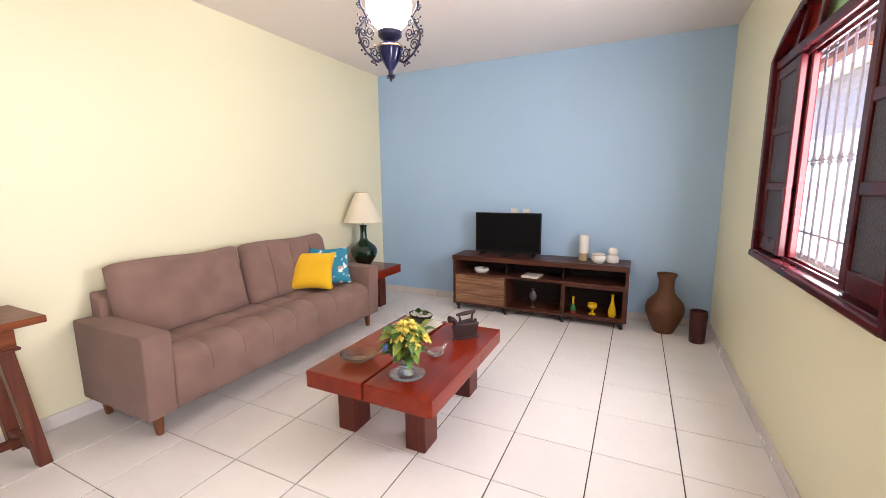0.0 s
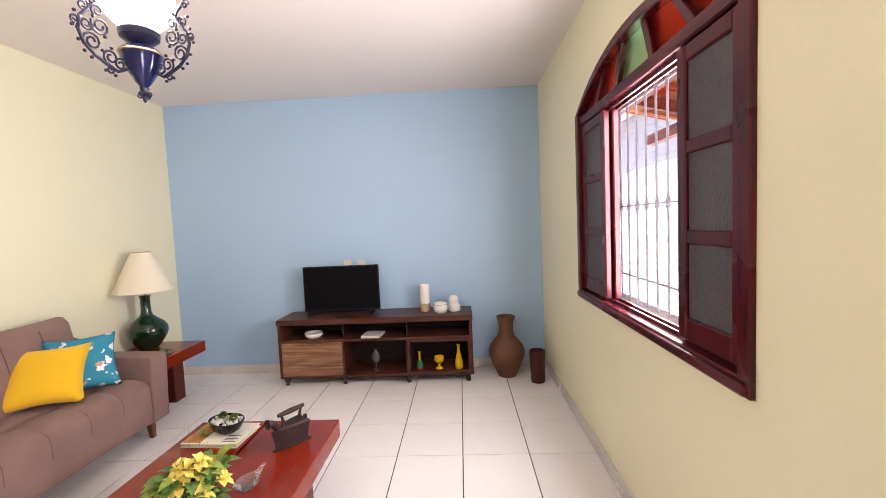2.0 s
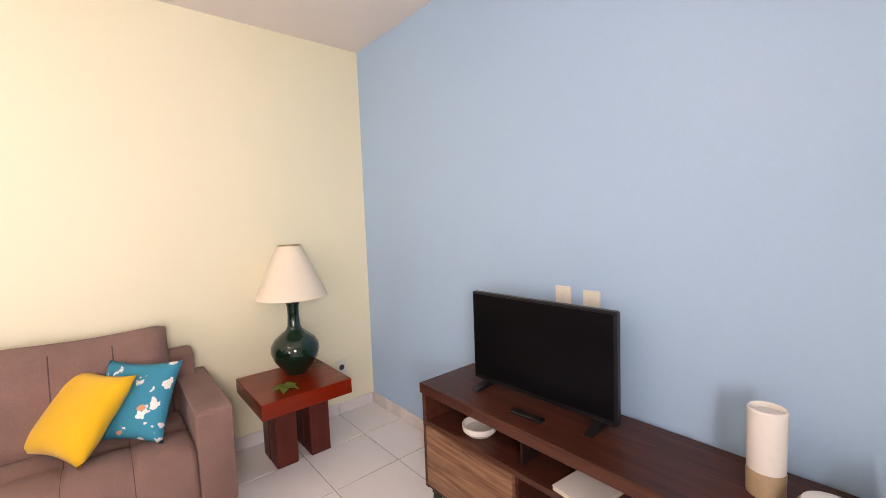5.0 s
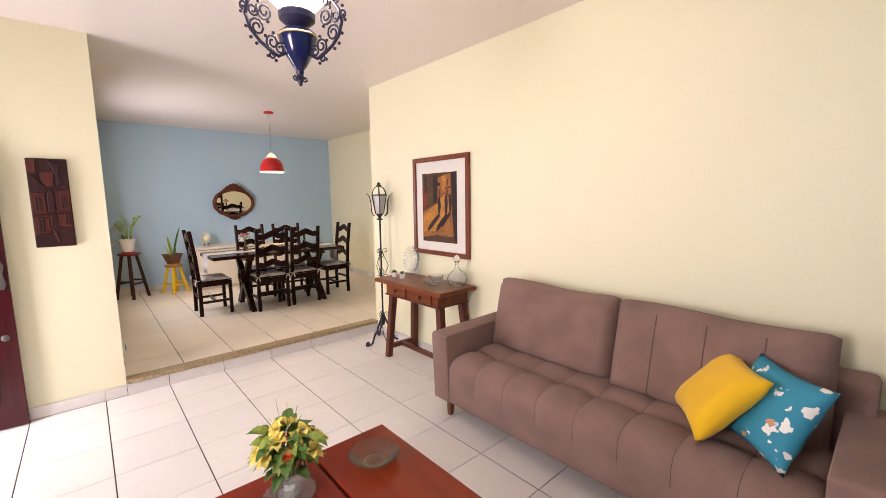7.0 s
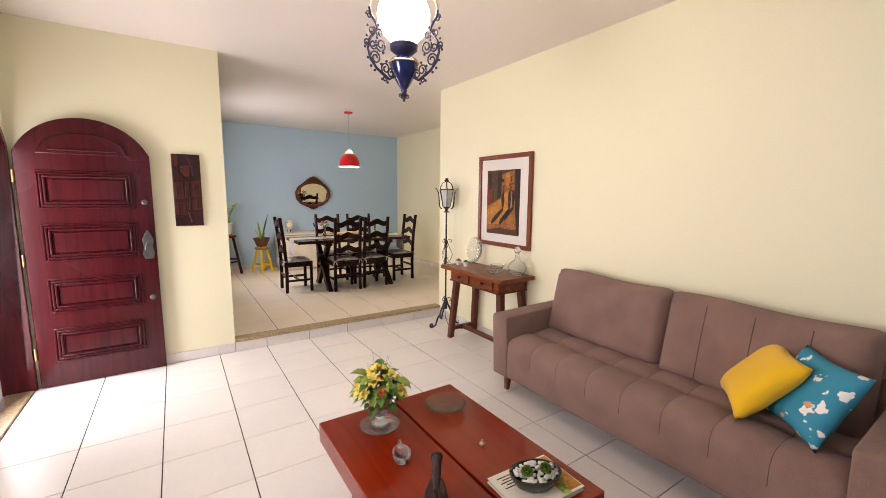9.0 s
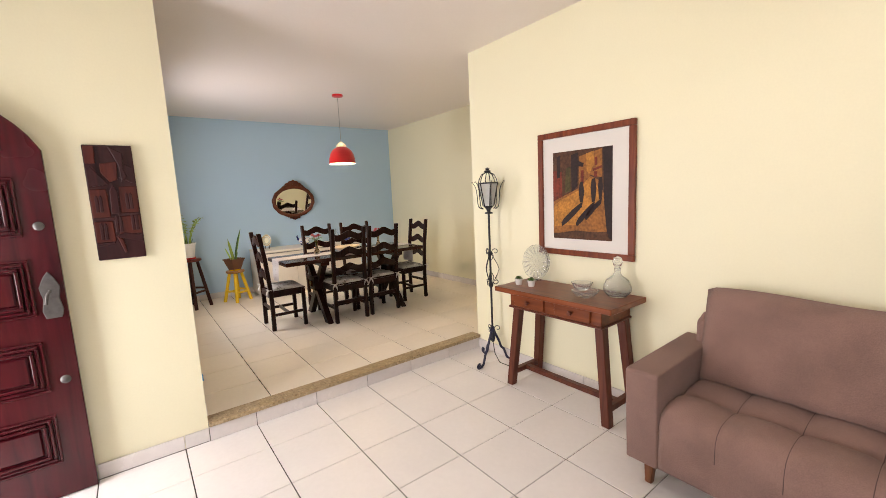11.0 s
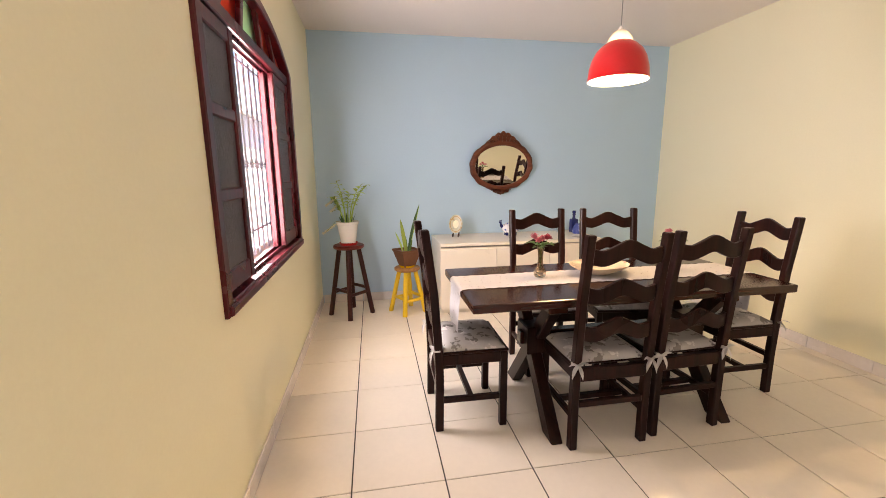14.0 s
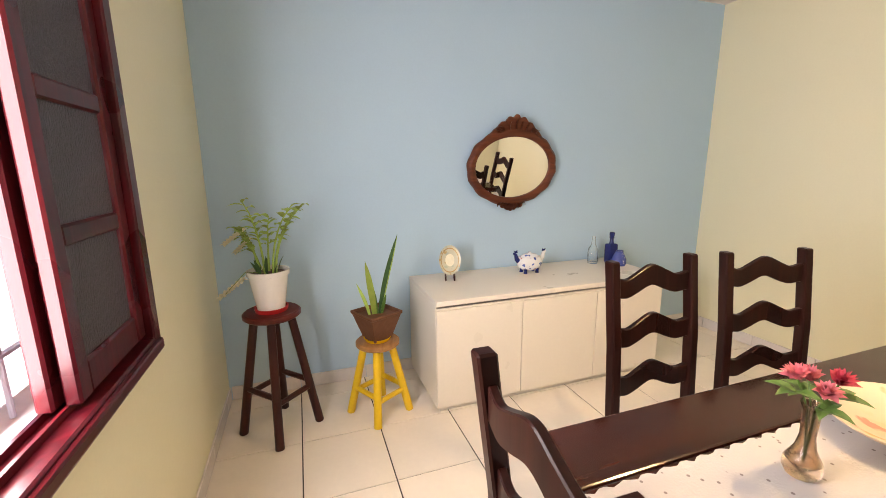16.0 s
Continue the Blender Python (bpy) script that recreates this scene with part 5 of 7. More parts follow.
# ---- living room: hall table, lamp and picture ----
def hall_table():
    t = thing("hall_table", pose(0.225, 1.178, 0), "reddish wooden hall table with two drawers and splayed legs", "console table")
    part("tabletop", box(-0.20, 0.215, -0.476, 0.476, 0.752, 0.788), M_TABLE2, t, bevel=0.004)
    part("apron", box(-0.19, 0.150, -0.375, 0.375, 0.642, 0.752), M_TABLE2, t, bevel=0.003)
    for y in (-0.19, 0.17):
        d = part("drawer", box(0.150, 0.166, y - 0.135, y + 0.135, 0.655, 0.745), M_TABLE2, t, bevel=0.003)
        part("knob", lathe([(0, 0), (0.008, 0), (0.007, 0.012), (0.016, 0.02), (0.014, 0.030), (0, 0.033)], 14, m=pose(0.166, y, 0.70, 0, 90)), M_LEG2, d, "round turned wooden knob", smooth=True)
    part("lower_moulding", box(-0.195, 0.160, -0.385, 0.385, 0.632, 0.647), M_LEG2, t, bevel=0.003)
    for sy in (-1, 1):
        for x0, x1 in ((0.095, 0.125), (-0.16, -0.165)):
            part("leg", beam((x1 - 0.02 if x0 < 0 else x1, sy * 0.405, 0), (x0, sy * 0.34, 0.637), 0.055, 0.055, None, 0.06, 0.06), M_LEG2, t, bevel=0.004)
        part("side_stretcher", box(-0.17, 0.115, sy * 0.392 - 0.02, sy * 0.392 + 0.02, 0.085, 0.125), M_LEG2, t, bevel=0.003)
    part("long_stretcher", box(-0.05, -0.005, -0.375, 0.375, 0.088, 0.122), M_LEG2, t, bevel=0.003)


hall_table()


def hall_table_things():
    z = 0.788
    for x, y in ((0.275, 0.80), (0.265, 0.915)):
        p = thing("small_potted_succulent", pose(x, y, z), "tiny white pot with green succulent on the hall table", "potted plant", "small succulents")
        part("pot", lathe([(0, 0), (0.022, 0), (0.030, 0.042), (0.031, 0.045), (0.027, 0.045), (0.024, 0.036), (0, 0.034)], 20), M_WHITE, p, smooth=True)
        bm = bmesh.new()
        for k in range(40):
            a, e = k * 2.4, 1.4 * (k / 40)
            d = Vector((math.cos(a) * math.cos(e), math.sin(a) * math.cos(e), math.sin(e) * 0.8))
            leaf(bm, Vector((0, 0, 0.042)) + d * 0.006, Vector((0, 0, 0.045)) + d * 0.034, 0.010, 0.002, 3)
        part("leaves", bm, M_LEAF, p)
    g = thing("glass_plate", pose(0.075, 0.80, z, 0, -8, 0), "large round pressed-glass plate standing upright", "plate")
    part("plate", lathe([(0, 0), (0.06, 0.0), (0.10, 0.006), (0.135, 0.016), (0.137, 0.020), (0.132, 0.0225), (0.122, 0.016), (0.114, 0.020), (0.106, 0.012), (0.098, 0.015), (0.088, 0.008), (0.066, 0.006), (0.060, 0.010), (0.052, 0.006), (0.030, 0.006), (0.024, 0.009), (0.016, 0.006), (0, 0.006)], 36, m=pose(0, 0, 0.145, 0, 90)), M_CRYSTAL, g)
    rays = bmesh.new()
    for k in range(18):
        a = k * math.pi / 9
        tube([(0.012, 0.066 * math.cos(a), 0.145 + 0.066 * math.sin(a)), (0.020, 0.120 * math.cos(a + 0.12), 0.145 + 0.120 * math.sin(a + 0.12))], 0.003, 5, rays, 0.005)
    part("cut_rays", rays, M_CRYSTAL, g)
    part("stand", box(-0.02, 0.05, -0.04, 0.04, 0.0, 0.012), M_GLASS, g, "clear stand", bevel=0.003)
    for x, y, r, hh in ((0.275, 1.375, 0.088, 0.045), (0.145, 1.265, 0.072, 0.062)):
        bm = lathe([(0, 0.004), (r * 0.42, 0.004), (r * 0.45, 0), (r * 0.5, 0.003), (r * 0.8, hh * 0.45), (r, hh), (r * 0.95, hh + 0.001), (r * 0.72, hh * 0.5), (r * 0.4, 0.012), (0, 0.010)], 16)
        a = part("crystal_bowl", bm, M_CRYSTAL)
        a.matrix_basis = pose(x, y, z)
        tagged(a, "wide clear cut-crystal bowl on the hall table" if r > 0.08 else "deeper clear cut-crystal bowl on the hall table", "bowl", "crystal bowls")
    d = thing("glass_decanter", pose(0.11, 1.505, z), "round clear glass decanter with ball stopper", "decanter")
    part("bottle", lathe([(0, 0), (0.06, 0), (0.085, 0.03), (0.088, 0.06), (0.07, 0.105), (0.03, 0.135), (0.018, 0.16), (0.020, 0.185), (0.015, 0.185), (0.014, 0.16), (0.026, 0.13), (0.066, 0.10), (0.083, 0.06), (0.08, 0.032), (0.055, 0.006), (0, 0.006)], 28), M_CRYSTAL, d, smooth=True)
    part("stopper", lathe([(0, 0.17), (0.012, 0.17), (0.014, 0.19), (0.026, 0.205), (0.032, 0.228), (0.024, 0.252), (0, 0.262)], 18), M_CRYSTAL, d, smooth=True)


hall_table_things()


def floor_lamp():
    l = thing("floor_lamp", pose(0.125, 0.335, 0), "black wrought-iron lantern floor lamp beside the opening", "floor lamp")
    part("pole", lathe([(0, 0.17), (0.0095, 0.17), (0.0095, 1.33), (0, 1.33)], 12), M_IRON, l, smooth=True)
    part("knuckle", lathe([(0, 0.17), (0.014, 0.17), (0.024, 0.20), (0.020, 0.24), (0.026, 0.27), (0.014, 0.31), (0, 0.31)], 14), M_CAST, l, smooth=True)
    for ang, big in ((18, 1.4), (138, 0.95), (258, 0.95)):
        c, s = math.cos(radians(ang)), math.sin(radians(ang))
        pts = [(0.01, 0.27), (0.035, 0.22), (0.06, 0.17), (0.075, 0.12), (0.10, 0.10), (0.115, 0.06), (0.13, 0.02), (0.155, 0.009), (0.180, 0.012)] + spiral((0.182, 0.034), 0.022, 0.007, -math.pi / 2, 1.1)
        part("leg", tube([(c * r * big, s * r * big, z) for r, z in pts], 0.0115, 8, r1=0.0075), M_CAST, l, "curled iron foot", smooth=True)
        for z0, sg in ((0.29, 1), (0.72, -1), (0.985, 1)):
            sp = [(0.012, z0 - sg * 0.075), (0.028, z0 - sg * 0.04)] + spiral((0.046, z0), 0.030, 0.008, math.pi if sg > 0 else math.pi, -0.9 * sg)
            part("scroll", tube([(c * r, s * r, z) for r, z in sp], 0.0035, 6), M_IRON, l, smooth=True)
        dm = [(0.012, 0.69), (0.062, 0.79), (0.076, 0.83), (0.062, 0.87), (0.012, 0.965)]
        part("diamond_strap", tube([(c * r, s * r, z) for r, z in dm], 0.0035, 6), M_IRON, l, smooth=True)
    for z in (0.69, 0.97):
        part("collar", lathe([(0, z - 0.018), (0.016, z - 0.018), (0.022, z), (0.016, z + 0.018), (0, z + 0.018)], 14), M_IRON, l, smooth=True)
    part("cup", lathe([(0, 1.315), (0.034, 1.318), (0.034, 1.328), (0.014, 1.335), (0.02, 1.355), (0.045, 1.385), (0, 1.385)], 18), M_IRON, l, smooth=True)
    n = 6
    for k in range(n):
        a, b = 2 * math.pi * k / n, 2 * math.pi * (k + 1) / n
        lo, hi = (0.045, 1.385), (0.082, 1.575)
        P = [(lo[0] * math.cos(a), lo[0] * math.sin(a), lo[1]), (lo[0] * math.cos(b), lo[0] * math.sin(b), lo[1]), (hi[0] * math.cos(b), hi[0] * math.sin(b), hi[1]), (hi[0] * math.cos(a), hi[0] * math.sin(a), hi[1])]
        bm = bmesh.new()
        bm.faces.new([bm.verts.new(p) for p in P])
        bmesh.ops.solidify(bm, geom=bm.faces[:], thickness=0.003)
        part("lantern_pane", bm, M_PANE2, l, "pale frosted lantern glass")
        part("lantern_rib", tube([(lo[0] * 1.05 * math.cos(a), lo[0] * 1.05 * math.sin(a), lo[1]), (hi[0] * 1.05 * math.cos(a), hi[0] * 1.05 * math.sin(a), hi[1] + 0.005)], 0.0045, 6), M_IRON, l)
        sp = [(0.062, 1.36), (0.085, 1.375), (0.094, 1.40), (0.098, 1.46), (0.104, 1.52), (0.116, 1.56), (0.142, 1.595), (0.150, 1.585)]
        part("leaf_strap", tube([(r * math.cos(a), r * math.sin(a), z) for r, z in sp], 0.005, 5, r1=0.0025), M_IRON, l, smooth=True)
        cr = [(0.084, 1.58), (0.075, 1.615), (0.055, 1.65), (0.025, 1.665), (0.0, 1.668)]
        part("crown_strap", tube([(r * math.cos(a), r * math.sin(a), z) for r, z in cr], 0.004, 6), M_IRON, l, smooth=True)
    part("rim", lathe([(0.082, 1.572), (0.090, 1.572), (0.090, 1.584), (0.082, 1.584), (0.082, 1.572)], 6), M_IRON, l)
    part("power_cord", tube([(0.0, 0.012, 0.30), (0.03, 0.03, 0.20), (0.045, 0.07, 0.09), (0.04, 0.12, 0.02), (0.015, 0.20, 0.006), (-0.04, 0.30, 0.006), (-0.085, 0.42, 0.006)], 0.0035, 6), M_TV, l, "thin black power cord", smooth=True)
    part("finial", lathe([(0, 1.662), (0.02, 1.665), (0.032, 1.68), (0.014, 1.69), (0.02, 1.70), (0, 1.712)], 12), M_IRON, l, smooth=True)


M_PANE2 = paint("pale_lantern_glass", (0.78, 0.78, 0.76), 0.25, 0.06, 30, 8, 0.05)
floor_lamp()


def picture():
    p = thing("framed_picture", pose(0.0, 1.183, 1.460), "framed brown and ochre street painting with wide white mount", "picture")
    w, h, f = 0.385, 0.455, 0.042
    bm = bmesh.new()
    for y0, y1, z0, z1 in ((-w, w, h - f, h), (-w, w, -h, -h + f), (-w, -w + f, -h + f, h - f), (w - f, w, -h + f, h - f)):
        box(0.0, 0.03, y0, y1, z0, z1, bm)
    part("frame", bm, M_FRAME, p, bevel=0.006, segs=2)
    part("mount", box(0.002, 0.012, -w + f - 0.002, w - f + 0.002, -h + f - 0.002, h - f + 0.002), M_MAT, p)
    a, b = 0.238, 0.318
    cv = part("canvas", box(0.012, 0.0155, -a - 0.012, a - 0.012, -b - 0.012, b - 0.012), M_PIC_BRN, p)

    def shape(d, m, *pts):
        part("painted_shape", prism([(u * a - 0.012, v * b - 0.012) for u, v in pts], 0.0155, 0.0155 + d, "x"), m, cv)
    # street in low sun, houses behind, dark upright posts with long shadows
    shape(0.0006, M_PIC_TAWNY, (-1, -0.88), (0.95, -0.80), (0.9, -0.3), (0.62, 0.3), (0.3, 0.42), (-0.12, 0.14), (-0.98, -0.12))
    shape(0.0009, M_PIC_SAND, (-0.97, -0.72), (-0.1, -0.66), (0.55, -0.30), (0.62, 0.12), (0.3, 0.40), (-0.1, 0.10), (-0.72, -0.10), (-0.97, -0.22))
    shape(0.0006, M_PIC_TAWNY, (-0.05, 0.86), (0.68, 0.97), (0.70, 0.36), (0.32, 0.43), (-0.08, 0.18))
    shape(0.0009, M_PIC_SAND, (0.18, 0.90), (0.42, 0.94), (0.44, 0.66), (0.28, 0.46), (0.20, 0.52))
    shape(0.0009, M_PIC_RED, (-1, 0.60), (-0.68, 0.55), (-0.66, -0.02), (-1, -0.12))
    shape(0.0009, M_PIC_OLIVE, (-0.52, 0.62), (-0.36, 0.66), (-0.36, 0.10), (-0.56, 0.06))
    shape(0.0012, M_PIC_DARK, (-0.86, 0.9), (-0.72, 0.92), (-0.74, 0.42), (-0.86, 0.40))
    shape(0.0010, M_PIC_DARK, (-0.34, 0.9), (-0.10, 0.95), (-0.12, 0.20), (-0.32, 0.08))
    shape(0.0012, M_PIC_DARK, (-0.22, 0.80), (0.10, 0.70), (0.08, 0.62), (-0.18, 0.66))
    shape(0.0012, M_PIC_DARK, (0.72, 0.99), (1, 0.99), (1, -0.98), (0.86, -0.9), (0.76, -0.2))
    shape(0.0012, M_PIC_RED, (0.46, 0.80), (0.54, 0.81), (0.54, 0.64), (0.46, 0.63))
    shape(0.0012, M_PIC_RED, (0.40, 0.56), (0.68, 0.62), (0.68, 0.57), (0.40, 0.51))
    shape(0.0012, M_PIC_RED, (0.00, 0.54), (0.10, 0.55), (0.10, 0.26), (0.00, 0.24))
    shape(0.0012, M_PIC_RED, (0.44, 0.50), (0.54, 0.51), (0.54, 0.38), (0.44, 0.38))
    for u, v, wd, ht, sx, sy in ((0.02, 0.30, 0.10, 0.44, -0.72, -0.46), (0.42, 0.36, 0.10, 0.50, -0.60, -0.46), (0.64, 0.38, 0.08, 0.46, -0.50, -0.38)):
        e = v - ht
        shape(0.0014, M_PIC_DARK, (u - wd * 0.55, v - 0.02), (u + wd * 0.5, v), (u + wd * 1.0, v - 0.22), (u + wd * 0.55, e), (u - wd * 0.5, e - 0.03), (u - wd * 0.95, v - 0.2))
        shape(0.0016, M_PIC_DARK, (u + 0.05, e), (u - 0.06, e - 0.05), (u + sx * 0.4, e + sy * 0.36), (u + sx * 0.85, e + sy * 0.82), (u + sx, e + sy - 0.03), (u + sx * 0.95, e + sy - 0.11), (u + sx * 0.62, e + sy * 0.98), (u + sx * 0.32, e + sy * 0.66), (u + 0.02, e - 0.12))
    shape(0.0012, M_PIC_BRN, (-0.98, -0.99), (0.9, -0.99), (0.9, -0.84), (-0.2, -0.80), (-0.98, -0.90))


picture()


def carved_panel():
    c = thing("carved_wall_panel", pose(2.637, 0.0, 1.228), "dark carved wooden wall panel of house fronts in relief", "wall carving")
    w, h, t = 0.105, 0.618, 0.022
    part("board", box(-w, w, 0.0, t, 0, h), M_CARVE, c, bevel=0.004)

    def relief(pts, d, m=M_CARVE, bev=0.003):
        part("relief", prism([(-(u - 0.5) * 2 * w, v * h) for u, v in pts], t, t + d, "y"), m, c, bevel=bev)
    relief([(0.02, 0.36), (0.38, 0.36), (0.36, 0.62), (0.02, 0.62)], 0.008, M_CARVER)
    relief([(0.02, 0.16), (0.42, 0.16), (0.40, 0.34), (0.02, 0.34)], 0.007, M_CARVER)
    relief([(0.60, 0.40), (0.98, 0.40), (0.98, 0.64), (0.62, 0.64)], 0.007, M_CARVER)
    relief([(0.50, 0.22), (0.98, 0.22), (0.98, 0.38), (0.52, 0.38)], 0.007, M_CARVER)
    relief([(0.02, 0.64), (0.44, 0.66), (0.10, 0.82), (0.02, 0.80)], 0.014)
    relief([(0.30, 0.84), (0.66, 0.86), (0.62, 0.70), (0.46, 0.68), (0.30, 0.76)], 0.010, M_CARVER)
    relief([(0.50, 0.99), (0.80, 0.93), (0.76, 0.80), (0.84, 0.72), (0.70, 0.68), (0.68, 0.82), (0.58, 0.92)], 0.014)
    relief([(0.64, 0.72), (0.98, 0.66), (0.98, 0.80), (0.80, 0.84)], 0.009)
    relief([(0.02, 0.99), (0.24, 0.99), (0.22, 0.84), (0.02, 0.84)], 0.009, M_CARVER)
    relief([(0.40, 0.40), (0.58, 0.40), (0.58, 0.60), (0.50, 0.66), (0.42, 0.60)], 0.012)
    for u, v in ((0.10, 0.42), (0.12, 0.18), (0.44, 0.24), (0.72, 0.44), (0.78, 0.25)):
        relief([(u, v), (u + 0.07, v), (u + 0.07, v + 0.13), (u + 0.035, v + 0.15), (u, v + 0.13)], 0.013, M_CARVE, 0.002)
        relief([(u + 0.085, v), (u + 0.155, v), (u + 0.155, v + 0.13), (u + 0.12, v + 0.15), (u + 0.085, v + 0.13)], 0.013, M_CARVE, 0.002)
    relief([(0.02, 0.345), (0.45, 0.345), (0.45, 0.375), (0.02, 0.375)], 0.013)
    relief([(0.52, 0.385), (0.98, 0.385), (0.98, 0.41), (0.52, 0.41)], 0.013)
    relief([(0.40, 0.20), (0.98, 0.14), (0.98, 0.20), (0.60, 0.235)], 0.010)
    relief([(0.44, 0.20), (0.56, 0.18), (0.62, 0.06), (0.56, 0.05), (0.50, 0.13)], 0.012, M_CARVER)
    relief([(0.02, 0.12), (0.38, 0.14), (0.40, 0.16), (0.02, 0.155)], 0.006)


carved_panel()


# ---- living room: hanging lamp ----
def chandelier():
    c = thing("hanging_oil_lamp", pose(1.872, 2.598, -0.018), "blue enamelled hanging oil lamp with lit opal globe", "chandelier")
    part("font", lathe([(0, 1.985), (0.010, 1.986), (0.022, 2.0), (0.040, 2.03), (0.055, 2.06), (0.064, 2.09), (0.064, 2.102), (0.055, 2.112), (0.030, 2.116), (0, 2.117)], 32), M_ENAM, c, "dark cobalt blue enamelled font", smooth=True)
    part("font_band", lathe([(0.0645, 2.093), (0.067, 2.096), (0.0645, 2.100), (0.060, 2.100), (0.060, 2.093), (0.0645, 2.093)], 32), M_BRASS, c, smooth=True)
    part("burner", lathe([(0, 2.115), (0.024, 2.117), (0.024, 2.127), (0.040, 2.135), (0.058, 2.15), (0.060, 2.170), (0.050, 2.184), (0, 2.184)], 28), M_CAST, c, "dark metal burner cup", smooth=True)
    g = [(0, 2.178), (0.045, 2.18)] + [(0.112 * math.cos(a), 2.285 + 0.112 * math.sin(a)) for a in [radians(-62 + 13 * k) for k in range(11)]] + [(0.035, 2.395), (0.035, 2.44), (0.03, 2.44), (0, 2.44)]
    part("globe", lathe(g, 32), M_GLOBE, c, "glowing white opal glass globe", smooth=True)
    part("finial", lathe([(0, 1.935), (0.005, 1.94), (0.008, 1.955), (0.018, 1.962), (0.010, 1.972), (0.014, 1.985), (0, 1.99)], 14), M_CAST, c, smooth=True)
    for k in range(4):
        a = k * math.pi / 2
        sp = [(0.004, 1.975)] + spiral((0.017, 1.963), 0.012, 0.004, math.pi * 0.8, 1.0, 10)
        part("finial_scroll", tube([(r * math.cos(a), r * math.sin(a), z) for r, z in sp], 0.0025, 5), M_CAST, c, smooth=True)
    for ang in (2, 122, 242):
        ca, sa = math.cos(radians(ang)), math.sin(radians(ang))
        bm = bmesh.new()

        def run(pts, r):
            tube([(ca * u * 0.84, sa * u * 0.84, z) for u, z in pts], r, 6, bm)
        run([(0.055, 2.035), (0.085, 2.02), (0.12, 2.035), (0.155, 2.055), (0.185, 2.085), (0.20, 2.125), (0.190, 2.165), (0.165, 2.19), (0.15, 2.215), (0.165, 2.24), (0.185, 2.26), (0.190, 2.285)], 0.0058)
        for cen, r0, a0, tn in (((0.105, 2.06), 0.026, -1.4, 1.5), ((0.16, 2.095), 0.030, -0.6, 1.6), ((0.13, 2.15), 0.030, 0.5, -1.6), ((0.178, 2.20), 0.018, 2.2, 1.5), ((0.172, 2.145), 0.020, 3.0, 1.4),
                                ((0.075, 2.045), 0.020, 2.2, -1.3), ((0.135, 2.195), 0.020, -1.0, 1.3), ((0.192, 2.255), 0.016, 0.0, 1.3), ((0.205, 2.15), 0.014, -1.5, 1.2), ((0.11, 2.02), 0.014, 1.5, 1.3)):
            run(spiral(cen, r0, r0 * 0.28, a0, tn, 16), 0.0036)
        for u, z in ((0.205, 2.175), (0.215, 2.13), (0.20, 2.09), (0.165, 2.045), (0.125, 2.015), (0.095, 2.005), (0.15, 2.175), (0.118, 2.12), (0.10, 2.09), (0.20, 2.215), (0.142, 2.225), (0.13, 2.075), (0.185, 2.06)):
            q = bmesh.ops.create_icosphere(bm, subdivisions=1, radius=0.0062)
            bmesh.ops.translate(bm, verts=q["verts"], vec=(ca * u * 0.84, sa * u * 0.84, z))
        part("filigree_arm", bm, M_CAST, c, "blue-black cast scrollwork arm", smooth=True)
        part("cord", tube([(ca * 0.16, sa * 0.16, 2.285), (ca * 0.12, sa * 0.12, 2.46), (ca * 0.03, sa * 0.03, 2.70)], 0.0045, 6), M_ROPE, c, "straw-coloured hanging cord", smooth=True)
    part("ceiling_rose", lathe([(0, 2.762), (0.055, 2.762), (0.05, 2.74), (0.03, 2.71), (0.035, 2.695), (0, 2.69)], 24), M_CAST, c, smooth=True)


chandelier()


# ---- dining room ----
def dining_table():
    t = thing("dining_table", pose(0.495, -1.77, ZD), "long dark wooden dining table with crossed trestle legs", "dining table")
    for y0, y1 in ((-0.36, -0.171), (-0.168, 0.36)):
        part("top_plank", box(-0.855, 0.875, y0, y1, 0.700, 0.742), M_DARK, t, bevel=0.006, segs=2)
    for x in (-0.525, 0.435):
        part("cleat", box(x - 0.05, x + 0.05, -0.30, 0.30, 0.65, 0.700), M_DARK, t, bevel=0.005)
        for s in (-1, 1):
            part("cross_leg", beam((x + 0.012 * s, s * 0.32, 0), (x + 0.012 * s, -s * 0.21, 0.651), 0.062, 0.115, None, 0.062, 0.10), M_DARKV, t, bevel=0.005)
        part("knee_block", box(x - 0.065, x + 0.065, -0.085, 0.085, 0.34, 0.50), M_DARKV, t, bevel=0.008)
    part("long_stretcher", box(-0.55, 0.52, -0.03, 0.03, 0.385, 0.455), M_DARK, t, bevel=0.005)


dining_table()


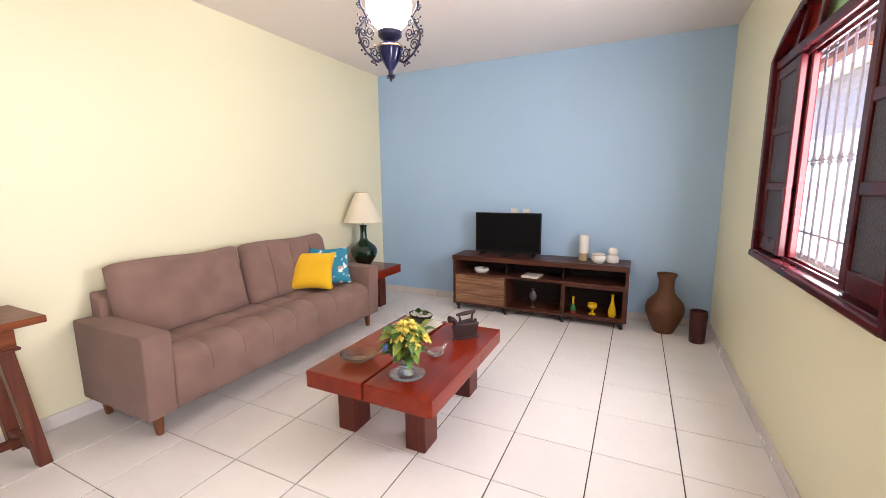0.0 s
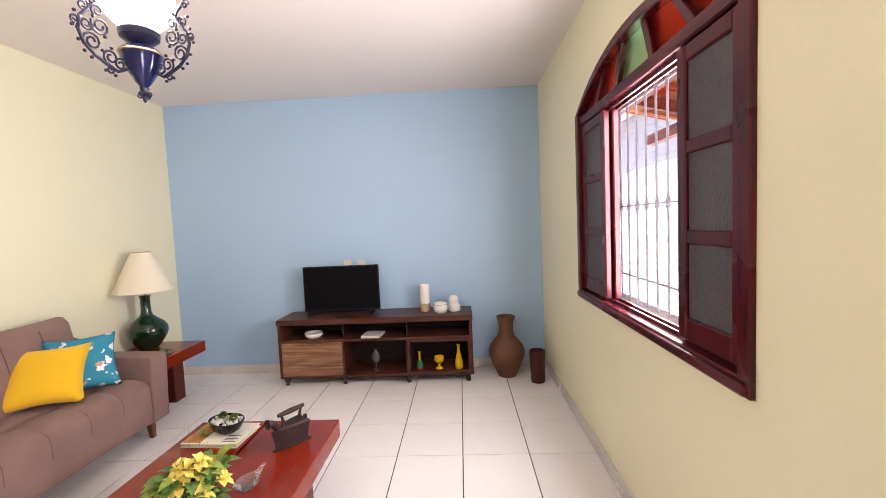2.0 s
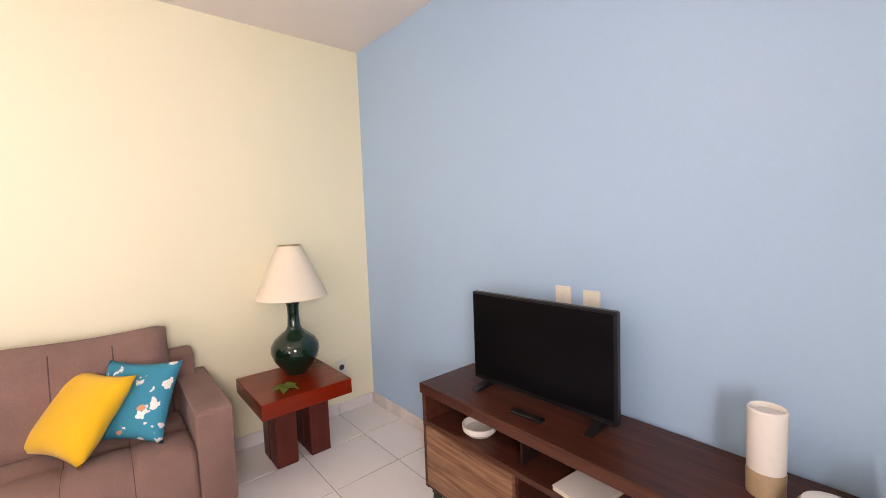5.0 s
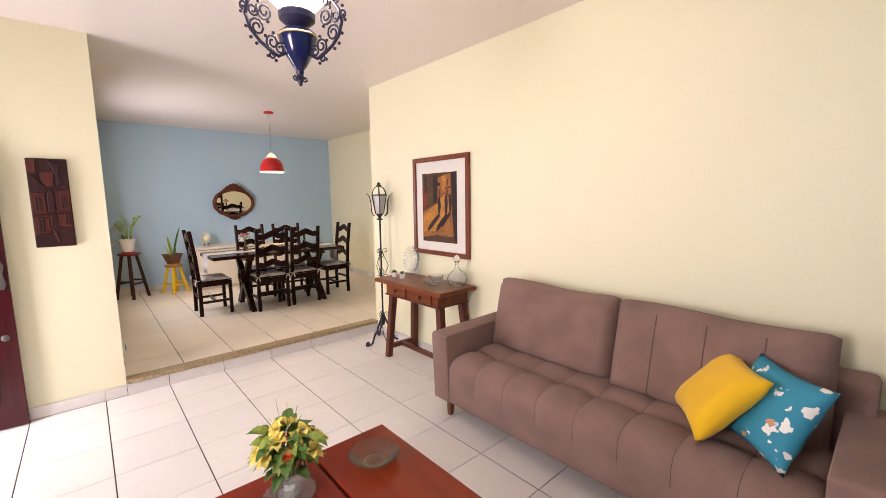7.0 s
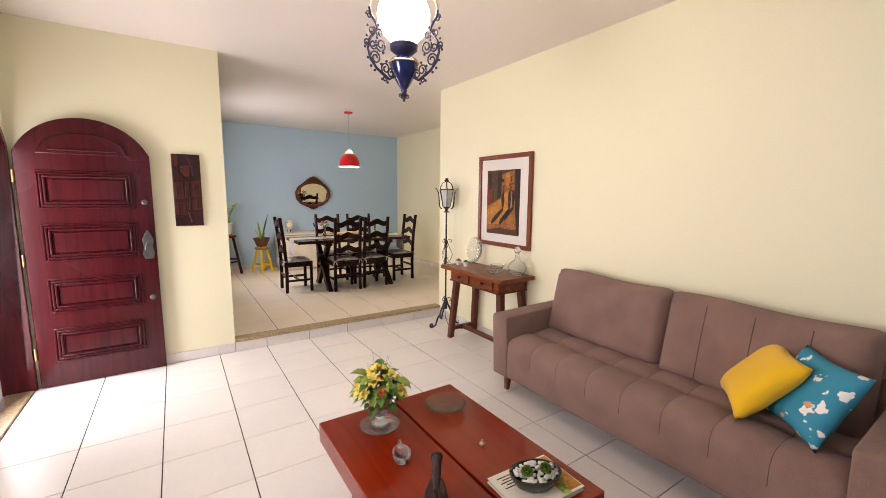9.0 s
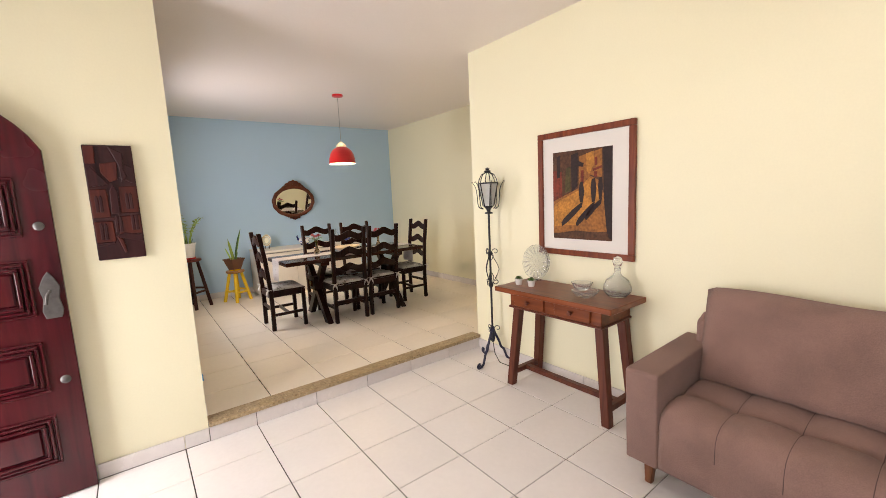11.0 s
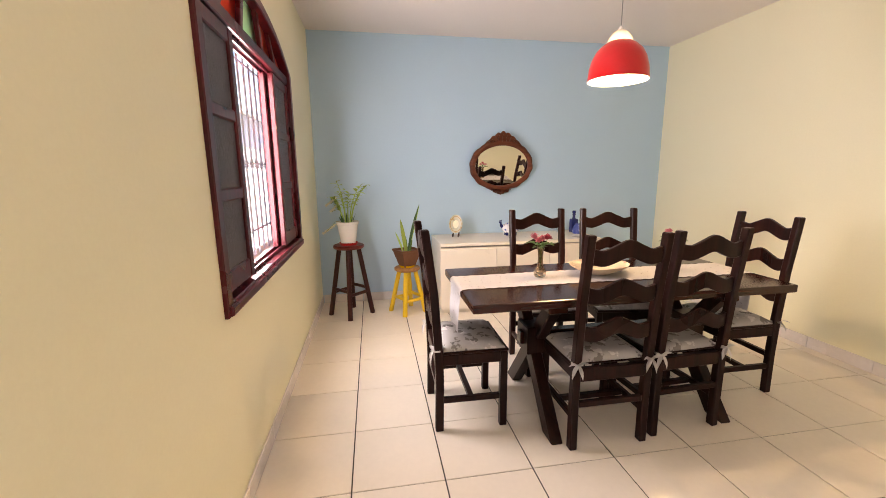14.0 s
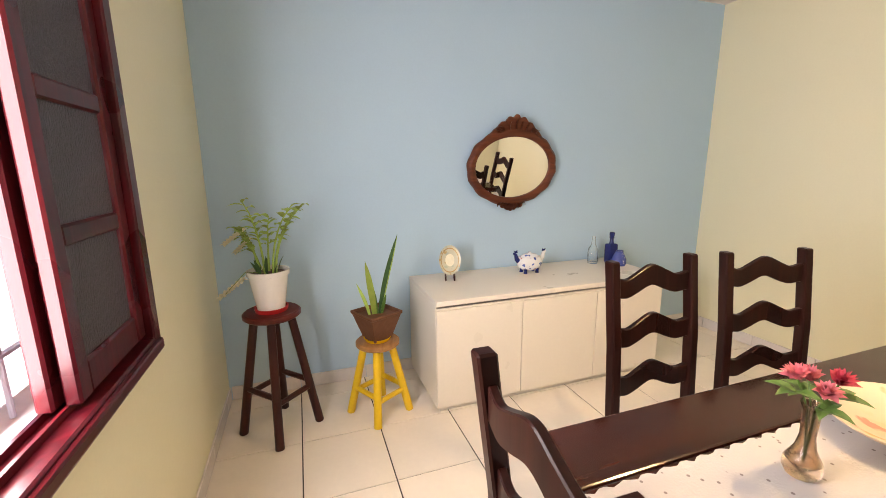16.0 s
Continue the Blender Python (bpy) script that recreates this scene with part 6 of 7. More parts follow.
def runner():
    bm = bmesh.new()
    half, n, mr = 0.127, 150, 10
    xa, xb, zt = -0.40, 1.372, ZD + 0.7455
    path = []
    for k in range(6):
        path.append((xb + 0.006 + 0.004 * math.sin(k), zt - 0.24 + 0.04 * k))
    path.append((xb + 0.003, zt - 0.008))
    cnt = 110
    path += [(xb - 0.008 - (xb - xa - 0.016) * k / cnt, zt) for k in range(cnt + 1)]
    path = [p for p in path if p[0] >= -0.356] + [(-0.364, zt - 0.006)] + [(-0.368 - 0.004 * math.sin(k), zt - 0.04 * k) for k in range(1, 7)]
    rows = []
    dist = 0.0
    last = path[0]
    for x, z in path:
        dist += math.hypot(x - last[0], z - last[1])
        last = (x, z)
        sc = 0.012 * abs(math.sin(dist * math.pi / 0.055))
        sway = 0.010 * math.sin(dist * 5)
        h = half + sc
        hang = max(0.0, zt - z)
        pinch = 1 - 0.7 * hang
        ys = [-1.793 + (2 * j / mr - 1) * h * pinch + sway * 0.3 for j in range(mr + 1)]
        fold = [0.03 * hang * math.sin(9 * j / mr) * (1 if x > 0 else -1) for j in range(mr + 1)]
        rows.append([bm.verts.new((x + fold[j], ys[j], z)) for j in range(mr + 1)])
    for a, b in zip(rows, rows[1:]):
        for j in range(mr):
            bm.faces.new((a[j], a[j + 1], b[j + 1], b[j]))
    ob = part("table_runner", bm, M_RUN, smooth="all")
    tagged(ob, "white openwork lace runner hanging over the table ends", "table runner")


runner()


def dining_chair(m, first=[]):
    if first:
        return copy_thing(first[0], m)
    c = thing("dining_chair", m, "dark ladder-back wooden dining chair with grey printed seat pad", "chair", "dining chairs")
    first.append(c)
    w, d = 0.185, 0.17
    for s in (-1, 1):
        bm = bmesh.new()
        prof = [(d, 0.0), (d - 0.004, 0.25), (d, 0.44), (d + 0.022, 0.75), (d + 0.062, 1.062)]
        rings = []
        for y, z in prof:
            rings.append([bm.verts.new((s * w + sx * 0.019, y + sy * 0.021, z)) for sx, sy in ((-1, -1), (1, -1), (1, 1), (-1, 1))])
        for a, b in zip(rings, rings[1:]):
            for k in range(4):
                bm.faces.new((a[k], a[(k + 1) % 4], b[(k + 1) % 4], b[k]))
        bm.faces.new(rings[0][::-1])
        bm.faces.new(rings[-1])
        part("back_post", bm, M_DARKV, c, bevel=0.005)
        part("front_leg", beam((s * w, -d, 0), (s * w, -d, 0.42), 0.038, 0.038), M_DARKV, c, bevel=0.004)
        part("side_rail", box(s * w - 0.014, s * w + 0.014, -d + 0.019, d - 0.02, 0.365, 0.422), M_DARKV, c, bevel=0.003)
        part("side_stretcher", box(s * w - 0.012, s * w + 0.012, -d + 0.019, d - 0.02, 0.155, 0.185), M_DARKV, c, bevel=0.003)
    part("front_rail", box(-w + 0.019, w - 0.019, -d - 0.014, -d + 0.014, 0.365, 0.422), M_DARKV, c, bevel=0.003)
    part("back_rail", box(-w + 0.019, w - 0.019, d - 0.014, d + 0.014, 0.355, 0.422), M_DARKV, c, bevel=0.003)
    part("back_stretcher", box(-w + 0.019, w - 0.019, d - 0.012, d + 0.012, 0.22, 0.25), M_DARKV, c, bevel=0.003)
    part("middle_stretcher", box(-w + 0.012, w - 0.012, -0.014, 0.014, 0.155, 0.183), M_DARKV, c, bevel=0.003)
    part("seat_board", box(-w - 0.016, w + 0.016, -d - 0.024, d - 0.022, 0.422, 0.436), M_DARKV, c, bevel=0.004)
    for z, hgt in ((0.60, 0.075), (0.785, 0.075), (0.965, 0.075)):
        bm = bmesh.new()
        n = 24
        rows = []
        for i in range(n + 1):
            u = 2 * i / n - 1
            wav = 0.034 * math.exp(-(u / 0.36) ** 2) - 0.012 * math.exp(-((abs(u) - 0.72) / 0.2) ** 2)
            wav2 = 0.030 * math.exp(-(u / 0.34) ** 2) - 0.008 * math.exp(-((abs(u) - 0.70) / 0.2) ** 2)
            zt, zb = z + hgt / 2 + wav, z - hgt / 2 + wav2
            yt = d + (0.022 * (z - 0.44) / 0.31 if z < 0.75 else 0.022 + 0.04 * (z - 0.75) / 0.31) + 0.012 * (1 - u * u)
            rows.append([bm.verts.new((u * (w - 0.018), y, zz)) for y, zz in ((yt - 0.010, zb), (yt + 0.010, zb), (yt + 0.012, zt), (yt - 0.008, zt))])
        for a, b in zip(rows, rows[1:]):
            for k in range(4):
                bm.faces.new((a[k], a[(k + 1) % 4], b[(k + 1) % 4], b[k]))
        bm.faces.new(rows[0])
        bm.faces.new(rows[-1][::-1])
        part("back_slat", bm, M_DARKV, c, smooth=True, bevel=0.003)
    # thin quilted pad, tied to the back posts
    bm = bmesh.new()
    n = 14
    top = []
    for i in range(n + 1):
        row = []
        for j in range(n + 1):
            u, v = 2 * i / n - 1, 2 * j / n - 1
            e = ((1 - u ** 6) * (1 - v ** 6)) ** 0.5
            row.append((bm.verts.new((u * 0.192, -0.012 + v * 0.165, 0.442 + 0.030 * e - 0.006 * math.exp(-(u * u + v * v) * 9))), bm.verts.new((u * 0.192, -0.012 + v * 0.165, 0.437))))
        top.append(row)
    for i in range(n):
        for j in range(n):
            for k in (0, 1):
                bm.faces.new((top[i][j][k], top[i + 1][j][k], top[i + 1][j + 1][k], top[i][j + 1][k]))
    for k in range(n):
        for a, b in ((top[0][k], top[0][k + 1]), (top[n][k], top[n][k + 1]), (top[k][0], top[k + 1][0]), (top[k][n], top[k + 1][n])):
            bm.faces.new((a[0], b[0], b[1], a[1]))
    pad = part("seat_pad", bm, M_CUSH, c, "thin grey printed cotton pad", smooth="all")
    for s in (-1, 1):
        bm = bmesh.new()
        o = Vector((s * (w + 0.004), d + 0.026, 0.448))
        for dx, dz in ((0.055, 0.012), (-0.05, 0.016), (0.035, -0.055), (-0.02, -0.065)):
            leaf(bm, o, o + Vector((dx, 0.016, dz)), 0.022, 0.006)
        tube([(s * (w - 0.02), d - 0.03, 0.450), (s * (w + 0.023), d, 0.450), (s * (w + 0.016), d + 0.026, 0.449), o, (s * (w - 0.02), d + 0.026, 0.448)], 0.005, 6, bm)
        bmesh.ops.solidify(bm, geom=[f for f in bm.faces], thickness=0.0008)
        part("ribbon_tie", bm, M_RIBBON, pad, "white ribbon bow")
    return c


for x, y, a in ((0.70, -1.53, 0), (0.258, -1.565, 3), (0.637, -2.245, 180), (0.15, -2.19, 171), (1.322, -1.80, -91), (-0.345, -1.815, 90)):
    dining_chair(pose(x, y, ZD, 0, 0, a))


def table_things():
    z = ZD + 0.7475
    for x, y in ((0.884, -1.815), (0.075, -1.80)):
        v = thing("bud_vase", pose(x, y, z), "small clear glass vase with pink roses on the runner", "flower vase", "rose vases")
        part("vase", lathe([(0, 0), (0.028, 0), (0.035, 0.014), (0.034, 0.032), (0.019, 0.062), (0.014, 0.09), (0.016, 0.15), (0.022, 0.165), (0.018, 0.165), (0.012, 0.15), (0.011, 0.09), (0.015, 0.062), (0.028, 0.032), (0, 0.01)], 22), M_BUD, v, smooth=True)
        grn, st = bmesh.new(), bmesh.new()
        for k in range(4):
            a = k * 1.57 + x
            p = Vector((0.034 * math.cos(a), 0.034 * math.sin(a), 0.200 + 0.014 * (k % 2)))
            tube([(0, 0, 0.03), (0.008 * math.cos(a), 0.008 * math.sin(a), 0.15), p], 0.0018, 5, st)
            rose = bmesh.new()
            for r, cup, num in ((0.028, 0.7, 7), (0.023, 1.2, 6), (0.017, 2.0, 5), (0.010, 3.6, 4)):
                flower(rose, p, r, num, (math.cos(a) * 0.4, math.sin(a) * 0.4, 1), cup)
            part("rose", rose, M_PETD if k == 1 else M_PETP, v, "deep red cloth rose" if k == 1 else "pink cloth rose")
            for q in (-0.5, 0.6, 2.2):
                leaf(grn, p - Vector((0, 0, 0.03)), p + Vector((0.055 * math.cos(a + q), 0.055 * math.sin(a + q), -0.022)), 0.024, 0.006)
        part("leaves", grn, M_LEAF, v)
        part("stems", st, M_LEAF, v)
    p = part("platter", lathe([(0, 0.006), (0.05, 0.004), (0.055, 0.0), (0.065, 0.004), (0.14, 0.034), (0.172, 0.052), (0.176, 0.058), (0.168, 0.058), (0.13, 0.042), (0.06, 0.014), (0, 0.012)], 44, m=Matrix.Diagonal((1.02, 0.80, 1, 1))), M_PLATTER, smooth=True)
    p.matrix_basis = pose(0.525, -1.815, z + 0.0005, 0, 0, 12)
    tagged(p, "oval cream platter painted with flowers on the runner", "platter")


table_things()


def sideboard():
    s = thing("sideboard", pose(0.398, -3.62, ZD), "cream lacquered low sideboard with flush doors", "sideboard")
    w, y0, y1, h = 0.80, -0.285, 0.29, 0.680
    part("plinth", box(-w + 0.03, w - 0.03, y0, y1 - 0.04, 0, 0.04), M_LACQ, s)
    part("carcass", box(-w, w, y0, y1 - 0.022, 0.04, h - 0.03), M_LACQ, s, bevel=0.002)
    part("top", box(-w - 0.002, w + 0.002, y0, y1, h - 0.03, h), M_LACQ, s, bevel=0.003)
    part("finger_groove", box(-w + 0.005, w - 0.005, y1 - 0.022, y1 - 0.016, h - 0.044, h - 0.032), M_METAL, s, "dark finger groove")
    n = 3
    for k in range(n):
        a = w - 2 * w * k / n
        part("door", box(a - 2 * w / n + 0.002, a - 0.002, y1 - 0.022, y1 - 0.002, 0.042, h - 0.058), M_LACQ, s, bevel=0.002)


sideboard()


M_JUG = spots("cobalt_striped_glaze", (0.05, 0.08, 0.30), [(0.6, 0.62, 0.68), (0.02, 0.04, 0.2)], 50, 0.2, (0.2, 0.3), 0.03, 0.03)


def sideboard_things():
    z = ZD + 0.6805
    p = thing("display_plate", pose(0.97, -3.74, z, 0, 0, -18), "green and gold oval plate on a dark stand", "plate")
    part("plate", lathe([(0, 0), (0.05, 0), (0.078, 0.010), (0.081, 0.014), (0.05, 0.007), (0, 0.006)], 32, m=pose(0, 0, 0.125, -76) @ Matrix.Diagonal((0.86, 1.18, 1, 1))), M_PLATE, p, smooth=True)
    part("painted_centre", lathe([(0, 0.0085), (0.034, 0.0085), (0.034, 0.0065), (0, 0.0065)], 24, m=pose(0, 0, 0.125, -76) @ Matrix.Diagonal((0.86, 1.18, 1, 1))), M_PETC, p, "pale painted centre", smooth=True)
    part("gold_ring", lathe([(0.062, 0.0105), (0.068, 0.0125), (0.068, 0.0105), (0.062, 0.0085), (0.062, 0.0105)], 28, m=pose(0, 0, 0.125, -76) @ Matrix.Diagonal((0.86, 1.18, 1, 1))), M_BRASS, p, "thin gold ring", smooth=True)
    for s in (-1, 1):
        part("stand_foot", prism([(-0.035, 0), (0.055, 0), (0.055, 0.035), (0.045, 0.014), (-0.01, 0.02), (-0.03, 0.10), (-0.04, 0.10)], s * 0.028 - 0.005, s * 0.028 + 0.005, "x"), M_STOOL, p, "dark wooden stand", bevel=0.001)
    h = thing("ceramic_hen_pot", pose(0.40, -3.71, z), "blue and white ceramic tureen with two bird heads", "ceramic pot")
    part("body", lathe([(0, 0.02), (0.05, 0.022), (0.078, 0.045), (0.088, 0.075), (0.072, 0.11), (0.062, 0.112), (0.07, 0.078), (0, 0.05)], 28, m=Matrix.Diagonal((1.1, 0.75, 1, 1))), M_DELFT, h, smooth=True)
    for sx in (-1, 1):
        part("bird_head", tube([(sx * 0.075, 0, 0.075), (sx * 0.10, 0, 0.10), (sx * 0.108, 0, 0.13), (sx * 0.125, 0, 0.14)], 0.020, 10, r1=0.007), M_COBALT if sx > 0 else M_DELFT, h, smooth=True)
        part("comb", prism([(sx * 0.095, 0.14), (sx * 0.118, 0.145), (sx * 0.122, 0.158), (sx * 0.108, 0.153), (sx * 0.098, 0.160)], -0.003, 0.003, "y"), M_COBALT, h)
        for sy in (-1, 1):
            part("foot", lathe([(0, 0), (0.013, 0), (0.010, 0.014), (0.014, 0.03), (0, 0.034)], 12, m=pose(sx * 0.045, sy * 0.028, 0)), M_COBALT, h, smooth=True)
    part("lid", lathe([(0, 0.112), (0.060, 0.112), (0.045, 0.126), (0.012, 0.132), (0.010, 0.142), (0, 0.145)], 24, m=Matrix.Diagonal((1.1, 0.75, 1, 1))), M_DELFT, h, smooth=True)
    b = thing("blue_bottle", pose(-0.315, -3.74, z), "dark cobalt blue square bottle with stopper", "bottle")
    part("body", prism([(-0.04, -0.03), (0.04, -0.03), (0.04, 0.03), (-0.04, 0.03)], 0, 0.145, "z"), M_COBALT, b, bevel=0.012, segs=2)
    part("neck", lathe([(0, 0.14), (0.022, 0.14), (0.014, 0.16), (0.013, 0.185), (0.018, 0.188), (0.018, 0.196), (0, 0.196)], 16), M_COBALT, b, smooth=True)
    part("stopper", lathe([(0, 0.196), (0.012, 0.196), (0.019, 0.208), (0.019, 0.226), (0.014, 0.232), (0, 0.233)], 16), M_COBALT, b, smooth=True)
    j = part("striped_jug", lathe([(0, 0), (0.045, 0), (0.052, 0.02), (0.05, 0.05), (0.036, 0.08), (0.026, 0.10), (0.030, 0.108), (0.022, 0.108), (0, 0.095)], 24), M_JUG, smooth=True)
    j.matrix_basis = pose(-0.315, -3.655, z)
    tagged(j, "small blue and white striped jug on the sideboard", "jug")
    g = part("clear_bottle", lathe([(0, 0), (0.036, 0), (0.038, 0.01), (0.038, 0.10), (0.016, 0.14), (0.012, 0.19), (0.015, 0.20), (0.010, 0.20), (0.009, 0.19), (0.013, 0.14), (0.034, 0.10), (0.034, 0.012), (0, 0.008)], 22), M_GLASS, smooth=True)
    g.matrix_basis = pose(-0.185, -3.78, z)
    tagged(g, "slim clear glass bottle on the sideboard", "bottle")


sideboard_things()


def wall_mirror():
    m = thing("wall_mirror", pose(0.455, YS + 0.034, 1.512, -6.5), "oval mirror in a carved dark wooden frame", "mirror")
    a, b, n = 0.285, 0.205, 56
    bm = bmesh.new()
    prof = [(0.0, 0.0), (0.0, 0.022), (0.016, 0.034), (0.034, 0.036), (0.050, 0.026), (0.056, 0.010), (0.056, 0.0)]
    rings = []
    for i in range(n):
        t = 2 * math.pi * i / n
        sc = 0.004 * math.sin(t * 14)
        rings.append([bm.verts.new(((a + q + (sc if q > 0.03 else 0)) * math.cos(t), y, (b + q + (sc if q > 0.03 else 0)) * math.sin(t))) for q, y in prof])
    for i in range(n):
        p, q = rings[i], rings[(i + 1) % n]
        for k in range(len(prof) - 1):
            bm.faces.new((p[k], p[k + 1], q[k + 1], q[k]))
    part("frame", bm, M_FRAMED, m, smooth=True)
    part("mirror_glass", prism([((a + 0.004) * math.cos(2 * math.pi * i / n), (b + 0.004) * math.sin(2 * math.pi * i / n)) for i in range(n)], 0.004, 0.012, "y"), M_MIRROR, m, "clear mirror glass")
    # carved crest and drop, of leaves and scrolls
    for sg, hgt, wid in ((1, 0.098, 0.20), (-1, 0.050, 0.105)):
        z0 = sg * (b + 0.035)

        def rim(x):
            return sg * (b + 0.02) * math.sqrt(1 - (x / (a + 0.05)) ** 2)
        fs = [k / 16 - 1 for k in range(33)]
        pts = [(f * wid, rim(f * wid) + sg * (0.028 + hgt * (1 - abs(f) ** 1.5) * (0.74 + 0.26 * abs(math.cos(3.5 * math.pi * f))))) for f in fs]
        pts += [(f * wid, rim(f * wid)) for f in fs[::-1]]
        crest = part("crest", prism(pts, 0.002, 0.026, "y"), M_FRAMED, m, "carved leaf crest", bevel=0.004)
        bm = bmesh.new()
        for k in range(9):
            f = k / 8 * 2 - 1
            ln = hgt * (0.95 - 0.55 * abs(f))
            c = Vector((f * wid * 0.72, 0.024, rim(f * wid * 0.72) + sg * 0.016))
            leaf(bm, c, c + Vector((f * 0.035, 0.012, sg * ln)), 0.036, 0.010)
        for s in (-1, 1):
            tube([(s * u, 0.028, sg * v) for u, v in spiral((wid * 0.62, abs(rim(wid * 0.62)) + 0.034), 0.020, 0.005, 0, 1.4, 16)], 0.006, 6, bm)
        bmesh.ops.solidify(bm, geom=bm.faces[:], thickness=0.003)
        part("carving", bm, M_FRAMED, crest, smooth=True)


M_FRAMED = wood("mirror_frame_wood", (0.075, 0.018, 0.008), (0.16, 0.042, 0.017), 0.35, 16, 0, 0.3)
wall_mirror()


def stool(m, rt, h, spread, seat_mat, leg_mat, label, ring=0.36):
    s = thing("stool", m, label, "stool", "plant stools")
    part("seat", lathe([(0, h - 0.034), (rt - 0.012, h - 0.034), (rt, h - 0.024), (rt, h - 0.008), (rt - 0.010, h), (0, h)], 36), seat_mat, s, smooth=True)
    for k in range(4):
        a = k * math.pi / 2
        top, bot = rt * 0.62, spread
        part("leg", tube([(bot * math.cos(a), bot * math.sin(a), 0), (top * math.cos(a), top * math.sin(a), h - 0.034)], 0.023, 10, None, 0.021), leg_mat, s, smooth=True)
        f = ring + (0.05 if k % 2 else 0.0)
        r = bot + (top - bot) * f
        a2 = a + math.pi / 2
        part("stretcher", tube([(r * math.cos(a), r * math.sin(a), f * h), (r * math.cos(a2), r * math.sin(a2), f * h)], 0.015, 8), leg_mat, s, smooth=True)


stool(pose(2.03, -3.53, ZD, 0, 0, 88), 0.142, 0.675, 0.195, M_STOOLTOP, M_STOOL, "tall dark wooden stool holding a white plant pot", 0.33)
stool(pose(1.495, -3.50, ZD, 0, 0, 75), 0.122, 0.445, 0.17, M_OAK, M_YEL, "low stool with yellow painted legs and tan seat", 0.30)


def plants():
    p = thing("potted_zz_plant", pose(2.03, -3.53, ZD + 0.6755), "leafy green plant in a white ceramic pot", "potted plant")
    part("saucer", lathe([(0, 0), (0.078, 0), (0.084, 0.022), (0.078, 0.022), (0.074, 0.006), (0, 0.005)], 28), M_REDP, p, "red plastic saucer", smooth=True)
    part("pot", lathe([(0, 0.006), (0.066, 0.006), (0.095, 0.19), (0.102, 0.192), (0.103, 0.215), (0.094, 0.215), (0.09, 0.195), (0, 0.19)], 30), M_WHITE, p, smooth=True)
    part("soil", lathe([(0, 0.196), (0.09, 0.196), (0, 0.202)], 24), M_MAROON, p)
    lv, pale, spikes = bmesh.new(), bmesh.new(), bmesh.new()
    for k in range(8):
        a = k * 2.4 + 0.4
        lean = 0.07 + 0.12 * ((k * 5) % 8) / 7
        hh = 0.26 + 0.17 * ((k * 3) % 5) / 4
        b0 = Vector((0.04 * math.cos(a), 0.04 * math.sin(a), 0.195))
        pts = [b0 + Vector((lean * u ** 1.8 * math.cos(a), lean * u ** 1.8 * math.sin(a), hh * (u - 0.12 * u ** 4))) for u in (0, 0.2, 0.4, 0.6, 0.8, 1.0)]
        part("stem", tube(pts, 0.0065, 6, None, 0.002), M_LEAFP, p, smooth=True)
        for q in range(10):
            f = 2.3 + 2.7 * q / 9
            c = pts[min(4, int(f))].lerp(pts[min(5, int(f) + 1)], f - min(4, int(f)))
            sd = 1 if q % 2 else -1
            d = Vector((math.cos(a + sd * 1.1), math.sin(a + sd * 1.1), random.uniform(0.0, 0.6))).normalized()
            leaf(lv if (k + q) % 3 == 0 else pale, c, c + d * random.uniform(0.045, 0.075), 0.032, 0.008)
    for k in range(8):
        a = k * 0.8
        c = Vector((0.05 * math.cos(a), 0.05 * math.sin(a), 0.198))
        leaf(spikes, c, c + Vector((0.03 * math.cos(a), 0.03 * math.sin(a), 0.07 + 0.02 * (k % 3))), 0.022, 0.004)
    part("young_shoots", spikes, M_LEAFD, p, "short dark pointed shoots")
    part("leaves", lv, M_LEAFY, p)
    part("pale_leaves", pale, M_LEAFP, p)
    # pale arching sprays towards the window wall
    fl, st = bmesh.new(), bmesh.new()
    for k, (dx, dy, h0, h1) in enumerate(((0.17, 0.03, 0.43, 0.36), (0.20, 0.10, 0.22, 0.12), (0.14, -0.07, 0.33, 0.30))):
        e = Vector((dx, dy, h1))
        tube([(0.02, 0, 0.2), (dx * 0.5, dy * 0.5, h0), e], 0.0018, 5, st)
        for q in range(6):
            flower(fl, e - Vector((dx * 0.09 * q, dy * 0.09 * q, -0.012 * q)), 0.028, 5, (0.3, 0.4, 0.8))
    part("spray_stems", st, M_LEAFY, p)
    part("pale_blossoms", fl, M_PETC, p, "pale cream blossoms")
    s = thing("potted_snake_plant", pose(1.495, -3.50, ZD + 0.4455), "snake plant in a square brown pot on a yellow saucer", "potted plant")
    part("saucer", lathe([(0, 0), (0.068, 0), (0.078, 0.018), (0.072, 0.018), (0.066, 0.005), (0, 0.004)], 28), M_YCER, s, "yellow saucer", smooth=True)
    bm = bmesh.new()
    rings = []
    for h, z in ((0.056, 0.0055), (0.098, 0.152), (0.103, 0.153), (0.104, 0.170), (0.092, 0.170), (0.088, 0.15)):
        rings.append([bm.verts.new((sx * h, sy * h, z)) for sx, sy in ((-1, -1), (1, -1), (1, 1), (-1, 1))])
    for r0, r1 in zip(rings, rings[1:]):
        for k in range(4):
            bm.faces.new((r0[k], r0[(k + 1) % 4], r1[(k + 1) % 4], r1[k]))
    bm.faces.new(rings[0][::-1])
    bm.faces.new(rings[-1])
    part("pot", bm, M_CLAY, s, "square brown clay pot", bevel=0.003, m=pose(0, 0, 0, 0, 0, 25))
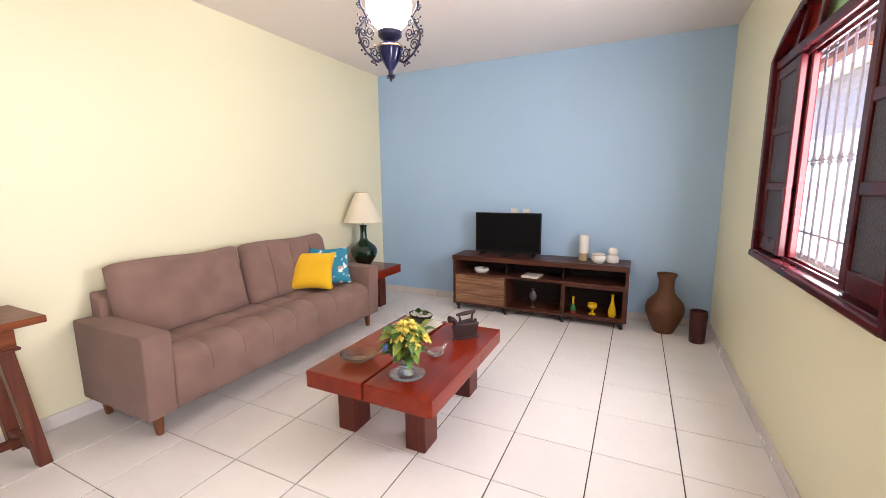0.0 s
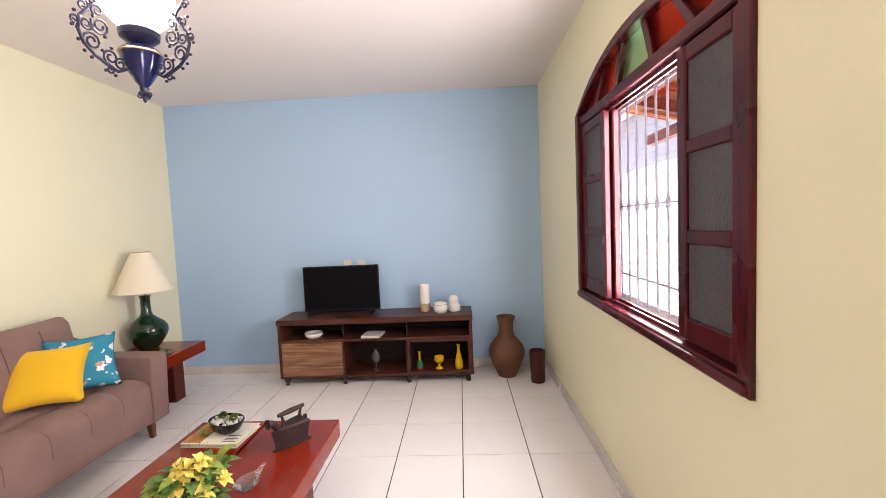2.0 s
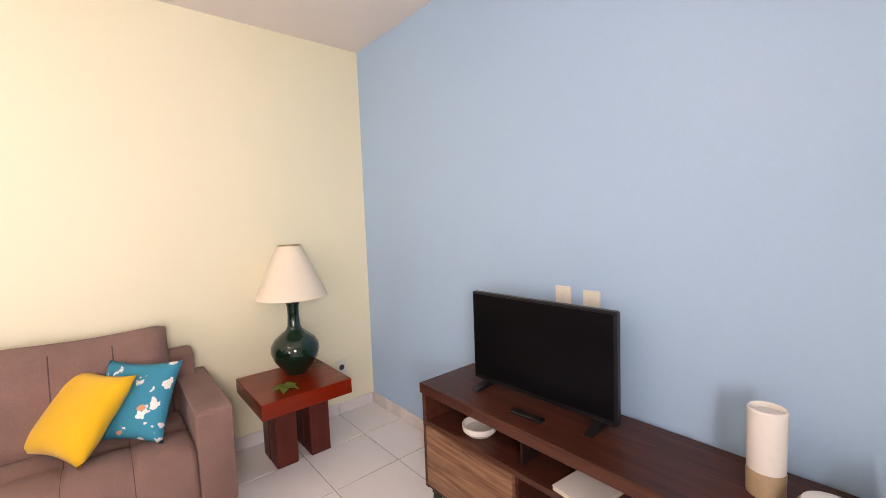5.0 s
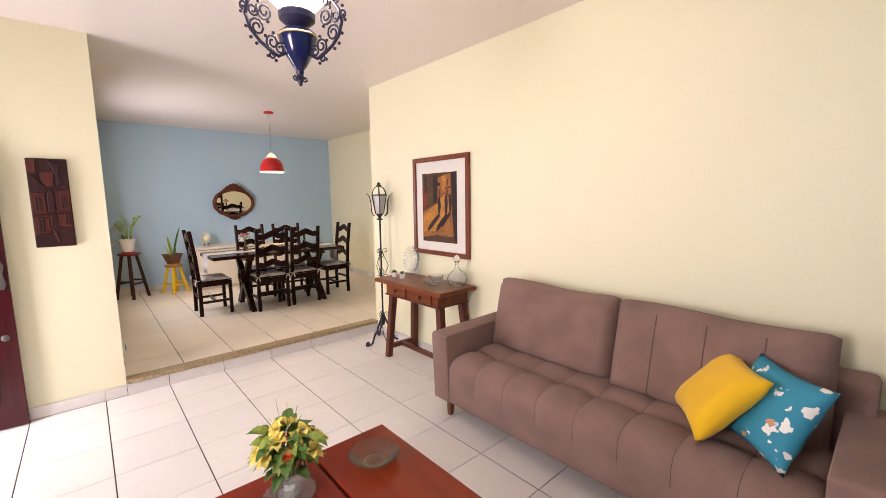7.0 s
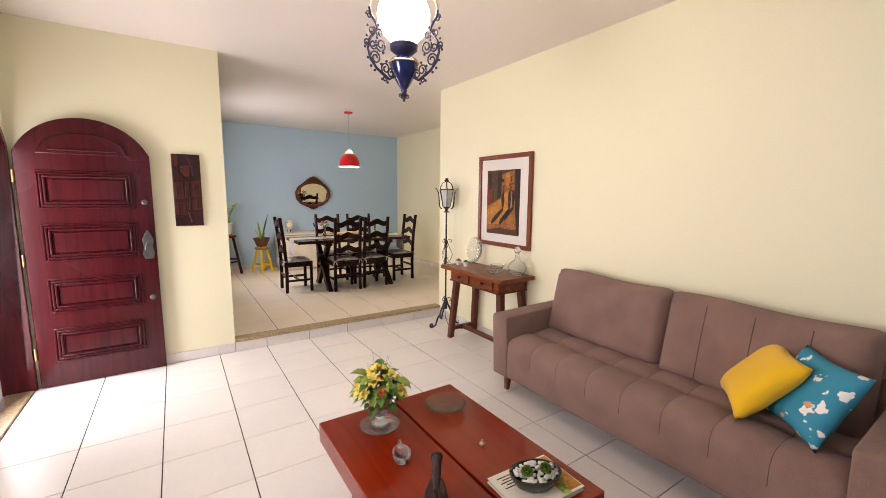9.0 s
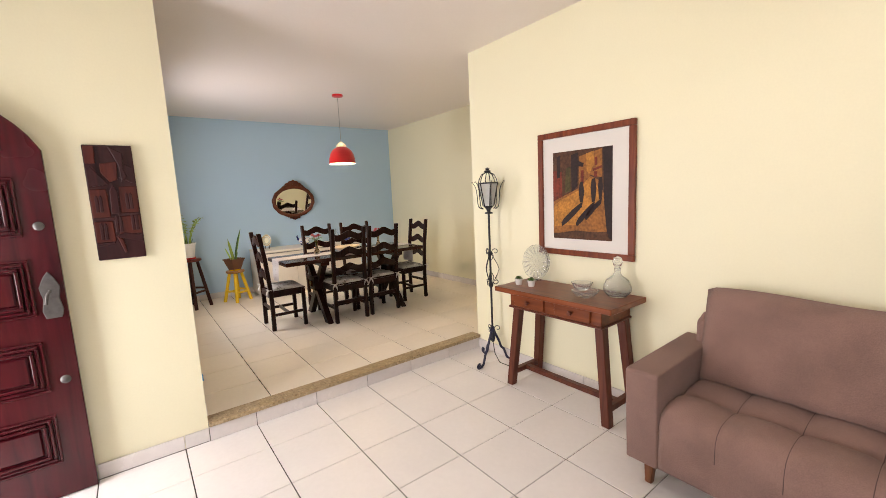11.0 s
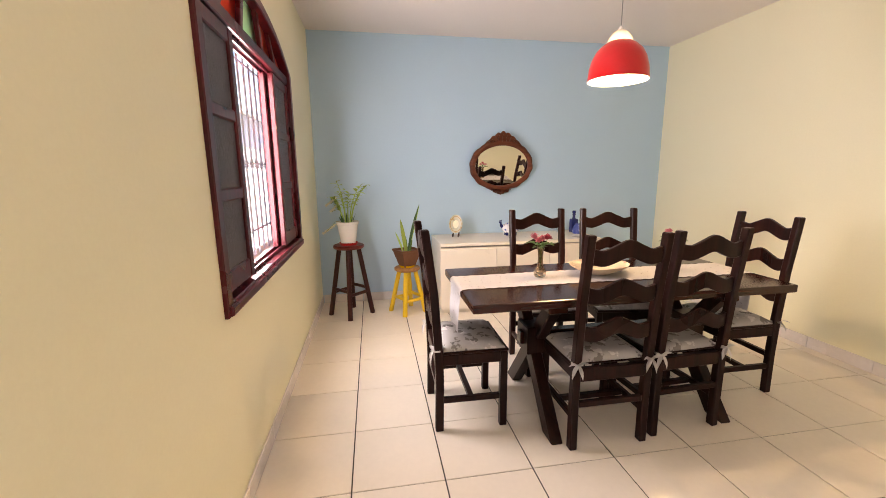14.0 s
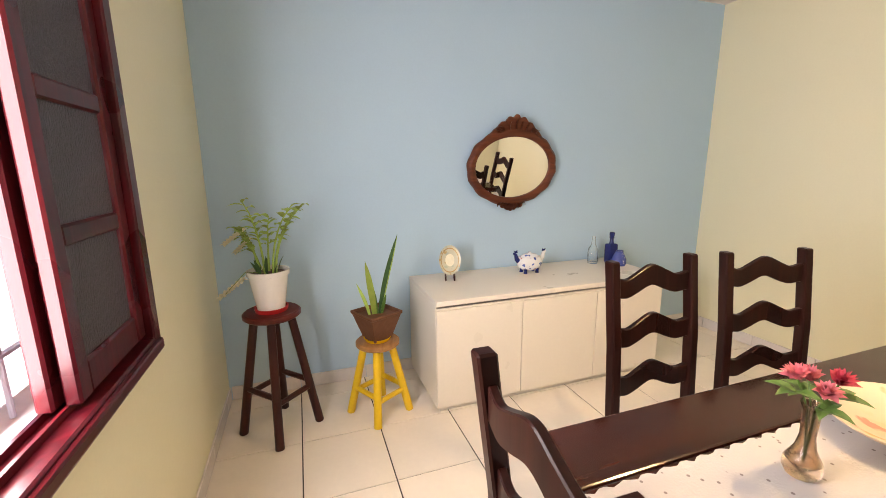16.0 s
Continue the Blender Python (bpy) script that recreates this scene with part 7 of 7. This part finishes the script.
    # stiff blades, broad side to the room, some with a pale edge
    for x0, x1, y1, h, wd, m2, edge in ((-0.02, -0.125, 0.02, 0.44, 0.034, M_LEAFD, True), (0.012, 0.055, 0.03, 0.31, 0.040, M_LEAFY, False), (0.04, 0.105, 0.02, 0.19, 0.022, M_LEAFP, False),
                                        (0.0, 0.01, -0.03, 0.15, 0.026, M_LEAF, False), (-0.03, -0.05, 0.04, 0.12, 0.022, M_LEAF, False)):
        def strip(lo, hi, y):
            n, row = 9, []
            for k in range(n + 1):
                u = k / n
                w = wd * (0.62 + 0.9 * u - 1.5 * u ** 3) if k < n else 0.0006
                c = x0 + (x1 - x0) * u ** 1.3
                row.append((c + w * lo, c + w * hi, y + y1 * u, 0.15 + h * u))
            bm = bmesh.new()
            rings = [[bm.verts.new(q) for q in ((l, yy - 0.002, z), (r, yy - 0.002, z), (r, yy + 0.002, z), (l, yy + 0.002, z))] for l, r, yy, z in row]
            for ra, rb in zip(rings, rings[1:]):
                for k in range(4):
                    bm.faces.new((ra[k], ra[(k + 1) % 4], rb[(k + 1) % 4], rb[k]))
            bm.faces.new(rings[0][::-1])
            bm.faces.new(rings[-1])
            return bm
        blade = part("blade", strip(-0.5, 0.5, 0.0), m2, s, "stiff upright sword leaf")
        if edge:
            part("pale_edge", strip(-0.53, -0.34, 0.0035), M_LEAFP, blade, "pale yellow leaf edge")


plants()


M_CAP = paint("milky_lamp_cap", (0.85, 0.82, 0.76), 0.5, 0.02, 40, 5, 0.01)
M_CAP.node_tree.nodes["Principled BSDF"].inputs["Transmission Weight"].default_value = 0.75


def pendant():
    p = thing("pendant_lamp", pose(0.445, -1.885, -0.045), "red domed pendant lamp hanging lit over the table", "pendant lamp")
    part("canopy", lathe([(0, 2.795), (0.065, 2.795), (0.062, 2.775), (0.03, 2.767), (0, 2.765)], 28), M_REDSHADE, p, smooth=True)
    part("cable", tube([(0, 0, 2.767), (0, 0, 2.21)], 0.0025, 8), M_METAL, p)
    part("socket", lathe([(0, 2.255), (0.010, 2.255), (0.015, 2.235), (0.016, 2.185), (0.013, 2.150), (0, 2.150)], 22), M_WHITE, p, "white lamp holder", smooth=True)
    cap = [(0.016, 2.240), (0.040, 2.222), (0.060, 2.196), (0.066, 2.180)]
    part("crown_cap", lathe(cap + [(r - 0.003, z - 0.002) for r, z in cap[::-1]] + [cap[0]], 32), M_CAP, p, "milky white cap glowing over the dome", smooth=True)
    o = [(0.062, 2.178), (0.088, 2.163), (0.118, 2.134), (0.139, 2.095), (0.153, 2.045), (0.157, 2.00), (0.159, 1.985)]
    part("shade", lathe(o + [(r - 0.0025, z - 0.001) for r, z in o[::-1]] + [o[0]], 44), M_REDSHADE, p, "glossy red metal dome", smooth=True)
    i = [(r - 0.004, z - 0.003) for r, z in o]
    part("shade_lining", lathe(i + [(r - 0.001, z - 0.0005) for r, z in i[::-1]] + [i[0]], 44), M_INSHADE, p, "white inner lining", smooth=True)
    part("bulb", lathe([(0, 2.025), (0.02, 2.029), (0.032, 2.045), (0.032, 2.075), (0.018, 2.115), (0.014, 2.150), (0, 2.150)], 20), M_BULB, p, "lit bulb", smooth=True)


pendant()


# ---- floor tiles and skirting, piece by piece ----
TILE_MESH = {}


def tile_mesh(sx, sy, th, material, bev=0.0015):
    key = (round(sx, 3), round(sy, 3), round(th, 3), material.name)
    if key not in TILE_MESH:
        me = bpy.data.meshes.new("tile")
        x, y, b = sx / 2, sy / 2, bev
        vs = [(-x, -y, -th), (x, -y, -th), (x, y, -th), (-x, y, -th), (-x, -y, -b), (x, -y, -b), (x, y, -b), (-x, y, -b), (-x + b, -y + b, 0), (x - b, -y + b, 0), (x - b, y - b, 0), (-x + b, y - b, 0)]
        fs = [(8, 9, 10, 11)] + [(i, (i + 1) % 4, 4 + (i + 1) % 4, 4 + i) for i in range(4)] + [(4 + i, 4 + (i + 1) % 4, 8 + (i + 1) % 4, 8 + i) for i in range(4)]
        me.from_pydata(vs, [], fs)
        me.materials.append(material)
        TILE_MESH[key] = me
    return TILE_MESH[key]


def cuts(a, b, off, pitch=TP):
    out = [a]
    k = math.ceil((a - off) / pitch)
    while off + k * pitch < b - 1e-6:
        if off + k * pitch > a + 1e-6:
            out.append(off + k * pitch)
        k += 1
    return out + [b]


def lay(parent, x0, x1, y0, y1, z, offx, offy, material, gx=0.0062, gy=0.0042, pitch=TP):
    xs, ys = cuts(x0, x1, offx, pitch), cuts(y0, y1, offy)
    for a, b in zip(xs, xs[1:]):
        for c, d in zip(ys, ys[1:]):
            if b - a < 0.015 or d - c < 0.015:
                continue
            o = new("tile", tile_mesh(b - a - gx, d - c - gy, 0.006, material))
            o.parent = parent
            o.matrix_basis = pose((a + b) / 2, (c + d) / 2, z + random.uniform(-0.0004, 0.0004), random.uniform(-0.05, 0.05), random.uniform(-0.05, 0.05), 0)


lay(floor, 0.0, XE, 0.012, YN, 0.0, 0.39, 0.77, M_TILE)
lay(floor_d, XW, XD, YS, -0.085, ZD, 1.93, -0.85, M_TILED, pitch=0.405)
lay(floor_d, XW, -0.004, -0.085, -0.003, ZD, 1.93, -0.85, M_TILED, pitch=0.405)


def skirting(name, axis, at, inward, u0, u1, z, off, h=0.085, label="tile skirting along the wall"):
    s = thing(name, pose(0, 0, 0), label, "skirting", "", "structure")
    us = cuts(u0, u1, off)
    for a, b in zip(us, us[1:]):
        if b - a < 0.02:
            continue
        L = b - a - 0.004
        o = new("skirting_tile", tile_mesh(L, h, 0.009, M_SKIRT))
        o.parent = s
        mid = (a + b) / 2
        # the tile's face looks along inward
        if axis == "y":
            o.matrix_basis = pose(mid, at + inward * 0.0105, z + h / 2 + 0.001, 90 if inward < 0 else -90, 0, 0)
        else:
            o.matrix_basis = pose(at + inward * 0.0105, mid, z + h / 2 + 0.001, 0, 90 * inward, 0) @ pose(0, 0, 0, 0, 0, 90)
    return s


skirting("baseboard_1", "y", YN, -1, 0.0, XE, 0.0, 0.39)
skirting("baseboard_2", "x", 0.0, 1, 0.02, YN - 0.012, 0.0, 0.77)
skirting("baseboard_3", "x", XE, -1, DY + DH + 0.01, YN - 0.012, 0.0, 0.77)
skirting("baseboard_4", "y", 0.002, 1, XD, XE - 0.02, 0.0, 0.39)
skirting("baseboard_5", "x", XD, -1, YS + 0.012, -0.09, ZD, -0.85)
skirting("baseboard_6", "y", YS, 1, XW + 0.012, XD - 0.012, ZD, 1.93)
skirting("baseboard_7", "x", XW, 1, YS + 0.012, -0.012, ZD, -0.85)
skirting("step_riser", "y", 0.012, 1, 0.0, XD, 0.0, 0.39, 0.092, "white tile riser of the step")
